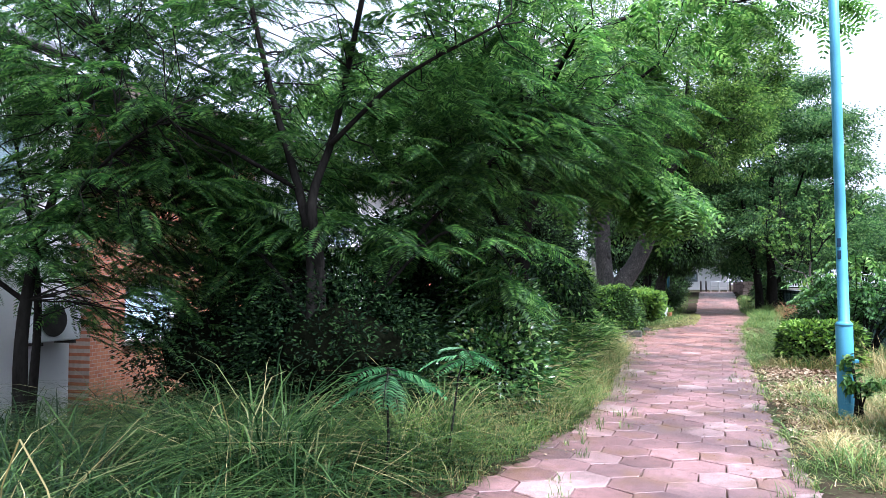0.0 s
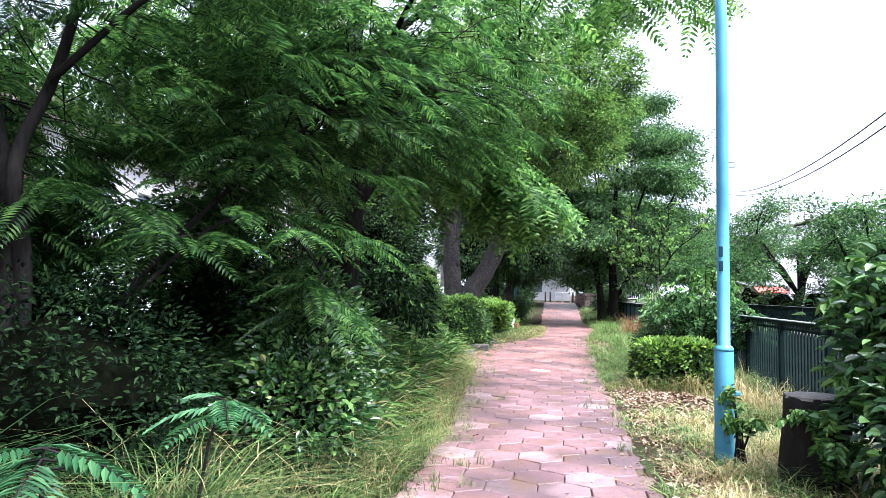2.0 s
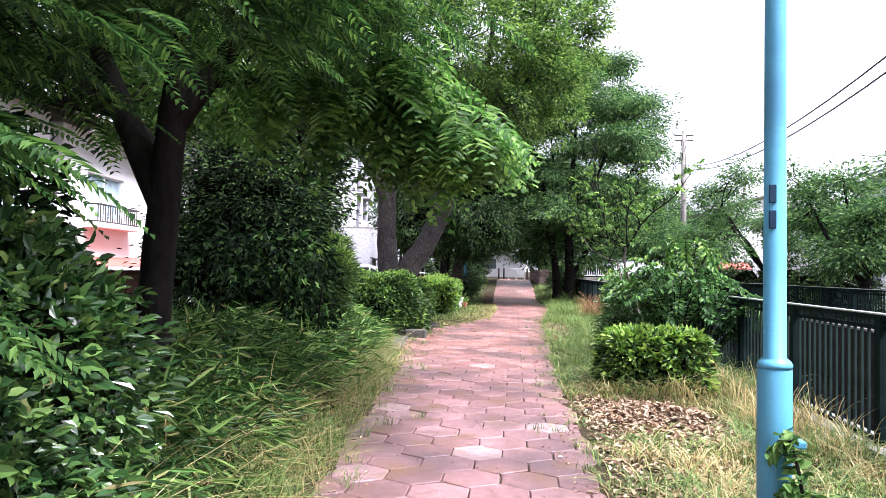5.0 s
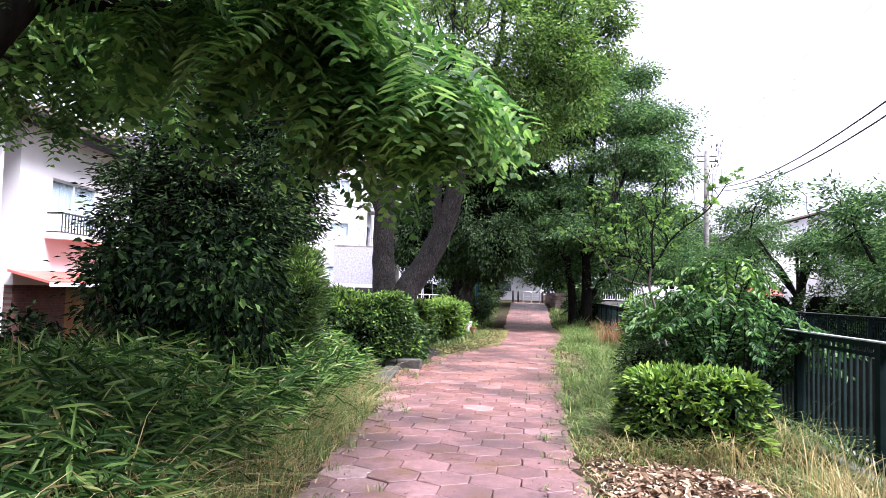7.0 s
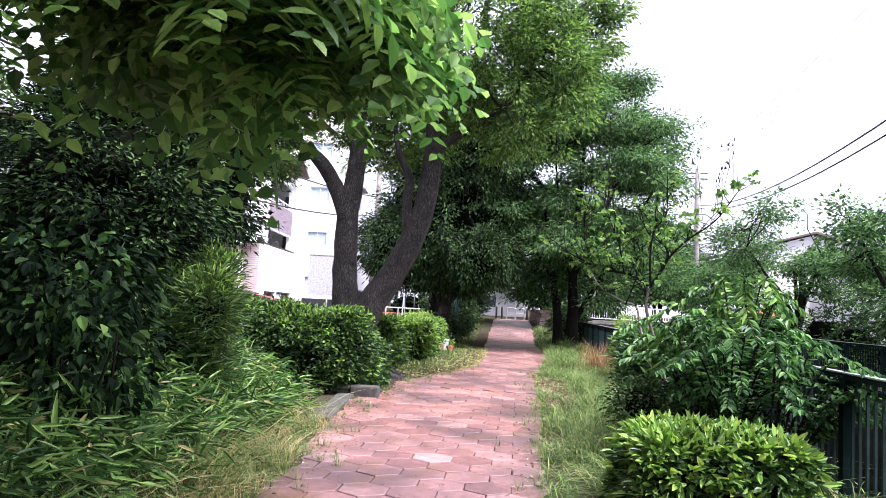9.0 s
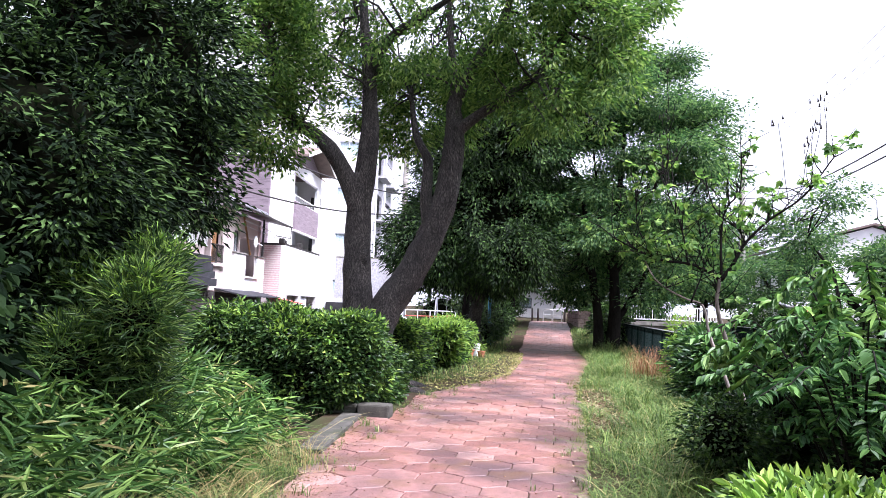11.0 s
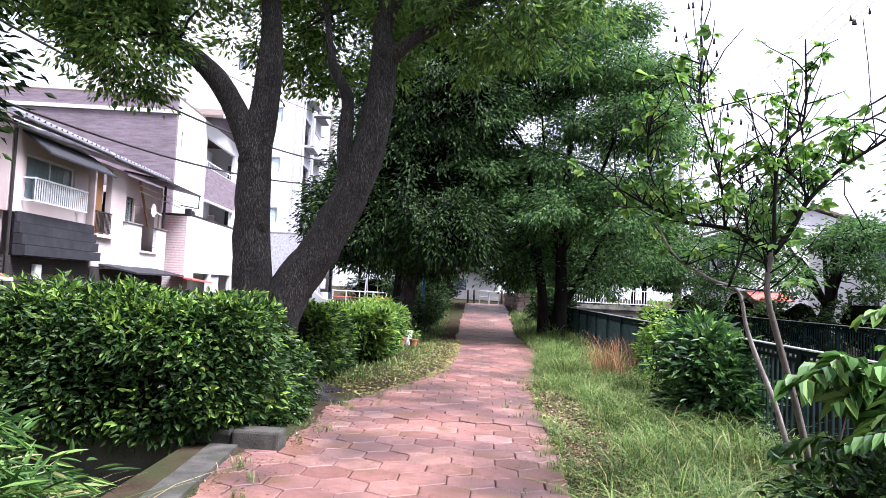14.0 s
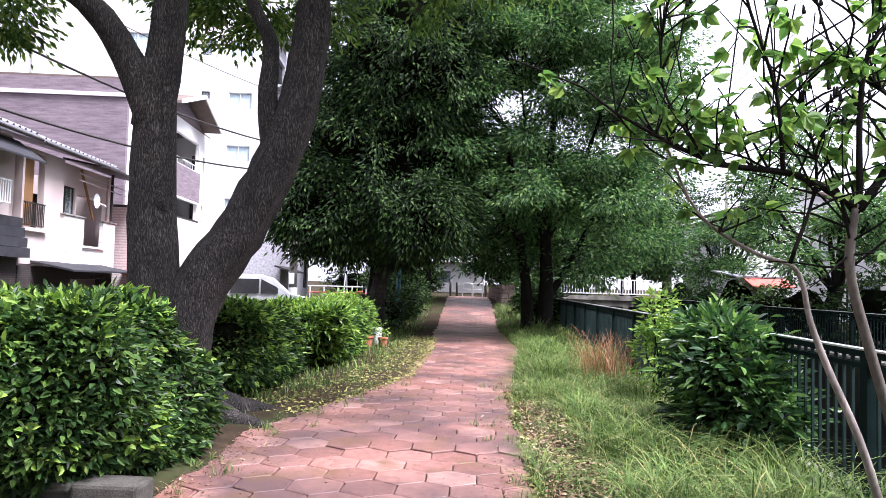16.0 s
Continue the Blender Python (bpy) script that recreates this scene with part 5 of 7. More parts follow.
def plain_house(label, y0, length, top, mat, roof, wins, off=0.0):
    h = thing("house", label, "house", at_street(y0, off), "street houses", STREET_TURN)
    z0 = street_level(y0) - 0.1
    wall(h, 0, length, z0, top, mat, wins)
    for w in wins:
        window(h, *w, curtain=M_CURTAIN)
        Shape().box((w[0] - 0.08, -0.08, w[2] - 0.07), (w[1] + 0.08, -0.003, w[2] - 0.01)).put("sill", M_CONCRETE, h)
    closed_body(h, 0, length, z0, top, 7, mat)
    tiled_roof(h, -0.3, length + 0.3, top + 0.02, top + 1.4, 0.5, 3.6, roof)
    return h


def flats_mauve():
    h = thing("apartment_building", "three-storey white building with mauve stone side and balconies", "building", (-13.55, 43.2, 0), "", STREET_TURN)
    op = [(4.2, 9.4, 4.2, 5.9), (4.2, 9.4, 7.0, 8.6)]
    small = [(0.5, 0.75, 7.2, 8.0), (10.2, 10.5, 7.2, 8.1), (10.2, 10.5, 4.5, 5.5)]
    wall(h, 0, 11.4, -0.2, 9.3, M_WHITE, op + small, name="front_wall")
    for o in op:
        Shape().box((o[0] - 0.1, 1.3, o[2] - 0.1), (o[1] + 0.1, 1.35, o[3] + 0.1)).put("recess_back", M_LAVENDER, h)
        Shape().box((o[0], -0.05, o[2] - 0.15), (o[1], 1.3, o[2] - 0.02)).put("balcony_floor", M_WHITE, h)
        window(h, o[0] + 0.6, o[1] - 2.4, o[2] + 0.05, o[3] - 0.2, 1.2, frame_mat=M_WHITEMETAL)
    Shape().box((4.2, -0.12, 5.5), (9.4, 0.02, 7.05)).put("balcony_parapet", M_MAUVE, h)
    Shape().box((4.15, -0.14, 5.42), (9.45, 0.04, 5.5)).put("balcony_trim", M_WHITE, h)
    railing(h, 4.2, 9.4, 7.07, 7.4, -0.05, M_WHITEMETAL, 0.4)
    for w in small:
        window(h, *w, bars=0, frame_mat=M_DARKMETAL)
    wall(h, 0.0, 9, -0.2, 8.6, M_MAUVE, (), -0.2, 0.2, "y", "stone_side_wall")
    Shape().box((-0.3, -0.05, 8.6), (0.0, 9.2, 8.75)).put("white_band", M_WHITE, h)
    Shape().box((-0.25, 0.0, 8.75), (-0.003, 9.2, 9.3)).put("mauve_band", M_MAUVE, h)
    wall(h, 0.18, 9, -0.2, 9.3, M_WHITE, (), 11.2, 0.2, "y", "side_wall")
    Shape().box((-0.2, 9.0, -0.2), (11.4, 9.2, 9.3)).put("back_wall", M_WHITE, h)
    Shape().box((-0.2, 0.0, 9.3), (11.4, 9.2, 9.4)).put("roof", M_BROWNROOF, h)
    slab(h, [(3.6, -0.9, 9.4), (7.0, -0.9, 10.5), (7.0, 3, 10.5), (3.6, 3, 9.4)], 0.12, M_BROWNROOF, "gable_roof")
    slab(h, [(7.0, -0.9, 10.5), (10.2, -0.9, 9.4), (10.2, 3, 9.4), (7.0, 3, 10.5)], 0.12, M_BROWNROOF, "gable_roof")
    Shape().add([(3.9, 0.0, 9.4), (9.9, 0.0, 9.4), (7.0, 0.0, 10.45), (3.9, 0.15, 9.4), (9.9, 0.15, 9.4), (7.0, 0.15, 10.45)], [(0, 1, 2, 2), (3, 5, 4, 4), (0, 2, 5, 3), (1, 4, 5, 2), (0, 3, 4, 1)]).put("gable", M_MAUVE, h)
    slab(h, [(3.5, -0.95, 9.36), (7.0, -0.95, 10.46), (7.0, -0.88, 10.46), (3.5, -0.88, 9.36)], 0.2, M_WHITE, "bargeboard")
    slab(h, [(7.0, -0.95, 10.46), (10.3, -0.95, 9.36), (10.3, -0.88, 9.36), (7.0, -0.88, 10.46)], 0.2, M_WHITE, "bargeboard")
    g = thing("garage_building", "low white garage building with pink tiled corner", "building", (-12.05, 41.7, 0), "", STREET_TURN)
    wall(g, 0, 6.8, -0.1, 4.15, M_WHITE, [(0.7, 2.9, 0.0, 1.9), (3.2, 6.4, 0.0, 1.9)], name="front_wall")
    wall(g, 0.18, 1.5, -0.1, 4.15, M_PINKTILE, (), 0, 0.18, "y", "tiled_side_wall")
    wall(g, 0.18, 1.5, -0.1, 4.15, M_WHITE, (), 6.6, 0.18, "y", "side_wall")
    Shape().box((0, 0, 4.15), (6.8, 1.5, 4.25)).put("roof_slab", M_DARKMETAL, g)
    Shape().box((0.2, 1.4, -0.1), (6.6, 1.45, 4.1)).put("back_wall", M_ROOM, g)
    part("shutter", bevel_box((3.25, 0.1, 0.0), (4.8, 0.14, 1.88), 0.01), M_LAVENDER, g)
    for s, hgt in ((0.8, 0.3), (1.15, 0.24), (4.0, 0.35)):
        part("rooftop_pot", bevel_box((s, 0.3, 4.253), (s + 0.25, 0.55, 4.25 + hgt), 0.04), M_DARKMETAL, g)


def flats_tall():
    h = thing("apartment_building", "tall white apartment block with grey tiled balcony front", "building", (-12.6, 57.8, 0), "", STREET_TURN)
    wins = []
    for k in range(6):
        z = 2.2 + 3.2 * k
        wins += [(0.9, 2.3, z, z + 1.0), (3.4, 3.9, z, z + 1.0), (7.0, 8.6, z, z + 1.2)]
    wall(h, 0.18, 14, -0.1, 22, M_WHITE, wins, 0.0, 0.18, "y", "south_wall")
    for k, w in enumerate(wins):
        window(h, *w, 0.0, "y", bars=1 if w[1] - w[0] > 1 else 0, curtain=M_CURTAIN if k % 3 != 1 else None, frame_mat=M_WHITEMETAL if k % 3 != 1 else M_DARKMETAL)
    op = []
    for k in range(6):
        z = 1.4 + 3.2 * k
        op += [(3.0, 5.6, z, z + 1.9), (7.2, 10.2, z, z + 1.9)]
    wall(h, 0, 12, -0.1, 22, M_GREYTILE, op, name="front_wall")
    for o in op:
        Shape().box((o[0] - 0.1, 1.0, o[2] - 0.1), (o[1] + 0.1, 1.05, o[3] + 0.1)).put("recess_back", M_ROOM, h)
        Shape().box((o[0] - 0.1, -0.6, o[2] - 0.15), (o[1] + 0.1, 0.0, o[2])).put("balcony_floor", M_GREYTILE, h)
        Shape().box((o[0] - 0.1, -0.66, o[2] - 0.15), (o[1] + 0.1, -0.6, o[2] + 0.9)).put("balcony_parapet", M_GREYTILE, h)
    for s in (2.2, 6.4):
        Shape().tube([(s, -0.1, 0), (s, -0.1, 21)], 0.06, 8).put("downpipe", M_WHITEMETAL, h)
    Shape().box((11.8, 0.18, -0.1), (12, 14, 22)).put("north_wall", M_WHITE, h)
    Shape().box((0, 13.8, -0.1), (12, 14, 22)).put("back_wall", M_WHITE, h)
    Shape().box((-0.1, -0.1, 22), (12.1, 14.1, 22.3)).put("roof", M_CONCRETE, h)
    g = thing("house", "low grey textured house with a dark bay window", "house", (-9.35, 50.5, 0), "", STREET_TURN)
    wall(g, 0, 10, -0.1, 4.2, M_GREYTILE, [(3.0, 4.0, 0.0, 2.0), (8.0, 9.4, 1.2, 2.8)], name="front_wall")
    window(g, 8.0, 9.4, 1.2, 2.8, frame_mat=M_DARKMETAL)
    part("door", bevel_box((3.02, 0.06, 0.0), (3.98, 0.1, 1.98), 0.01), M_LAVENDER, g)
    slab(g, [(7.7, -0.7, 2.8), (9.7, -0.7, 2.8), (9.7, 0, 3.4), (7.7, 0, 3.4)], 0.06, M_DARKMETAL, "bay_hood")
    slab(g, [(-1.6, -0.8, 2.0), (2.4, -0.8, 2.0), (2.4, 0, 2.25), (-1.6, 0, 2.25)], 0.08, M_DARKMETAL, "carport_roof")
    Shape().box((0, 0.18, -0.1), (0.2, 3, 4.2)).put("side_wall", M_GREYTILE, g)
    Shape().box((9.8, 0.18, -0.1), (10, 3, 4.2)).put("side_wall", M_GREYTILE, g)
    Shape().box((0, 0, 4.2), (10, 3, 4.3)).put("roof", M_CONCRETE, g)
    Shape().box((0.2, 2.8, -0.1), (9.8, 3.0, 4.2)).put("back_wall", M_GREYTILE, g)


def utility_pole(label, at, height, r, arms, painted=0.0):
    p = thing("utility_pole", label, "utility pole", at, "utility poles")
    Shape().tube([(0, 0, -0.2), (0, 0, height * 0.5), (0, 0, height)], [r, r * 0.86, r * 0.7], 16).put("shaft", M_CONCRETE, p, smooth=True)
    for z in arms:
        part("crossarm", bevel_box((-0.9, -0.06, z), (0.9, 0.06, z + 0.1), 0.01), M_DARKMETAL, p)
        for x in (-0.8, -0.45, 0.45, 0.8):
            Shape().tube([(x, 0, z + 0.1), (x, 0, z + 0.2), (x, 0, z + 0.28)], [0.05, 0.06, 0.03], 8).put("insulator", M_WHITEMETAL, p)
    if painted:
        Shape().tube([(0, 0, 0.05), (0, 0, painted)], [r + 0.006, r + 0.004], 16, cap=False).put("white_wrap", M_WHITEMETAL, p, "white painted lower sleeve")
        part("notice_plate", bevel_box((-0.12, -r - 0.03, painted + 0.15), (0.1, -r - 0.015, painted + 0.6), 0.004), M_WHITEMETAL, p)
        for z in (painted * 0.4, painted * 0.75):
            Shape().tube([(0, 0, z), (0, 0, z + 0.02)], [r + 0.012, r + 0.012], 16).put("band", M_ALU, p)
    return p


house_pink()
house_brick_front()
plain_house("orange brick house seen through the trees", 8.6, 5.0, 4.6, M_ORANGEBRICK, M_BROWNROOF, [(0.8, 2.2, 0.6, 1.6), (3.0, 4.2, 2.6, 3.7)])
plain_house("white rendered house seen through the trees", 2.0, 6.2, 4.9, M_WHITE, M_ROOFTILE, [(1.0, 2.6, 0.4, 1.6), (3.8, 5.4, 2.8, 3.9), (1.0, 2.6, 2.8, 3.9)])
plain_house("white house with dark roof behind the trees", 13.9, 6.2, 5.0, M_WHITE, M_BROWNROOF, [(1.0, 2.8, 2.7, 3.9), (3.8, 5.4, 2.7, 3.9), (1.2, 3.0, 0.2, 1.4)])
plain_house("beige house at the start of the street", -5.5, 7.0, 5.0, M_PINKWALL, M_ROOFTILE, [(1.0, 2.8, 2.7, 3.9), (4.0, 5.6, 0.3, 1.5)])
flats_mauve()
flats_tall()
up = utility_pole("concrete utility pole with a white painted foot", (-10.75, 27.6, -0.6), 9.5, 0.2, (8.6,), 2.15)
Shape().tube([(0.32, -0.1, 0.0), (0.34, -0.1, 3.6)], 0.06, 8).put("conduit", M_RUST, up, "rusty brown conduit pipe", True)
utility_pole("concrete utility pole beside the grey house", (-7.4, 45.5, 0), 10.0, 0.18, (9.2,), 1.35)
utility_pole("tall concrete utility pole across the canal", (16.2, 76, 0), 15.6, 0.32, (14.6, 15.1))
utility_pole("distant utility pole with crossarms", (30.0, 102, 0), 15.4, 0.2, (14.2, 14.8))


def right_house(label, x, y, w, d, top, mat, roof, wins):
    h = thing("house", label, "house", (x, y, 0), "far bank houses", 90)
    # local x runs along +y of the place, local -y faces away from the canal
    wall(h, 0, w, -0.1, top, mat, wins, y0=-0.18, thick=0.18)
    for q in wins:
        window(h, *q, -0.26 + 0.18, room=-0.5, frame_mat=M_DARKMETAL)
    Shape().box((0, -d, -0.1), (0.18, -0.18, top)).put("side_wall", mat, h)
    Shape().box((w - 0.18, -d, -0.1), (w, -0.18, top)).put("side_wall", mat, h)
    Shape().box((0, -d - 0.18, -0.1), (w, -d, top)).put("back_wall", mat, h)
    slab(h, [(-0.5, 0.6, top), (-0.5, -d / 2, top + 1.6), (w + 0.5, -d / 2, top + 1.6), (w + 0.5, 0.6, top)], 0.14, roof)
    slab(h, [(-0.5, -d / 2, top + 1.6), (-0.5, -d - 0.6, top), (w + 0.5, -d - 0.6, top), (w + 0.5, -d / 2, top + 1.6)], 0.14, roof)
    for s in (0.0, w - 0.15):
        tri = Shape()
        tri.add([(s, 0, top), (s, -d, top), (s, -d / 2, top + 1.5), (s + 0.15, 0, top), (s + 0.15, -d, top), (s + 0.15, -d / 2, top + 1.5)], [(0, 1, 2, 2), (3, 5, 4, 4), (0, 2, 5, 3), (1, 4, 5, 2)])
        tri.put("gable", mat, h)
    return h


right_house("pale blue-grey two-storey house with grey tile roof", 16.5, 28, 14, 8, 6.2, M_LAVENDER, M_ROOFTILE, [(3, 5, 3.9, 5.2), (8, 9.6, 3.9, 5.2), (11, 12.4, 3.9, 5.2), (9, 12, 0.4, 2.2)])
right_house("white two-storey house with brown roof", 16.0, 62, 9, 10, 6.6, M_WHITE, M_BROWNROOF, [(1, 3, 4.2, 5.6), (5, 7.4, 4.2, 5.6), (1, 3, 1.0, 2.6)])
right_house("white house behind the far bank trees", 20.0, 50, 10, 9, 5.6, M_WHITE, M_ROOFTILE, [(1, 3, 3.6, 5.0), (6, 8, 3.6, 5.0), (2, 5, 0.8, 2.4)])


def wires():
    def cable(name, label, a, b, sag, r, mat=M_DARKMETAL):
        t = np.linspace(0, 1, 24)[:, None]
        p = arr(a) * (1 - t) + arr(b) * t - arr((0, 0, sag)) * 4 * t * (1 - t)
        tagged(Shape().tube(p, r, 6).put(name, mat), label, "cable", "overhead cables")
    cable("overhead_cable", "thick black overhead cable across the sky", (16.2, 76, 12.2), (11.0, 2, 13.2), 3.4, 0.035)
    cable("overhead_cable", "thick black overhead cable across the sky", (16.4, 76, 11.9), (11.2, 2, 12.7), 3.4, 0.035)
    for k in range(3):
        cable("overhead_cable", "thin overhead wire across the sky", (15.6 + 0.5 * k, 76, 15.3), (10.2 + 0.8 * k, 2, 14.4), 1.2, 0.008)
    cable("overhead_cable", "black overhead cable along the street", (-10.75, 27.6, 5.3), (-7.4, 45.5, 6.2), 0.5, 0.03)
    cable("overhead_cable", "black overhead cable along the street", (-10.75, 27.6, 7.0), (-7.4, 45.5, 7.2), 0.5, 0.03)
    cable("overhead_cable", "thin overhead wire along the street", (-10.75, 27.6, 8.3), (-7.4, 45.5, 9.2), 0.3, 0.012)
    cable("overhead_cable", "black overhead cable along the street", (-10.75, 27.6, 7.0), (-10.0, -10, 7.2), 0.8, 0.03)


wires()


def minivan():
    c = thing("car", "white minivan parked by the grey house", "car", (-8.4, 43.2, 0.0), turn=12)
    prof = [(-2.2, 0.35), (-2.25, 0.9), (-2.15, 1.2), (-1.95, 1.75), (-1.6, 1.84), (0.3, 1.84), (0.8, 1.7), (1.45, 1.12), (2.1, 0.98), (2.25, 0.7), (2.2, 0.35)]
    sh = Shape()
    n = len(prof)
    v = []
    for w, inset in ((-0.84, 0.0), (0.84, 0.0)):
        for x, z in prof:
            k = max(0.0, (z - 1.0) * 0.16)
            v.append((x, w * (1 - k), z))
    f = [(i, (i + 1) % n, n + (i + 1) % n, n + i) for i in range(n)]
    for base, rev in ((0, False), (n, True)):
        for i in range(1, n - 1):
            q = (base, base + i, base + i + 1, base + i + 1)
            f.append(q if not rev else (q[0], q[2], q[1], q[1]))
    sh.add(v, f).put("body", M_WHITEMETAL, c)
    for s in (-1, 1):
        for a, b in ((-1.9, -0.75), (-0.68, 0.35), (0.42, 1.05)):
            top = 1.66
            t2 = 1.66 if b < 0.9 else 1.35
            y = 0.86 * s
            yt = 0.775 * s
            vv = [(a, y * 0.985, 1.12), (b, y * 0.985, 1.12), (b, yt, t2), (a, yt, top)]
            vv2 = [(p, q + 0.012 * s, r) for p, q, r in vv]
            Shape().add(vv2 + vv, [(0, 1, 2, 3), (7, 6, 5, 4), (0, 4, 5, 1), (1, 5, 6, 2), (2, 6, 7, 3), (3, 7, 4, 0)]).put("side_window", M_ROOM, c)
        for x in (-1.35, 1.4):
            w = Shape().tube([(x, 0.7 * s, 0.32), (x, 0.87 * s, 0.32)], 0.32, 18).put("wheel", M_DARKMETAL, c)
            Shape().tube([(x, 0.872 * s, 0.32), (x, 0.885 * s, 0.32)], 0.2, 14).put("rim", M_ALU, w)
        part("headlight", bevel_box((2.02, 0.5 * s - 0.16, 0.75), (2.26, 0.5 * s + 0.16, 0.92), 0.03), M_ALU, c)


minivan()


def bridge():
    b = thing("bridge", "small bridge with white railing over the canal", "bridge", (0, 0, 0.8))
    Shape().box((3.0, 57.5, -0.15), (10.2, 61, 0.25)).put("deck", M_CONCRETE, b)
    Shape().box((3.0, 57.38, 0.2), (10.2, 57.5, 0.45)).put("edge_beam", M_CONCRETE, b)
    for z in (0.55, 1.35):
        Shape().box((3.0, 57.4, z), (10.2, 57.46, z + 0.06)).put("rail", M_WHITEMETAL, b)
    for x in np.arange(3.05, 10.2, 0.16):
        Shape().box((x, 57.41, 0.61), (x + 0.04, 57.45, 1.35)).put("baluster", M_WHITEMETAL, b)


bridge()


def shed():
    h = thing("shed", "small white shed with a faded red awning on the far bank", "shed", (10.5, 44.5, 0.12))
    wall(h, 0, 2.1, -0.1, 2.1, M_WHITE, [(0.5, 1.3, 0.0, 1.8)])
    part("door", bevel_box((0.52, 0.05, 0.0), (1.28, 0.1, 1.78), 0.01), M_LAVENDER, h)
    Shape().box((0, 0.18, -0.1), (0.15, 2.5, 2.1)).put("side_wall", M_WHITE, h)
    Shape().box((1.95, 0.18, -0.1), (2.1, 2.5, 2.1)).put("side_wall", M_WHITE, h)
    Shape().box((0, 2.5, -0.1), (2.1, 2.65, 2.1)).put("back_wall", M_WHITE, h)
    slab(h, [(-0.2, -0.2, 2.12), (2.3, -0.2, 2.12), (2.3, 2.8, 2.4), (-0.2, 2.8, 2.4)], 0.06, M_ROOFTILE)
    slab(h, [(0.1, -1.1, 1.75), (1.7, -1.1, 1.75), (1.7, -0.01, 2.1), (0.1, -0.01, 2.1)], 0.05, M_RED, "awning")


shed()

M_CHERRY = leaf_mat("cherry_leaf", (0.014, 0.05, 0.015), (0.036, 0.105, 0.026), (0.1, 0.22, 0.05), rough=0.45, through=0.3)
M_SHRUBLEAF = leaf_mat("shade_shrub_leaf", (0.01, 0.035, 0.012), (0.028, 0.08, 0.022), (0.09, 0.19, 0.04), rough=0.35, through=0.25, spec=0.4)


# ---- verge: kerbs, stump, shrubs, saplings ----
def kerbs():
    k = Shape().box((3.06, 4.0, -0.2), (3.45, 46.0, 0.05))
    tagged(k.put("canal_kerb", M_CONCRETE), "weathered concrete kerb under the canal railing", "kerb", kind="structure")
    w = Shape().box((3.42, -20, -2.7), (3.5, 57, -0.02))
    tagged(w.put("canal_wall_near", M_CANALWALL), "dark concrete canal wall", "wall", kind="structure")
    w = Shape().box((9.19, -20, -2.7), (9.5, 57, 0.14))
    tagged(w.put("canal_wall_far", M_CANALWALL), "dark concrete canal wall", "wall", kind="structure")
    # Added backing: a dark wall where only shade lies under the bridge.
    w = Shape().box((3.5, 60.0, -2.7), (9.2, 60.3, 0.9))
    tagged(w.put("canal_dark_backing", M_CANALWALL), "added dark backing closing the canal under the bridge", "wall", kind="structure")
    c = Shape().box((9.16, -20, 0.143), (9.54, 57, 0.2))
    tagged(c.put("canal_coping_far", M_CONCRETE), "pale concrete coping under the far railing", "kerb", kind="structure")
    bm = bevel_box((-6.4, 21.3, -0.9), (-2.63, 21.47, 0.17), 0.02)
    ob = part("bed_wall", bm, M_DARKCONC, None)
    tagged(ob, "dark mossy concrete wall of the planted bed", "kerb", kind="structure")
    # Darker concrete puts the overhanging hedge's shade into the coping colour.
    bm = bevel_box((-6.4, 21.27, 0.11), (-2.62, 21.5, 0.19), 0.025)
    ob = part("bed_coping", bm, M_DARKCONC, None)
    tagged(ob, "worn concrete coping of the planted bed, darkened as hedge shade", "kerb", kind="structure")
    bm = bevel_box((-2.61, 21.24, -0.75), (-2.12, 21.52, 0.195), 0.03)
    ob = part("bed_kerb", bm, M_KERB, None)
    tagged(ob, "worn concrete kerb beside the hedge", "kerb", kind="structure")
    for y0, y1, x0, x1 in ((18.6, 19.9, -2.36, -2.5), (19.92, 21.2, -2.5, -2.64)):
        sh = Shape().add([(x0 - 0.16, y0, -0.75), (x0 + 0.12, y0, -0.75), (x1 + 0.12, y1, -0.75), (x1 - 0.16, y1, -0.75),
                          (x0 - 0.16, y0, 0.055), (x0 + 0.12, y0, 0.055), (x1 + 0.12, y1, 0.06), (x1 - 0.16, y1, 0.06)],
                         [(0, 3, 2, 1), (4, 5, 6, 7), (0, 1, 5, 4), (1, 2, 6, 5), (2, 3, 7, 6), (3, 0, 4, 7)])
        tagged(sh.put("kerbstone", M_KERB), "grey mossy concrete kerbstone at the path edge", "kerbstone", "kerbstones")
    for k in range(4):
        b = thing("screen_block", "grey pierced concrete block beside the hedge", "concrete block", (-4.4 - 0.42 * k, 21.1, ground_z(-4.4 - 0.42 * k, 21.1)), "pierced blocks")
        Shape().box((-0.2, -0.06, 0.0), (0.2, 0.06, 0.07)).box((-0.2, -0.06, 0.15), (0.2, 0.06, 0.21)).box((-0.2, -0.06, 0.07), (-0.14, 0.06, 0.15)) \
            .box((-0.04, -0.06, 0.07), (0.04, 0.06, 0.15)).box((0.14, -0.06, 0.07), (0.2, 0.06, 0.15)).put("block", M_DARKCONC, b)


kerbs()


def stump():
    s = thing("tree_stump", "dark cut tree stump with a pale sawn rim", "stump", (1.9, 8.5, 0))
    g = np.random.RandomState(9)
    rings = [(0, 0, z) for z in (-0.08, 0.05, 0.25, 0.5, 0.7, 0.76)]
    Shape().tube(rings, [0.34, 0.3, 0.275, 0.265, 0.265, 0.25], 22, 0.07, 4, cap=False).put("trunk", M_STUMPBARK, s, smooth=True)
    Shape().tube([(0, 0, 0.74), (0, 0, 0.765)], [0.25, 0.245], 22, 0.05, 4).put("cut_face", M_PALEBARK, s, "pale weathered sawn face")


stump()


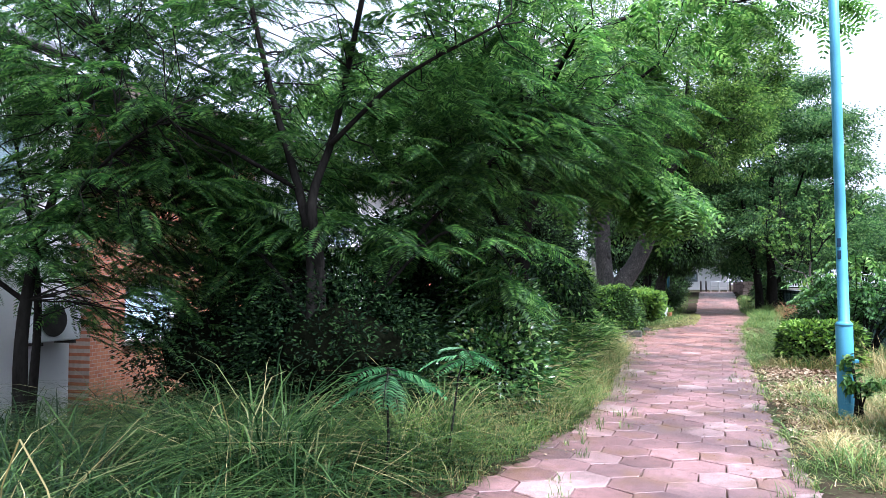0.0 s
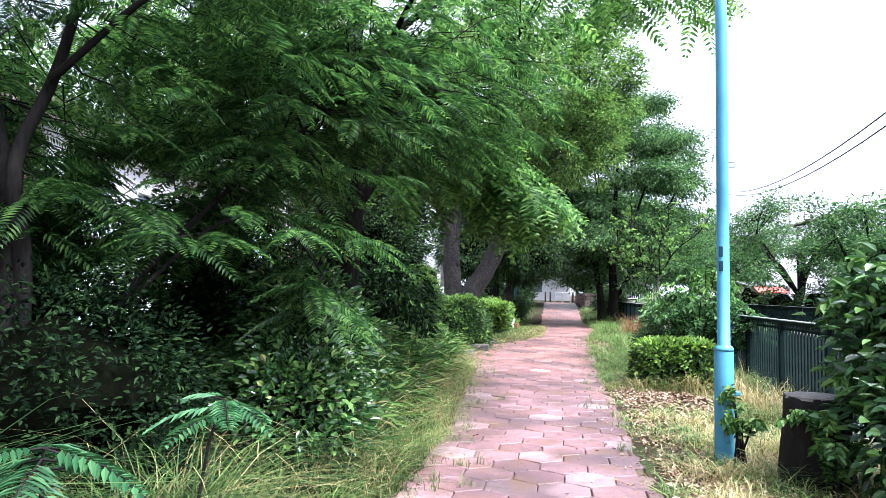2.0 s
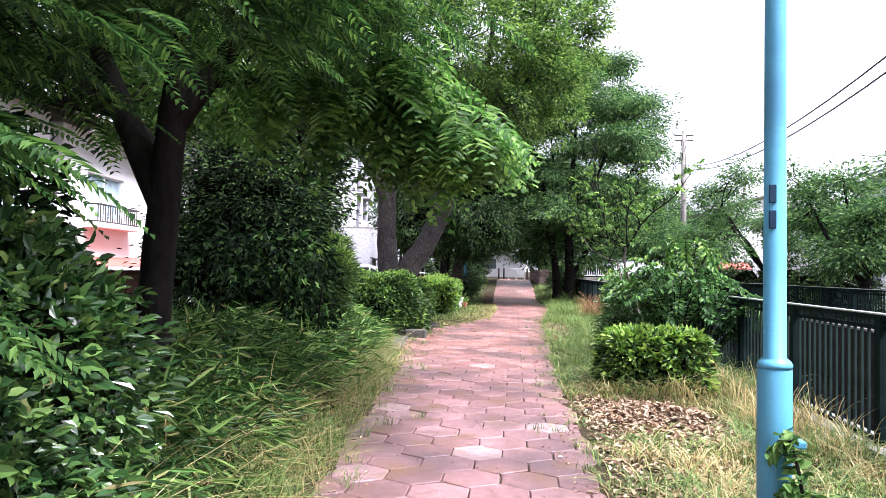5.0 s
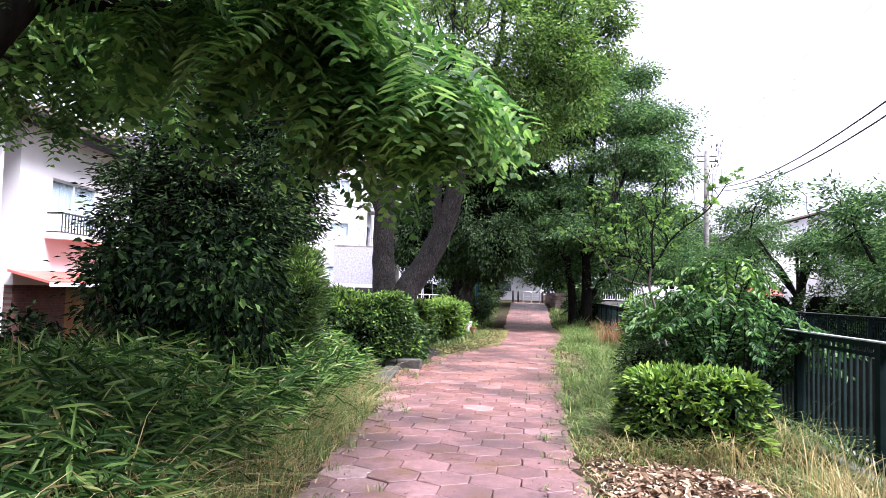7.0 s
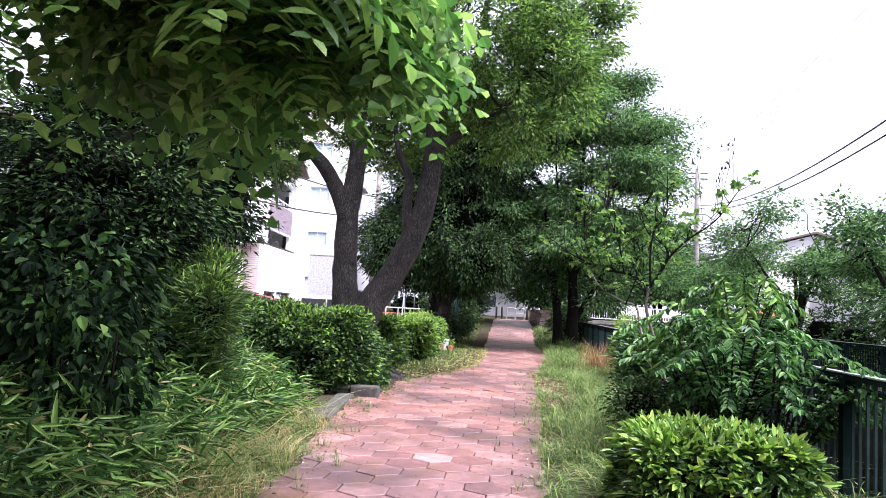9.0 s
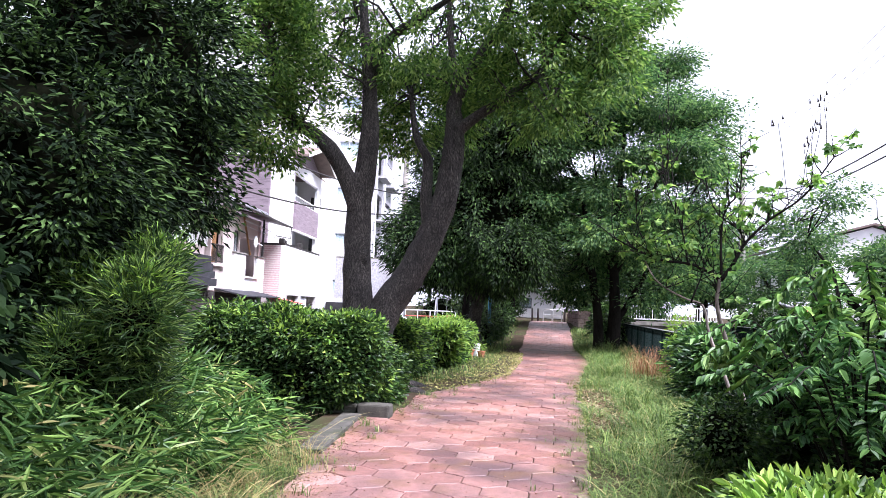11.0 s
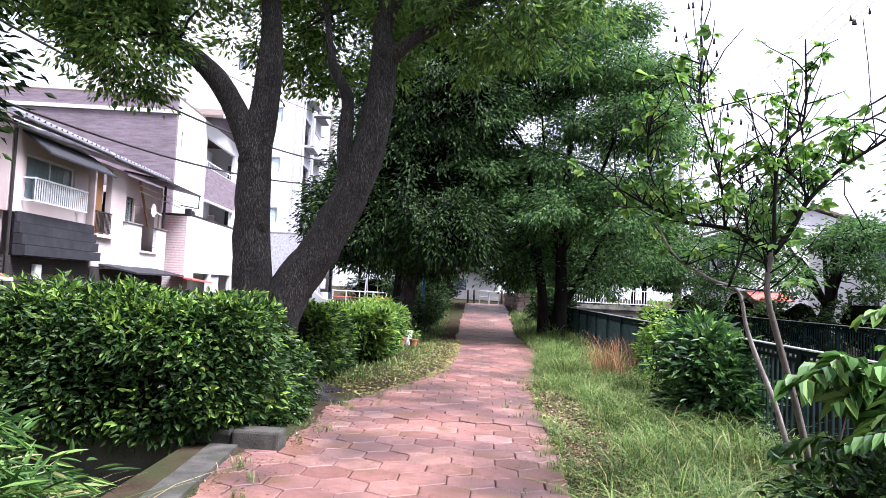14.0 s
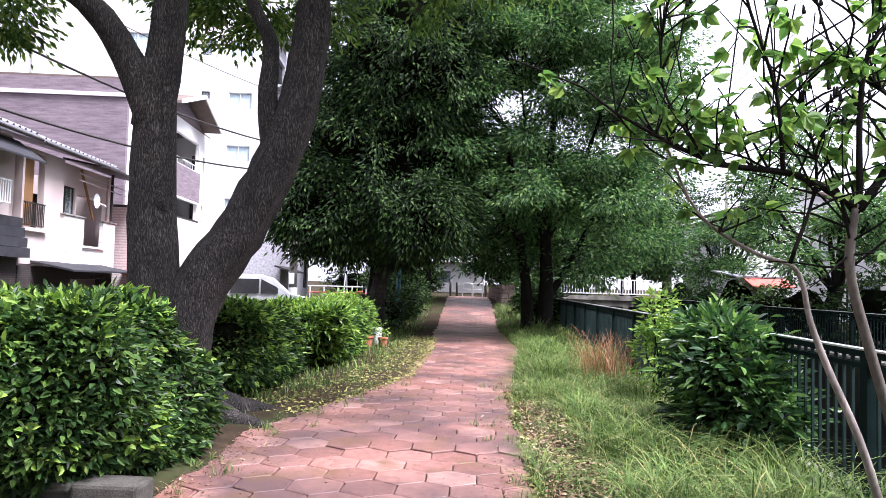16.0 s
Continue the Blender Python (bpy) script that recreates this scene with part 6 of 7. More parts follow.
M_TRUNKGREY = rough_mat("grey_young_bark", (0.05, 0.042, 0.036), (0.16, 0.14, 0.12), 9, 50, 0.9, 0.5, stretch=(1, 1, 0.4))


M_LOBED = leaf_mat("lobed_pale_leaf", (0.04, 0.11, 0.025), (0.1, 0.21, 0.045), (0.22, 0.35, 0.08), rough=0.45, through=0.5)


def sapling():
    """Young tree with two leaning pale stems and large lobed leaves on bare twigs."""
    g = np.random.RandomState(77)
    s = thing("sapling", "young tree with pale leaning stems and large lobed leaves", "tree", (2.72, 20.35, 0))
    stems = [([(0.0, 0, -0.1), (-0.24, -0.08, 0.76), (-0.44, -0.12, 1.4), (-0.55, -0.15, 1.8), (-0.52, -0.15, 2.14)], 0.03, 0.023, M_TRUNKGREY),
             ([(-0.1, 0.1, -0.1), (-0.33, 0.1, 0.74), (-0.5, 0.2, 1.25), (-0.57, 0.25, 1.5), (-0.63, 0.3, 1.8), (-0.88, 0.3, 1.9), (-1.24, 0.2, 2.12), (-1.5, 0.1, 2.6)], 0.026, 0.006, M_PALEBARK)]
    arms = [([(-0.5, -0.15, 2.12), (-0.82, -0.15, 2.29), (-1.2, -0.15, 2.34), (-1.45, -0.15, 2.43), (-1.8, -0.2, 2.6)], 0.024, 0.008),
            ([(-0.5, -0.15, 2.12), (-0.36, -0.15, 2.33), (-0.23, -0.15, 2.57), (0.02, -0.2, 2.85), (0.4, -0.3, 3.15), (0.7, -0.4, 3.6)], 0.027, 0.008),
            ([(-0.5, -0.15, 2.1), (-0.52, -0.2, 2.68), (-0.46, -0.2, 3.0), (-0.3, -0.2, 3.25), (-0.3, -0.2, 3.9)], 0.018, 0.006),
            ([(-0.23, -0.15, 2.55), (-0.28, -0.05, 2.75), (-0.55, 0.0, 3.0), (-0.7, 0.0, 3.5)], 0.012, 0.005),
            ([(-0.9, -0.15, 2.3), (-1.0, -0.3, 2.7), (-1.2, -0.4, 3.2), (-1.2, -0.4, 3.6)], 0.012, 0.005),
            ([(-1.3, -0.15, 2.36), (-1.5, 0.0, 2.8), (-1.5, 0.0, 3.3)], 0.010, 0.004),
            ([(-0.86, -0.15, 1.82), (-0.7, -0.1, 2.3), (-0.75, 0, 2.8)], 0.012, 0.005),
            ([(0.1, 0.1, 0.2), (0.15, -0.1, 0.9), (0.35, -0.2, 1.3)], 0.008, 0.004), ([(0.1, 0.1, 0.3), (0.3, -0.2, 0.7), (0.7, -0.4, 1.2)], 0.008, 0.004)]
    pool = []
    for pts, a, b, m in stems:
        pts = smooth_line(pts)
        limb(Shape(), pts, a, b, 10, 0.04, 3).put("stem", m, s, smooth=True)
        pool.append(pts[int(len(pts) * 0.75):])
    for k, (pts, a, b) in enumerate(arms):
        pts = smooth_line(pts)
        limb(Shape(), pts, a, b, 7, 0.04, 4).put("branch", M_DARKBARK if k < 7 else M_PALEBARK, s, smooth=True)
        if k < 7:
            pool.append(pts[len(pts) // 4:])
    pool = np.concatenate(pool)
    tw, lf = Shape(), Shape()
    for k in range(190):
        a = pool[g.randint(len(pool))]
        d = unit(g.randn(3) * arr((0.8, 0.8, 0.4)) + arr((0, 0, 0.9)))
        e = a + d * g.uniform(0.2, 0.7)
        tw.tube(bent(a, e, 4, 0.02, 0.1, k), [0.007, 0.006, 0.004, 0.003], 4, cap=False)
        if g.uniform() < 0.72:
            m = g.randint(3, 6)
            t = g.uniform(0.4, 1.0, m)[:, None]
            p = a * (1 - t) + e * t
            dd = unit(g.randn(m, 3) * arr((1, 1, 0.3)) + arr((0, 0, -0.35)))
            nn = unit(g.randn(m, 3) * 0.5 + arr((0, 0, 0.8)))
            size = g.uniform(0.06, 0.13, m)
            for turn in (-0.75, 0.0, 0.75):
                sd = unit(np.cross(dd, nn))
                lf.leaves(p + dd * 0.02, dd * math.cos(turn) + sd * math.sin(turn), nn, size * (1.0 if turn == 0 else 0.75), size * 0.55, 0.08, 0.2)
    tagged(tw.put("twig_mass", M_DARKBARK, s), kind="stuff")
    lf.put("foliage", M_LOBED, s)
    sd = Shape()
    for k in range(24):
        a = pool[g.randint(len(pool))]
        e = a + arr((g.uniform(-0.2, 0.2), g.uniform(-0.2, 0.2), g.uniform(0.5, 1.1)))
        sd.tube(bent(a, e, 4, 0.0, 0.06, k), [0.005, 0.004, 0.004, 0.003], 4, cap=False)
        for q in range(4):
            c = e + g.randn(3) * 0.05
            sd.tube([c, c + arr((0.0, 0.01, 0.05))], [0.012, 0.004], 5)
    tagged(sd.put("seed_head_mass", M_DARKBARK, s, "dark dry seed heads on bare twigs"), kind="stuff")


sapling()


def layered_sapling(label, at, height, spread, n, seed, leaf=None, size=0.16, wide=0.075, lean=(0, 0), bare=0.35):
    """A multi-stemmed shrub whose arching shoots carry large drooping leaves in two rows."""
    g = np.random.RandomState(seed)
    s = thing("shrub", label, "shrub", at)
    st, lf = Shape(), Shape()
    for k in range(n):
        a = g.uniform(0, 2 * np.pi)
        r = spread * g.uniform(0.3, 1.0)
        h = height * g.uniform(0.5, 1.0)
        e = arr((r * math.cos(a) + lean[0], r * math.sin(a) + lean[1], h))
        pts = smooth_line([(g.uniform(-0.08, 0.08), g.uniform(-0.08, 0.08), -0.04), (e[0] * 0.3, e[1] * 0.3, h * 0.65), (e[0] * 0.65, e[1] * 0.65, h), (e[0], e[1], h * 0.92)], 6)
        st.tube(pts, np.linspace(0.013, 0.004, len(pts)), 5, cap=False)
        up = pts[int(len(pts) * bare):]
        d = unit(np.gradient(up, axis=0))
        side = unit(np.cross(d, arr((0, 0, 1))))
        for sg in (-1, 1):
            for rep in range(2):
                dd = side * sg + d * 0.6 + arr((0, 0, -0.3)) + g.randn(len(up), 3) * 0.22
                lf.leaves(up + d * g.uniform(-0.05, 0.05, (len(up), 1)), dd, arr((0, 0, 1)) + g.randn(len(up), 3) * 0.3, size * g.uniform(0.6, 1.2, len(up)), wide * g.uniform(0.7, 1.1, len(up)), 0.12, 0.25)
    tagged(st.put("stem_clump", M_DARKBARK, s), kind="stuff")
    lf.put("foliage", leaf or M_BROADLEAF, s)
    return s


layered_sapling("bushy cherry sapling with long drooping leaves by the railing", (2.5, 16.9, 0), 1.7, 1.2, 80, 81, leaf=M_CHERRY, size=0.105, wide=0.048)
layered_sapling("arching young cherry shoots leaning over the railing", (2.7, 16.3, 0), 1.5, 0.9, 22, 82, leaf=M_CHERRY, size=0.115, wide=0.05, lean=(0.6, -0.3))
layered_sapling("dark leafy shrub growing over the stump", (2.55, 8.35, 0), 1.95, 0.6, 48, 83, size=0.15, wide=0.085, bare=0.5)
layered_sapling("long-leaved shoots reaching across the verge", (2.45, 8.1, 0), 1.7, 0.45, 7, 84, lean=(-0.3, -0.1), size=0.17, bare=0.6)
layered_sapling("ivy-like low shoots round the stump", (1.9, 8.05, 0), 0.75, 0.4, 9, 85, size=0.09, wide=0.06, bare=0.2)
layered_sapling("leafy weeds against the lamp post", (1.42, 8.95, 0), 0.75, 0.25, 6, 86, size=0.1, wide=0.05, bare=0.4)
leafy_bush("round_shrub", "dense broad-leaved green shrub against the railing", (2.85, 23.9, 0), [((0, 0, 0.85), (0.5, 0.6, 0.45), 110), ((0.1, -0.35, 0.5), (0.42, 0.5, 0.45), 80), ((0.0, 0.35, 1.15), (0.4, 0.45, 0.32), 60), ((-0.15, -0.1, 0.35), (0.35, 0.5, 0.35), 50)], M_SHRUBLEAF, 0.15, 0.058, 8, 91, spread=0.14, fresh=M_BROADLEAF)
leafy_bush("round_shrub", "yellow-green shrub beside the railing", (2.85, 26.6, 0), [((0, 0, 0.7), (0.35, 0.55, 0.6), 50), ((0.0, 0.1, 1.3), (0.22, 0.35, 0.4), 26)], M_NEWLEAF, 0.1, 0.042, 7, 92, core=False)
leafy_bush("round_shrub", "low dark bush with small leaves", (1.75, 17.9, 0), [((0, 0, 0.62), (0.38, 0.4, 0.32), 110), ((0.1, 0.15, 0.4), (0.35, 0.35, 0.3), 50)], M_HEDGE, 0.06, 0.03, 8, 93)
leafy_bush("round_shrub", "leafy bush at the foot of the railing", (2.6, 18.6, 0), [((0, 0, 0.5), (0.5, 0.6, 0.45), 130)], M_SHRUBLEAF, 0.12, 0.05, 7, 94)
layered_sapling("large-leaved shoots hanging over the verge", (2.5, 18.5, 0), 1.5, 0.75, 24, 87, leaf=M_BROADLEAF, size=0.17, wide=0.08, lean=(-0.2, -0.2), bare=0.5)
layered_sapling("tall leafy cherry shoots by the railing", (2.8, 17.7, 0), 2.15, 1.0, 40, 88, leaf=M_BROADLEAF, size=0.14, wide=0.06, bare=0.3)
leafy_bush("stump_shrub", "dense dark shrub with broad leaves behind the stump", (2.62, 8.05, 0), [((0, 0, 1.25), (0.62, 0.65, 0.75), 200), ((-0.2, -0.35, 0.6), (0.5, 0.5, 0.55), 90)], M_SHRUBLEAF, 0.13, 0.065, 6, 105, spread=0.16, hang=0.3)
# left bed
# Leaf colours carry the shade here: near-black mass, then a few brighter leaves.
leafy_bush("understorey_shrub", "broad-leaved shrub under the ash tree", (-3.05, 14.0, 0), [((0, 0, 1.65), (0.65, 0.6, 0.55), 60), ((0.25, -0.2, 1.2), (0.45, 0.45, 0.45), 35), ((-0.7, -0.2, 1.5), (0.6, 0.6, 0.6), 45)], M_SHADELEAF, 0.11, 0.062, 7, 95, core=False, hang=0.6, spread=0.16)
leafy_bush("understorey_shrub", "hanging broad green leaves over the bamboo grass", (-2.8, 13.8, 0), [((0, 0, 1.3), (0.45, 0.4, 0.4), 9), ((-0.3, 0.1, 1.75), (0.4, 0.4, 0.3), 5)], M_BROADLEAF, 0.12, 0.068, 5, 106, core=False, hang=0.8, spread=0.14)
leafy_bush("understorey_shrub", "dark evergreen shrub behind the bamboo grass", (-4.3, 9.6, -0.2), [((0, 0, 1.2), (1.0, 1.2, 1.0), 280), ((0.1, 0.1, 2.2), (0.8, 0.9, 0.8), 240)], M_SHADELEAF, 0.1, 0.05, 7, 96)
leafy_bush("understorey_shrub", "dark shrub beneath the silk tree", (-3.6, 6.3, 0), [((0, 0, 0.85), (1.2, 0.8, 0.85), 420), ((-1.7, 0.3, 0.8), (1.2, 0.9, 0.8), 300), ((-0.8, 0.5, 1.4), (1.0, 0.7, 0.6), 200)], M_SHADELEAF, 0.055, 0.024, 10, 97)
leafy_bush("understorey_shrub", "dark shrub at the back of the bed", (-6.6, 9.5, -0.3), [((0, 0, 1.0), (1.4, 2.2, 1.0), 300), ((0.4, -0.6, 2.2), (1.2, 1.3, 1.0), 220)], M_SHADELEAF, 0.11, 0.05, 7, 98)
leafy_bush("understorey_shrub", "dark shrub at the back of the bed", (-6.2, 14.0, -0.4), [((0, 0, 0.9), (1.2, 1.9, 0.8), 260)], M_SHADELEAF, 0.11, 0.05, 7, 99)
leafy_bush("nandina_shrub", "nandina with pale red flower sprays over the hedge", (-4.7, 21.55, 0), [((0, 0, 1.15), (0.8, 0.7, 0.45), 130), ((1.0, -0.15, 1.05), (0.7, 0.6, 0.35), 70)], M_HEDGE, 0.11, 0.036, 8, 100, core=False, fresh=M_NEWLEAF)
leafy_bush("understorey_shrub", "yellowish shrub beside the hedge row", (-3.4, 35.2, 0), [((0, 0, 0.7), (0.9, 1.3, 0.7), 150)], M_NEWLEAF, 0.13, 0.05, 7, 101)
leafy_bush("understorey_shrub", "green shrub beneath the evergreen tree", (-3.0, 41.5, 0), [((0, 0, 0.7), (0.9, 2.2, 0.75), 200)], M_HEDGE, 0.14, 0.06, 7, 102)
leafy_bush("understorey_shrub", "dark rounded shrub near the path end", (-2.9, 47.0, 0.15), [((0, 0, 1.0), (1.0, 1.6, 1.1), 200)], M_DARKLEAF, 0.16, 0.07, 7, 103)
leafy_bush("understorey_shrub", "green shrub by the zelkova", (2.9, 43.5, 0), [((0, 0, 0.8), (0.8, 2.0, 0.9), 160)], M_DARKLEAF, 0.14, 0.06, 7, 104)

frond_cluster = thing("fern_shoots", "bright feathery silk tree shoots by the grass", "shrub", (-2.2, 4.5, 0))
gf = np.random.RandomState(15)
fr, fs = Shape(), Shape()
fs.tube(bent((0, 0, -0.05), (0.05, -0.05, 0.98), 5, 0, 0.05, 1), np.linspace(0.012, 0.006, 5), 6)
fs.tube(bent((0.1, 0.8, -0.05), (0.27, 0.95, 1.02), 5, 0, 0.05, 2), np.linspace(0.012, 0.006, 5), 6)
bs, al = [], []
for cx, cy, cz, n in ((0.07, -0.08, 0.98, 9), (0.27, 0.95, 1.02, 7)):
    for k in range(n):
        a = 2 * np.pi * k / n + gf.uniform(-0.3, 0.3)
        bs.append((cx, cy, cz - 0.04 * (k % 3)))
        al.append((math.cos(a), math.sin(a), gf.uniform(-0.1, 0.35)))
fronds(fr, fs, gf, np.array(bs), np.array(al), np.tile(arr((0, 0, 1)), (len(bs), 1)), np.full(len(bs), 0.38) * gf.uniform(0.8, 1.15, len(bs)), 13, 0.13, 0.028, 0.45)
fr.put("foliage", M_FERN, frond_cluster)
tagged(fs.put("stem", M_DARKBARK, frond_cluster), kind="stuff")

# trees on the far bank and beyond
far = [((11.2, 38.5), 6.3, 3.0, 111), ((11.0, 29.0), 5.0, 2.4, 112), ((13.4, 34.0), 5.4, 2.3, 115), ((11.4, 49.0), 6.0, 2.8, 113)]
for (x, y), h, r, sd in far:
    g = np.random.RandomState(sd)
    blobs = [((g.uniform(-0.7, 0.7) * r, g.uniform(-0.7, 0.7) * r, h * g.uniform(0.36, 0.97)), (r * g.uniform(0.25, 0.5), r * g.uniform(0.25, 0.5), g.uniform(0.35, 0.7)), 16) for k in range(15)]
    lm = [([(0, 0, h * 0.25), (b[0][0] * 0.5, b[0][1] * 0.5, h * 0.5), b[0]], 0.1, 0.03) for b in blobs[:6]]
    build_tree("cherry_tree", "dark-trunked cherry tree on the far canal bank", (x, y, 0.12), [([(0, 0, -0.1), (-0.2, 0, h * 0.15), (0.1, 0, h * 0.3), (0.2, 0, h * 0.6)], 0.3, 0.1)], lm, blobs,
               M_DARKBARK, M_ZELKOVA, 44, 0.44, 0.45, 0.17, 0.075, 0.3, sd, 80, shell=0.1)
wood = [((5.5, 64), 8, 3.2, 132), ((14, 84), 11, 5, 135), ((20, 92), 12, 5, 136), ((25, 72), 8, 4, 137), ((7.5, 74), 10, 4.5, 133), ((-5.2, 58), 9, 3.2, 134), ((-2.6, 56), 9, 3.6, 121), ((-4.6, 49), 8, 3.0, 122), ((2.8, 53), 10, 3.6, 123), ((-7, 72), 12, 5, 124), ((3.5, 80), 12, 6, 125), ((-1.2, 92), 13, 7, 126), ((11.5, 68), 8, 3.5, 127), ((-14, 90), 12, 6, 128), ((12, 96), 10, 6, 129)]
for (x, y), h, r, sd in wood:
    g = np.random.RandomState(sd)
    blobs = [((g.uniform(-0.6, 0.6) * r, g.uniform(-0.6, 0.6) * r, h * g.uniform(0.38, 0.92)), (r * 0.55, r * 0.55, h * 0.13), 50) for k in range(12)]
    build_tree("background_tree", "dark leafy tree with a dense crown, far off", (x, y, ground_z(x, y) if x < 3.5 or x > 9.2 else ramp(y)), [([(0, 0, -0.1 if x < 3.5 or x > 9.2 else -3.6), (0.1, 0, h * 0.3), (0, 0, h * 0.75)], 0.26, 0.08)], [], blobs,
               M_DARKBARK, M_ZELKOVA if sd % 2 else M_DARKLEAF, 30, 0.55, 0.5, 0.28, 0.13, 0.3, sd, 20, shell=0.1)


for k in range(12):
    gb2 = np.random.RandomState(200 + k)
    y = 20 + k * 3.2 + gb2.uniform(-0.8, 0.8)
    hh = gb2.uniform(1.0, 2.3)
    leafy_bush("bank_shrub", "leafy shrub behind the far canal railing", (10.7 + gb2.uniform(-0.2, 0.8), y, 0.1), [((0, 0, hh * 0.6), (1.0, 1.5, hh * 0.7), 70)], M_HEDGE if k % 3 else M_DARKLEAF, 0.16, 0.08, 7, 300 + k, group="far bank shrubs")

for k, (x, y, w, hh) in enumerate(((-5.5, 64, 2.2, 2.0), (-3.2, 52, 0.9, 1.6), (3.6, 62.5, 1.6, 2.2), (5.4, 66, 2.0, 2.6), (-10, 76, 3.0, 2.6), (4.6, 70, 2.0, 2.8), (2.9, 47.5, 0.9, 1.6), (-6.0, 78, 2.5, 2.4), (-4.2, 81, 1.6, 2.4), (3.2, 80, 1.8, 2.6), (8.5, 80, 3.0, 3.0))):
    leafy_bush("tall_shrub", "tall dark shrub near the path end", (x, y, max(0.0, ground_z(x, y))), [((0, 0, hh * 0.55), (w, w, hh * 0.6), 120)], M_DARKLEAF if k % 2 else M_HEDGE, 0.24, 0.11, 7, 320 + k, group="path end shrubs", spread=0.22)

# far end of the path: gate posts, barriers, stone wall, sign board, play frame
M_STONE = rough_mat("pinkish_rubble_stone", (0.1, 0.075, 0.065), (0.32, 0.25, 0.22), 7, 60, 0.95, 0.6, obj_vary=0.3)


def path_end():
    for x in (-1.35, -0.95, 0.85, 1.3):
        b = thing("bollard", "dark metal bollard at the path end", "bollard", (x, 60.5, ramp(60.5)), "path end bollards")
        Shape().tube([(0, 0, -0.05), (0, 0, 0.85), (0, 0, 0.9)], [0.07, 0.07, 0.03], 12).put("post", M_DARKMETAL, b, smooth=True)
    for x in (-0.3, 0.35):
        b = thing("barrier", "pale steel hoop barrier across the path", "barrier", (x, 60.8, ramp(60.8)), "path end barriers")
        Shape().tube(smooth_line([(-0.3, 0, -0.05), (-0.3, 0, 0.7), (-0.22, 0, 0.82), (0.22, 0, 0.82), (0.3, 0, 0.7), (0.3, 0, -0.05)], 4), 0.035, 8).put("hoop", M_ALU, b, smooth=True)
        Shape().tube([(-0.3, 0, 0.45), (0.3, 0, 0.45)], 0.025, 8).put("crossbar", M_ALU, b)
    w = thing("stone_wall", "low rough stone gate wall at the path end", "wall", (1.6, 55.6, 0.3), turn=4.0)
    g = np.random.RandomState(4)
    Shape().box((-0.3, -3.6, -0.4), (0.3, 3.6, 1.42)).put("core", M_JOINT, w)
    me = [Shape().box((-0.17 + 0.02 * k, -0.03, -0.11), (0.165, 0.03, 0.1 + 0.008 * k)).mesh("stone") for k in range(3)]
    for m in me:
        m.materials.append(M_STONE)
    for z in range(7):
        for k in range(2):
            ob = new("stone", me[(z + k) % 3])
            ob.parent = w
            ob.matrix_basis = pose(-0.16 + 0.33 * k + g.uniform(-0.02, 0.02), -3.61 + g.uniform(-0.015, 0.015), -0.09 + z * 0.235, 0, g.uniform(-5, 5), 0)
        for k in range(21):
            ob = new("stone", me[(z + k) % 3])
            ob.parent = w
            ob.matrix_basis = pose(-0.31 + g.uniform(-0.015, 0.015), -3.45 + 0.34 * k + 0.17 * (z % 2), -0.09 + z * 0.235, 0, g.uniform(-5, 5), 90) @ Matrix.Diagonal((1, 1, g.uniform(0.8, 1.0), 1))
    p = thing("lamp_post", "distant light blue lamp post beside the hedge", "lamp post", (-2.75, 43.4, 0))
    Shape().tube([(0, 0, z) for z in (-0.1, 0.5, 1.07)], 0.12, 16).put("lower_sleeve", M_BLUE, p, smooth=True)
    Shape().tube([(0, 0, z) for z in (1.07, 3.0, 5.5)], [0.075, 0.07, 0.06], 16).put("upper_pole", M_BLUE, p, smooth=True)
    s = thing("sign_board", "white slatted notice board on posts", "sign", (-3.9, 61.5, ground_z(-3.9, 61.5)))
    for k in range(5):
        part("slat", bevel_box((-0.75, -0.03, 0.8 + k * 0.36), (0.75, 0.03, 1.05 + k * 0.36), 0.01), M_WHITEMETAL, s)
    for x in (-0.82, 0.82):
        Shape().tube([(x, 0, -0.05), (x, 0, 2.8)], 0.05, 8).put("post", M_WHITEMETAL, s)
    f = thing("play_fence", "low pink and white playground rail", "fence", (-8.5, 66, ground_z(-8.5, 66)))
    for z in (0.5, 0.95):
        Shape().tube([(-4, 0, z), (4, 0, z)], 0.04, 8).put("rail", M_WHITEMETAL if z > 0.6 else M_RED, f)
    for x in np.arange(-4, 4.1, 1.0):
        Shape().tube([(x, 0, -0.05), (x, 0, 1.0)], 0.04, 8).put("post", M_WHITEMETAL, f)
    sw = thing("swing_frame", "playground swing frame with red seat", "swing", (-8.2, 70, ground_z(-8.2, 70)))
    for x in (-1.5, 1.5):
        for y in (-0.8, 0.8):
            Shape().tube([(x, y, -0.05), (x, 0, 2.4)], 0.05, 8).put("leg", M_LAVENDER, sw)
    Shape().tube([(-1.5, 0, 2.4), (1.5, 0, 2.4)], 0.05, 8).put("top_bar", M_LAVENDER, sw)
    for x in (-0.6, -0.2):
        Shape().tube([(x, 0, 2.4), (x, 0, 0.5)], 0.015, 6).put("chain", M_ALU, sw)
    part("swing_seat", bevel_box((-0.65, -0.12, 0.45), (-0.15, 0.12, 0.52), 0.02), M_RED, sw)
    wb = thing("white_building", "low white building beyond the path end", "building", (-0.6, 84, ramp(84)))
    wall(wb, -4, 1.6, -0.1, 2.7, M_WHITE, [(-3.2, -1.6, 0.9, 2.0)])
    for q in ((-3.2, -1.6, 0.9, 2.0),):
        window(wb, *q, frame_mat=M_DARKMETAL)
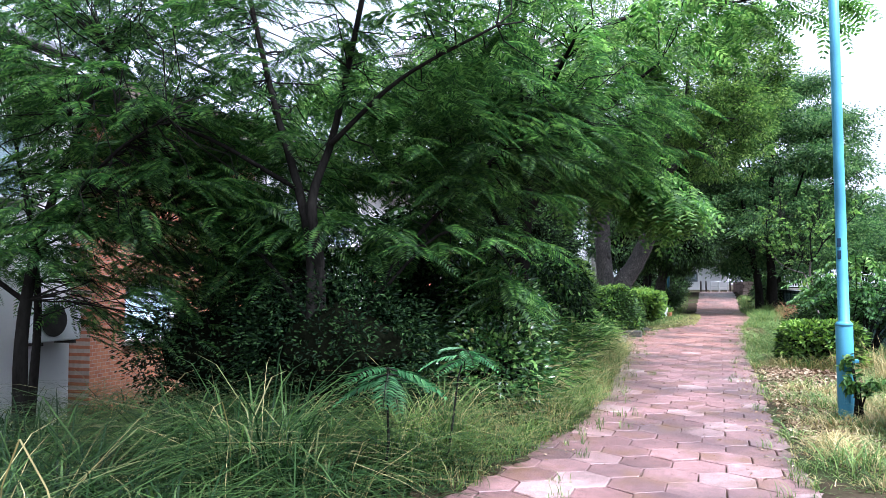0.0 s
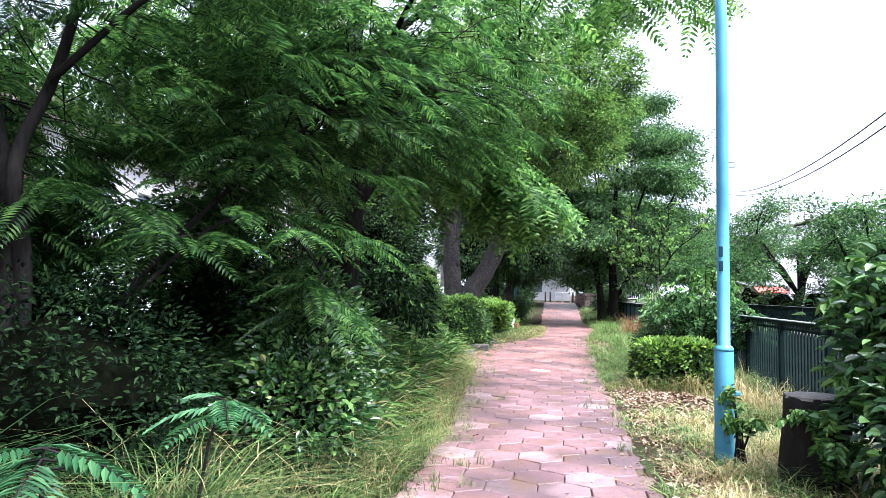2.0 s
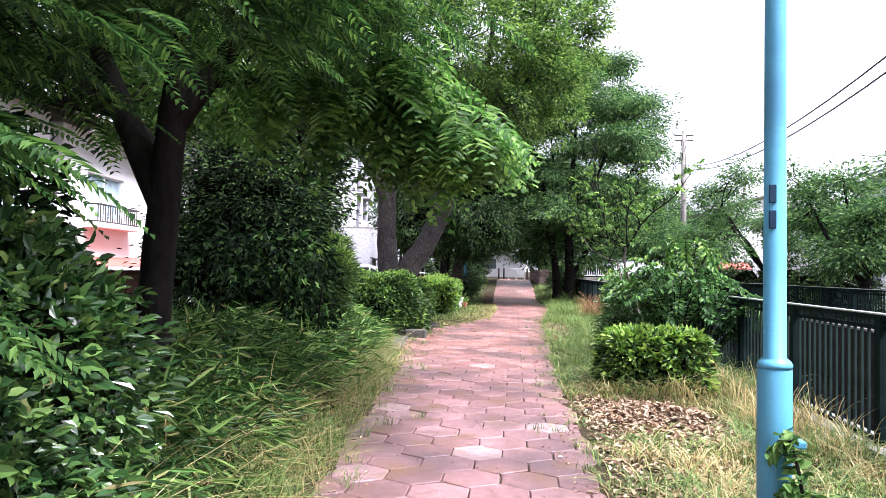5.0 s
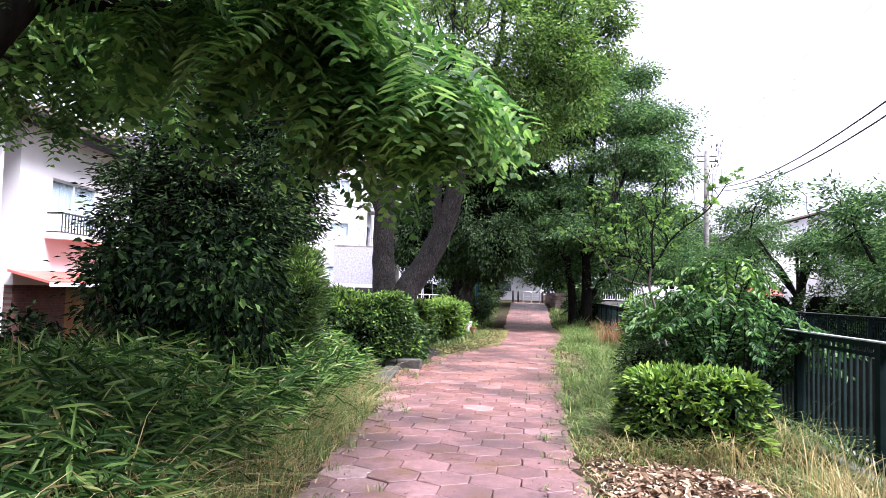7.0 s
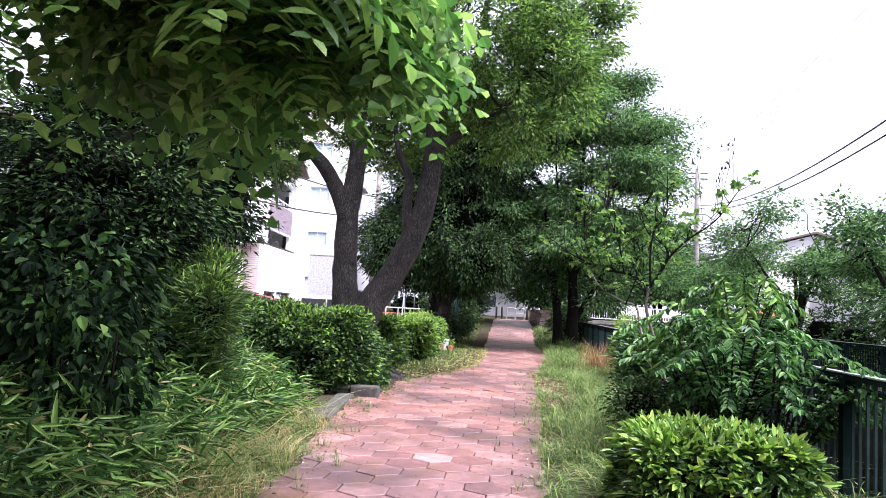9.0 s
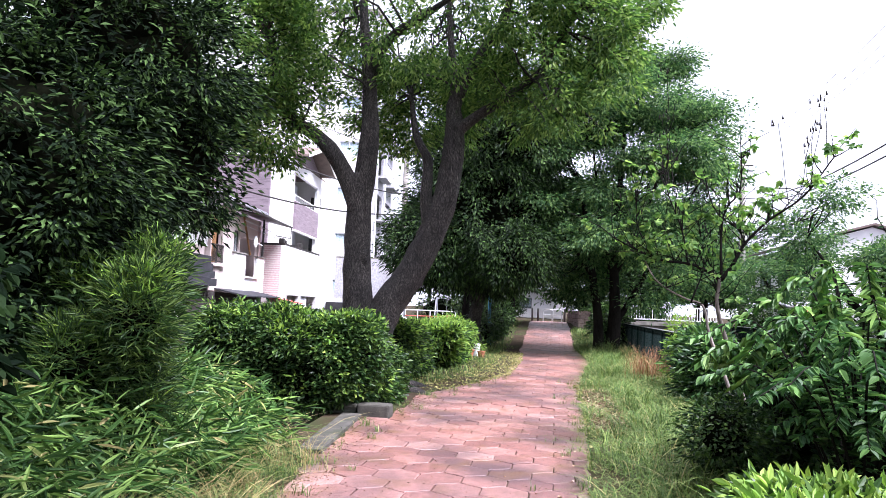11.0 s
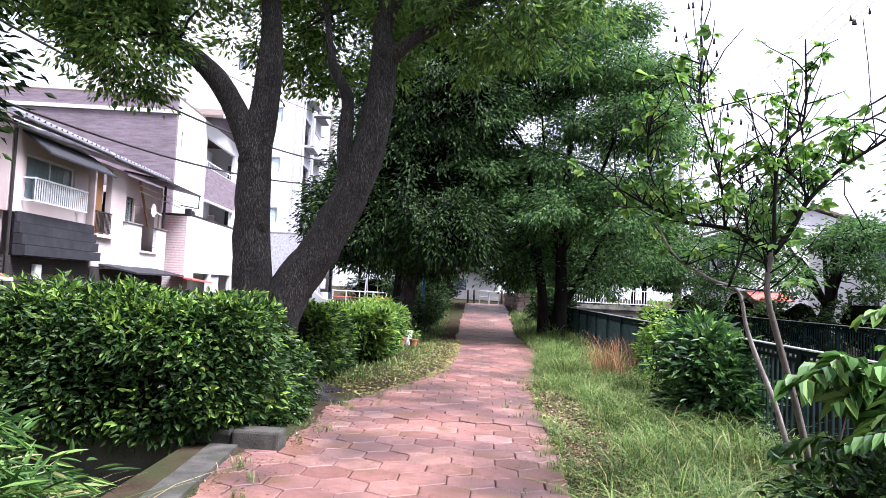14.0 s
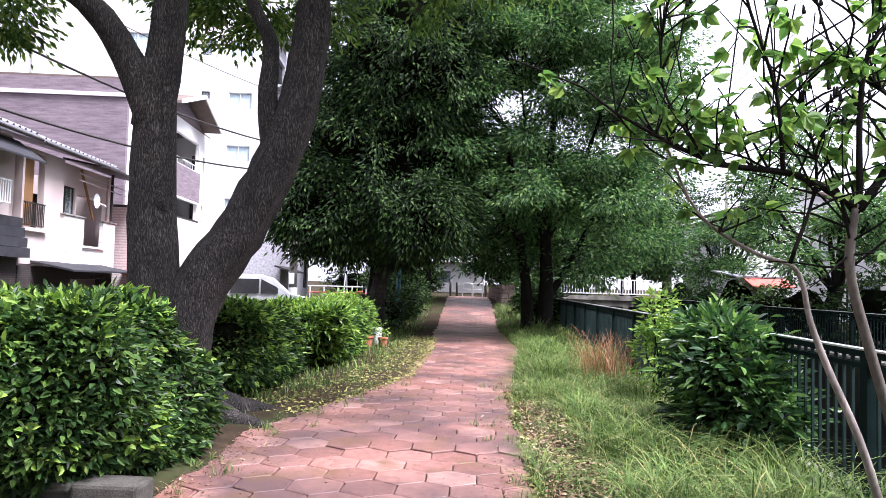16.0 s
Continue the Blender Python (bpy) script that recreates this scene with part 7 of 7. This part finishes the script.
    Shape().box((-4, 0.18, -0.1), (-3.8, 6, 2.7)).box((1.4, 0.18, -0.1), (1.6, 6, 2.7)).put("side_wall", M_WHITE, wb)
    Shape().box((-4.3, -0.4, 2.7), (1.9, 6.3, 2.9)).put("roof", M_BROWNROOF, wb)


path_end()


# ---- litter, weeds in the joints, dry weeds ----
def litter(name, label, pts, size, mat, seed, flat=0.5):
    g = np.random.RandomState(seed)
    k = len(pts)
    d = unit(g.randn(k, 3) * arr((1, 1, 0.25)))
    n = unit(arr((0, 0, 1)) + g.randn(k, 3) * flat)
    ob = Shape().leaves(pts, d, n, size * g.uniform(0.6, 1.3, k), size * 0.5 * g.uniform(0.7, 1.2, k), 0.25, 0.15).put(name, mat)
    tagged(ob, label, "leaf litter", kind="stuff")


g = np.random.RandomState(61)
n = 2300
a, r = g.uniform(0, 2 * np.pi, n), np.sqrt(g.uniform(0, 1, n))
litter("leaf_pile", "heap of dry brown leaves on the verge", np.stack([1.42 + 0.72 * r * np.cos(a), 12.8 + 1.15 * r * np.sin(a), 0.02 + 0.14 * (1 - r) * g.uniform(0.3, 1, n)], 1), 0.085, M_LITTER, 62)
n = 2600
litter("leaf_litter", "scattered fallen leaves along the verge", np.stack([0.7 + np.abs(g.randn(n)) * 0.45, g.uniform(20, 27.5, n), g.uniform(0.0, 0.04, n)], 1), 0.06, M_CLIPPINGS, 63)
n = 5200
yy = g.uniform(25.0, 38, n)
litter("leaf_litter", "yellow-green fallen leaves under the hedge", np.stack([np.array([path_left(q) for q in yy]) + 0.2 - np.abs(g.randn(n)) * 0.7, yy, g.uniform(0.0, 0.06, n)], 1), 0.055, M_CLIPPINGS, 64)
n = 700
yy = g.uniform(6, 30, n)
side = g.uniform(0, 1, n) < 0.5
xx = np.where(side, np.array([path_left(q) for q in yy]) + np.abs(g.randn(n)) * 0.22, np.array([path_right(q) for q in yy]) - np.abs(g.randn(n)) * 0.22)
litter("leaf_litter", "small dry leaves and twigs on the pavers", np.stack([xx, yy, np.full(n, 0.02)], 1), 0.045, M_LITTER, 65, 0.2)


n = 2600
yy = g.uniform(21.2, 26.4, n)
litter("leaf_litter", "tan and yellow fallen leaves beside the pavers", np.stack([np.array([path_right(q) for q in yy]) + 0.05 + np.abs(g.randn(n)) * 0.3, yy, g.uniform(0.01, 0.07, n)], 1), 0.05, M_LITTER, 168, 0.4)
n = 1500
yy = g.uniform(6, 30, n)
litter("leaf_litter", "fine dark debris in the paver joints", np.stack([g.uniform(-2.0, 0.9, n), yy, np.full(n, 0.019)], 1), 0.022, M_DEBRIS, 167, 0.2)
grass_patch("post_straw", "dry bent grass round the lamp post", (0.75, 2.2, 7.2, 10.6), 4200, 0.36, 0.007, M_STRAW, 58, bend=1.3, keep=right_side)
n = 1300
yy = g.uniform(16.5, 24, n)
litter("leaf_litter", "orange-brown debris along the kerb", np.stack([np.array([path_left(q) for q in yy]) - 0.1 + np.abs(g.randn(n)) * 0.3, yy, g.uniform(0.015, 0.025, n)], 1), 0.024, M_DEBRIS, 165, 0.2)
n = 2600
yy = g.uniform(7.5, 15, n)
litter("leaf_litter", "dry brown leaves among the verge grass", np.stack([np.array([path_right(q) for q in yy]) + 0.05 + np.abs(g.randn(n)) * 0.6, yy, g.uniform(0.03, 0.07, n)], 1), 0.065, M_LITTER, 166, 0.4)


def tufts(n, seed):
    g = np.random.RandomState(seed)
    sh = Shape()
    for k in range(n):
        y = g.uniform(5, 28)
        e = path_left(y) + abs(g.randn()) * 0.3 if g.uniform() < 0.6 else path_right(y) - abs(g.randn()) * 0.25
        m = g.randint(8, 22)
        p = np.stack([e + g.randn(m) * 0.04, y + g.randn(m) * 0.03, np.full(m, 0.0)], 1)
        ang = g.uniform(0, 2 * np.pi, m)
        sh.blades(p, g.uniform(0.05, 0.16, m), np.stack([np.cos(ang), np.sin(ang)], 1) * g.uniform(0.3, 1, (m, 1)), 0.006, 1.0)
    tagged(sh.put("joint_weeds", M_GRASS), "small weeds growing in the paver joints", "weeds", kind="stuff")


tufts(150, 66)
gw = np.random.RandomState(67)
wn2 = 420
wp = np.stack([2.5 + gw.randn(wn2) * 0.25, 29.2 + gw.randn(wn2) * 0.5, np.full(wn2, -0.03)], 1)
wa = gw.uniform(0, 2 * np.pi, wn2)
rust = Shape().blades(wp, 1.05 * gw.uniform(0.5, 1.2, wn2), np.stack([np.cos(wa), np.sin(wa)], 1) * gw.uniform(0.2, 0.9, (wn2, 1)), 0.006, 0.9).put("rusty_weeds", M_REDWEED)
tagged(rust, "tall rust-coloured dry weeds by the railing", "weeds", kind="stuff")
grass_patch("tall_straw", "clump of pale dry grass by the railing", (2.3, 3.1, 11.5, 13.8), 420, 0.72, 0.007, M_STRAW, 68, bend=0.9)
grass_patch("left_verge_grass", "short grass beneath the hedges", (-4.5, -0.9, 24, 58), 17000, 0.22, 0.011, M_GRASS, 69, keep=left_side)
grass_patch("shade_grass", "grass round the zelkova trunks", (0.9, 3.2, 36, 52), 7000, 0.45, 0.013, M_GRASS, 71, keep=right_side)


def flower_pot(label, at, r, h, mat, leaf, seed):
    p = thing("flower_pot", label, "flower pot", at, "flower pots")
    Shape().tube([(0, 0, 0), (0, 0, h * 0.85), (0, 0, h * 0.86), (0, 0, h)], [r * 0.72, r * 0.95, r * 1.08, r * 1.08], 16).put("pot", mat, p, smooth=False)
    g = np.random.RandomState(seed)
    c = np.tile(arr((0, 0, h + 0.12)), (20, 1)) + g.randn(20, 3) * 0.07
    sprays(Shape(), g, c, unit(g.randn(20, 3)), 4, 0.08, 0.7, 0.09, 0.04, 0.1).put("plant", leaf, p)["kind"] = "stuff"


M_TERRACOTTA = rough_mat("terracotta", (0.3, 0.11, 0.06), (0.42, 0.18, 0.1), 6, 60, 0.85, 0.2)
# the plants stand in the soil of the pots
flower_pot("terracotta flower pot beside the hedge row", (-2.55, 34.4, 0), 0.17, 0.28, M_TERRACOTTA, M_HEDGE, 1)
flower_pot("white flower pot beside the hedge row", (-2.45, 35.6, 0), 0.15, 0.42, M_WHITEMETAL, M_NEWLEAF, 2)
flower_pot("small terracotta pot near the pavers", (-2.2, 34.9, 0), 0.13, 0.22, M_TERRACOTTA, M_NEWLEAF, 3)

ac = thing("air_conditioner", "white outdoor air conditioner unit on the house wall", "air conditioner", at_street(7.6), "", STREET_TURN)
part("casing", bevel_box((-0.42, -0.36, 0.75), (0.42, -0.06, 1.35), 0.02), M_WHITEMETAL, ac)
Shape().tube([(-0.1, -0.375, 1.05), (-0.1, -0.362, 1.05)], 0.23, 20).put("fan_grille", M_DARKMETAL, ac)
for x in (-0.3, 0.3):
    Shape().box((x - 0.02, -0.36, 0.7), (x + 0.02, 0.0, 0.75)).put("bracket", M_DARKMETAL, ac)

# ---- pavers ----
def hexagon(r, top, drop=0.03):
    """A paver with worn, slightly bevelled edges."""
    v, f = [], []
    for rr, z in ((r, top - drop), (r, top - 0.006), (r - 0.008, top)):
        v += [(rr * math.sin(math.pi / 3 * k), rr * math.cos(math.pi / 3 * k), z) for k in range(6)]
    for lvl in (0, 6):
        f += [(lvl + k, lvl + 6 + k, lvl + 6 + (k + 1) % 6, lvl + (k + 1) % 6) for k in range(6)]
    f += [(12, 15, 14, 13), (12, 17, 16, 15)]
    return np.array(v), np.array(f)


def lay_pavers(path):
    g = np.random.RandomState(70)
    w = 0.43
    side = w / math.sqrt(3)
    hv, hf = hexagon(side - 0.007, 0.012)
    me = Shape().add(hv, hf).mesh("paver")
    me.materials.append(M_PAVER)
    rest = Shape()
    count = 0
    row = 0
    y = -4.0
    while y < 61:
        x = -3.2 + (w / 2 if row % 2 else 0)
        while x < 3:
            e = g.uniform(-0.1, 0.1)
            if path_left(y) - 0.3 + e < x - w * 0.3 and x + w * 0.3 < path_right(y) + 0.3 + e:
                dz, rx, ry = g.uniform(-0.004, 0.004), g.uniform(-0.6, 0.6), g.uniform(-0.6, 0.6)
                if 23.2 < y < 24.4 and -1.2 < x < 0.8:
                    dz += 0.014
                    rx += 1.6
                m = pose(x + g.uniform(-0.004, 0.004), y + g.uniform(-0.004, 0.004), dz + ramp(y), rx + math.degrees(math.atan((ramp(y + 0.1) - ramp(y - 0.1)) / 0.2)), ry, g.uniform(-1.2, 1.2))
                if 8.0 < y < 24.5 and count < 300:
                    ob = new("paver", me)
                    ob.parent = path
                    ob.matrix_basis = m
                    count += 1
                else:
                    mm = np.array(m)
                    rest.add(hv @ mm[:3, :3].T + mm[:3, 3], hf)
            x += w
        y += side * 1.5
        row += 1
    tagged(rest.put("pavers", M_PAVER, path), kind="stuff")


lay_pavers(path)
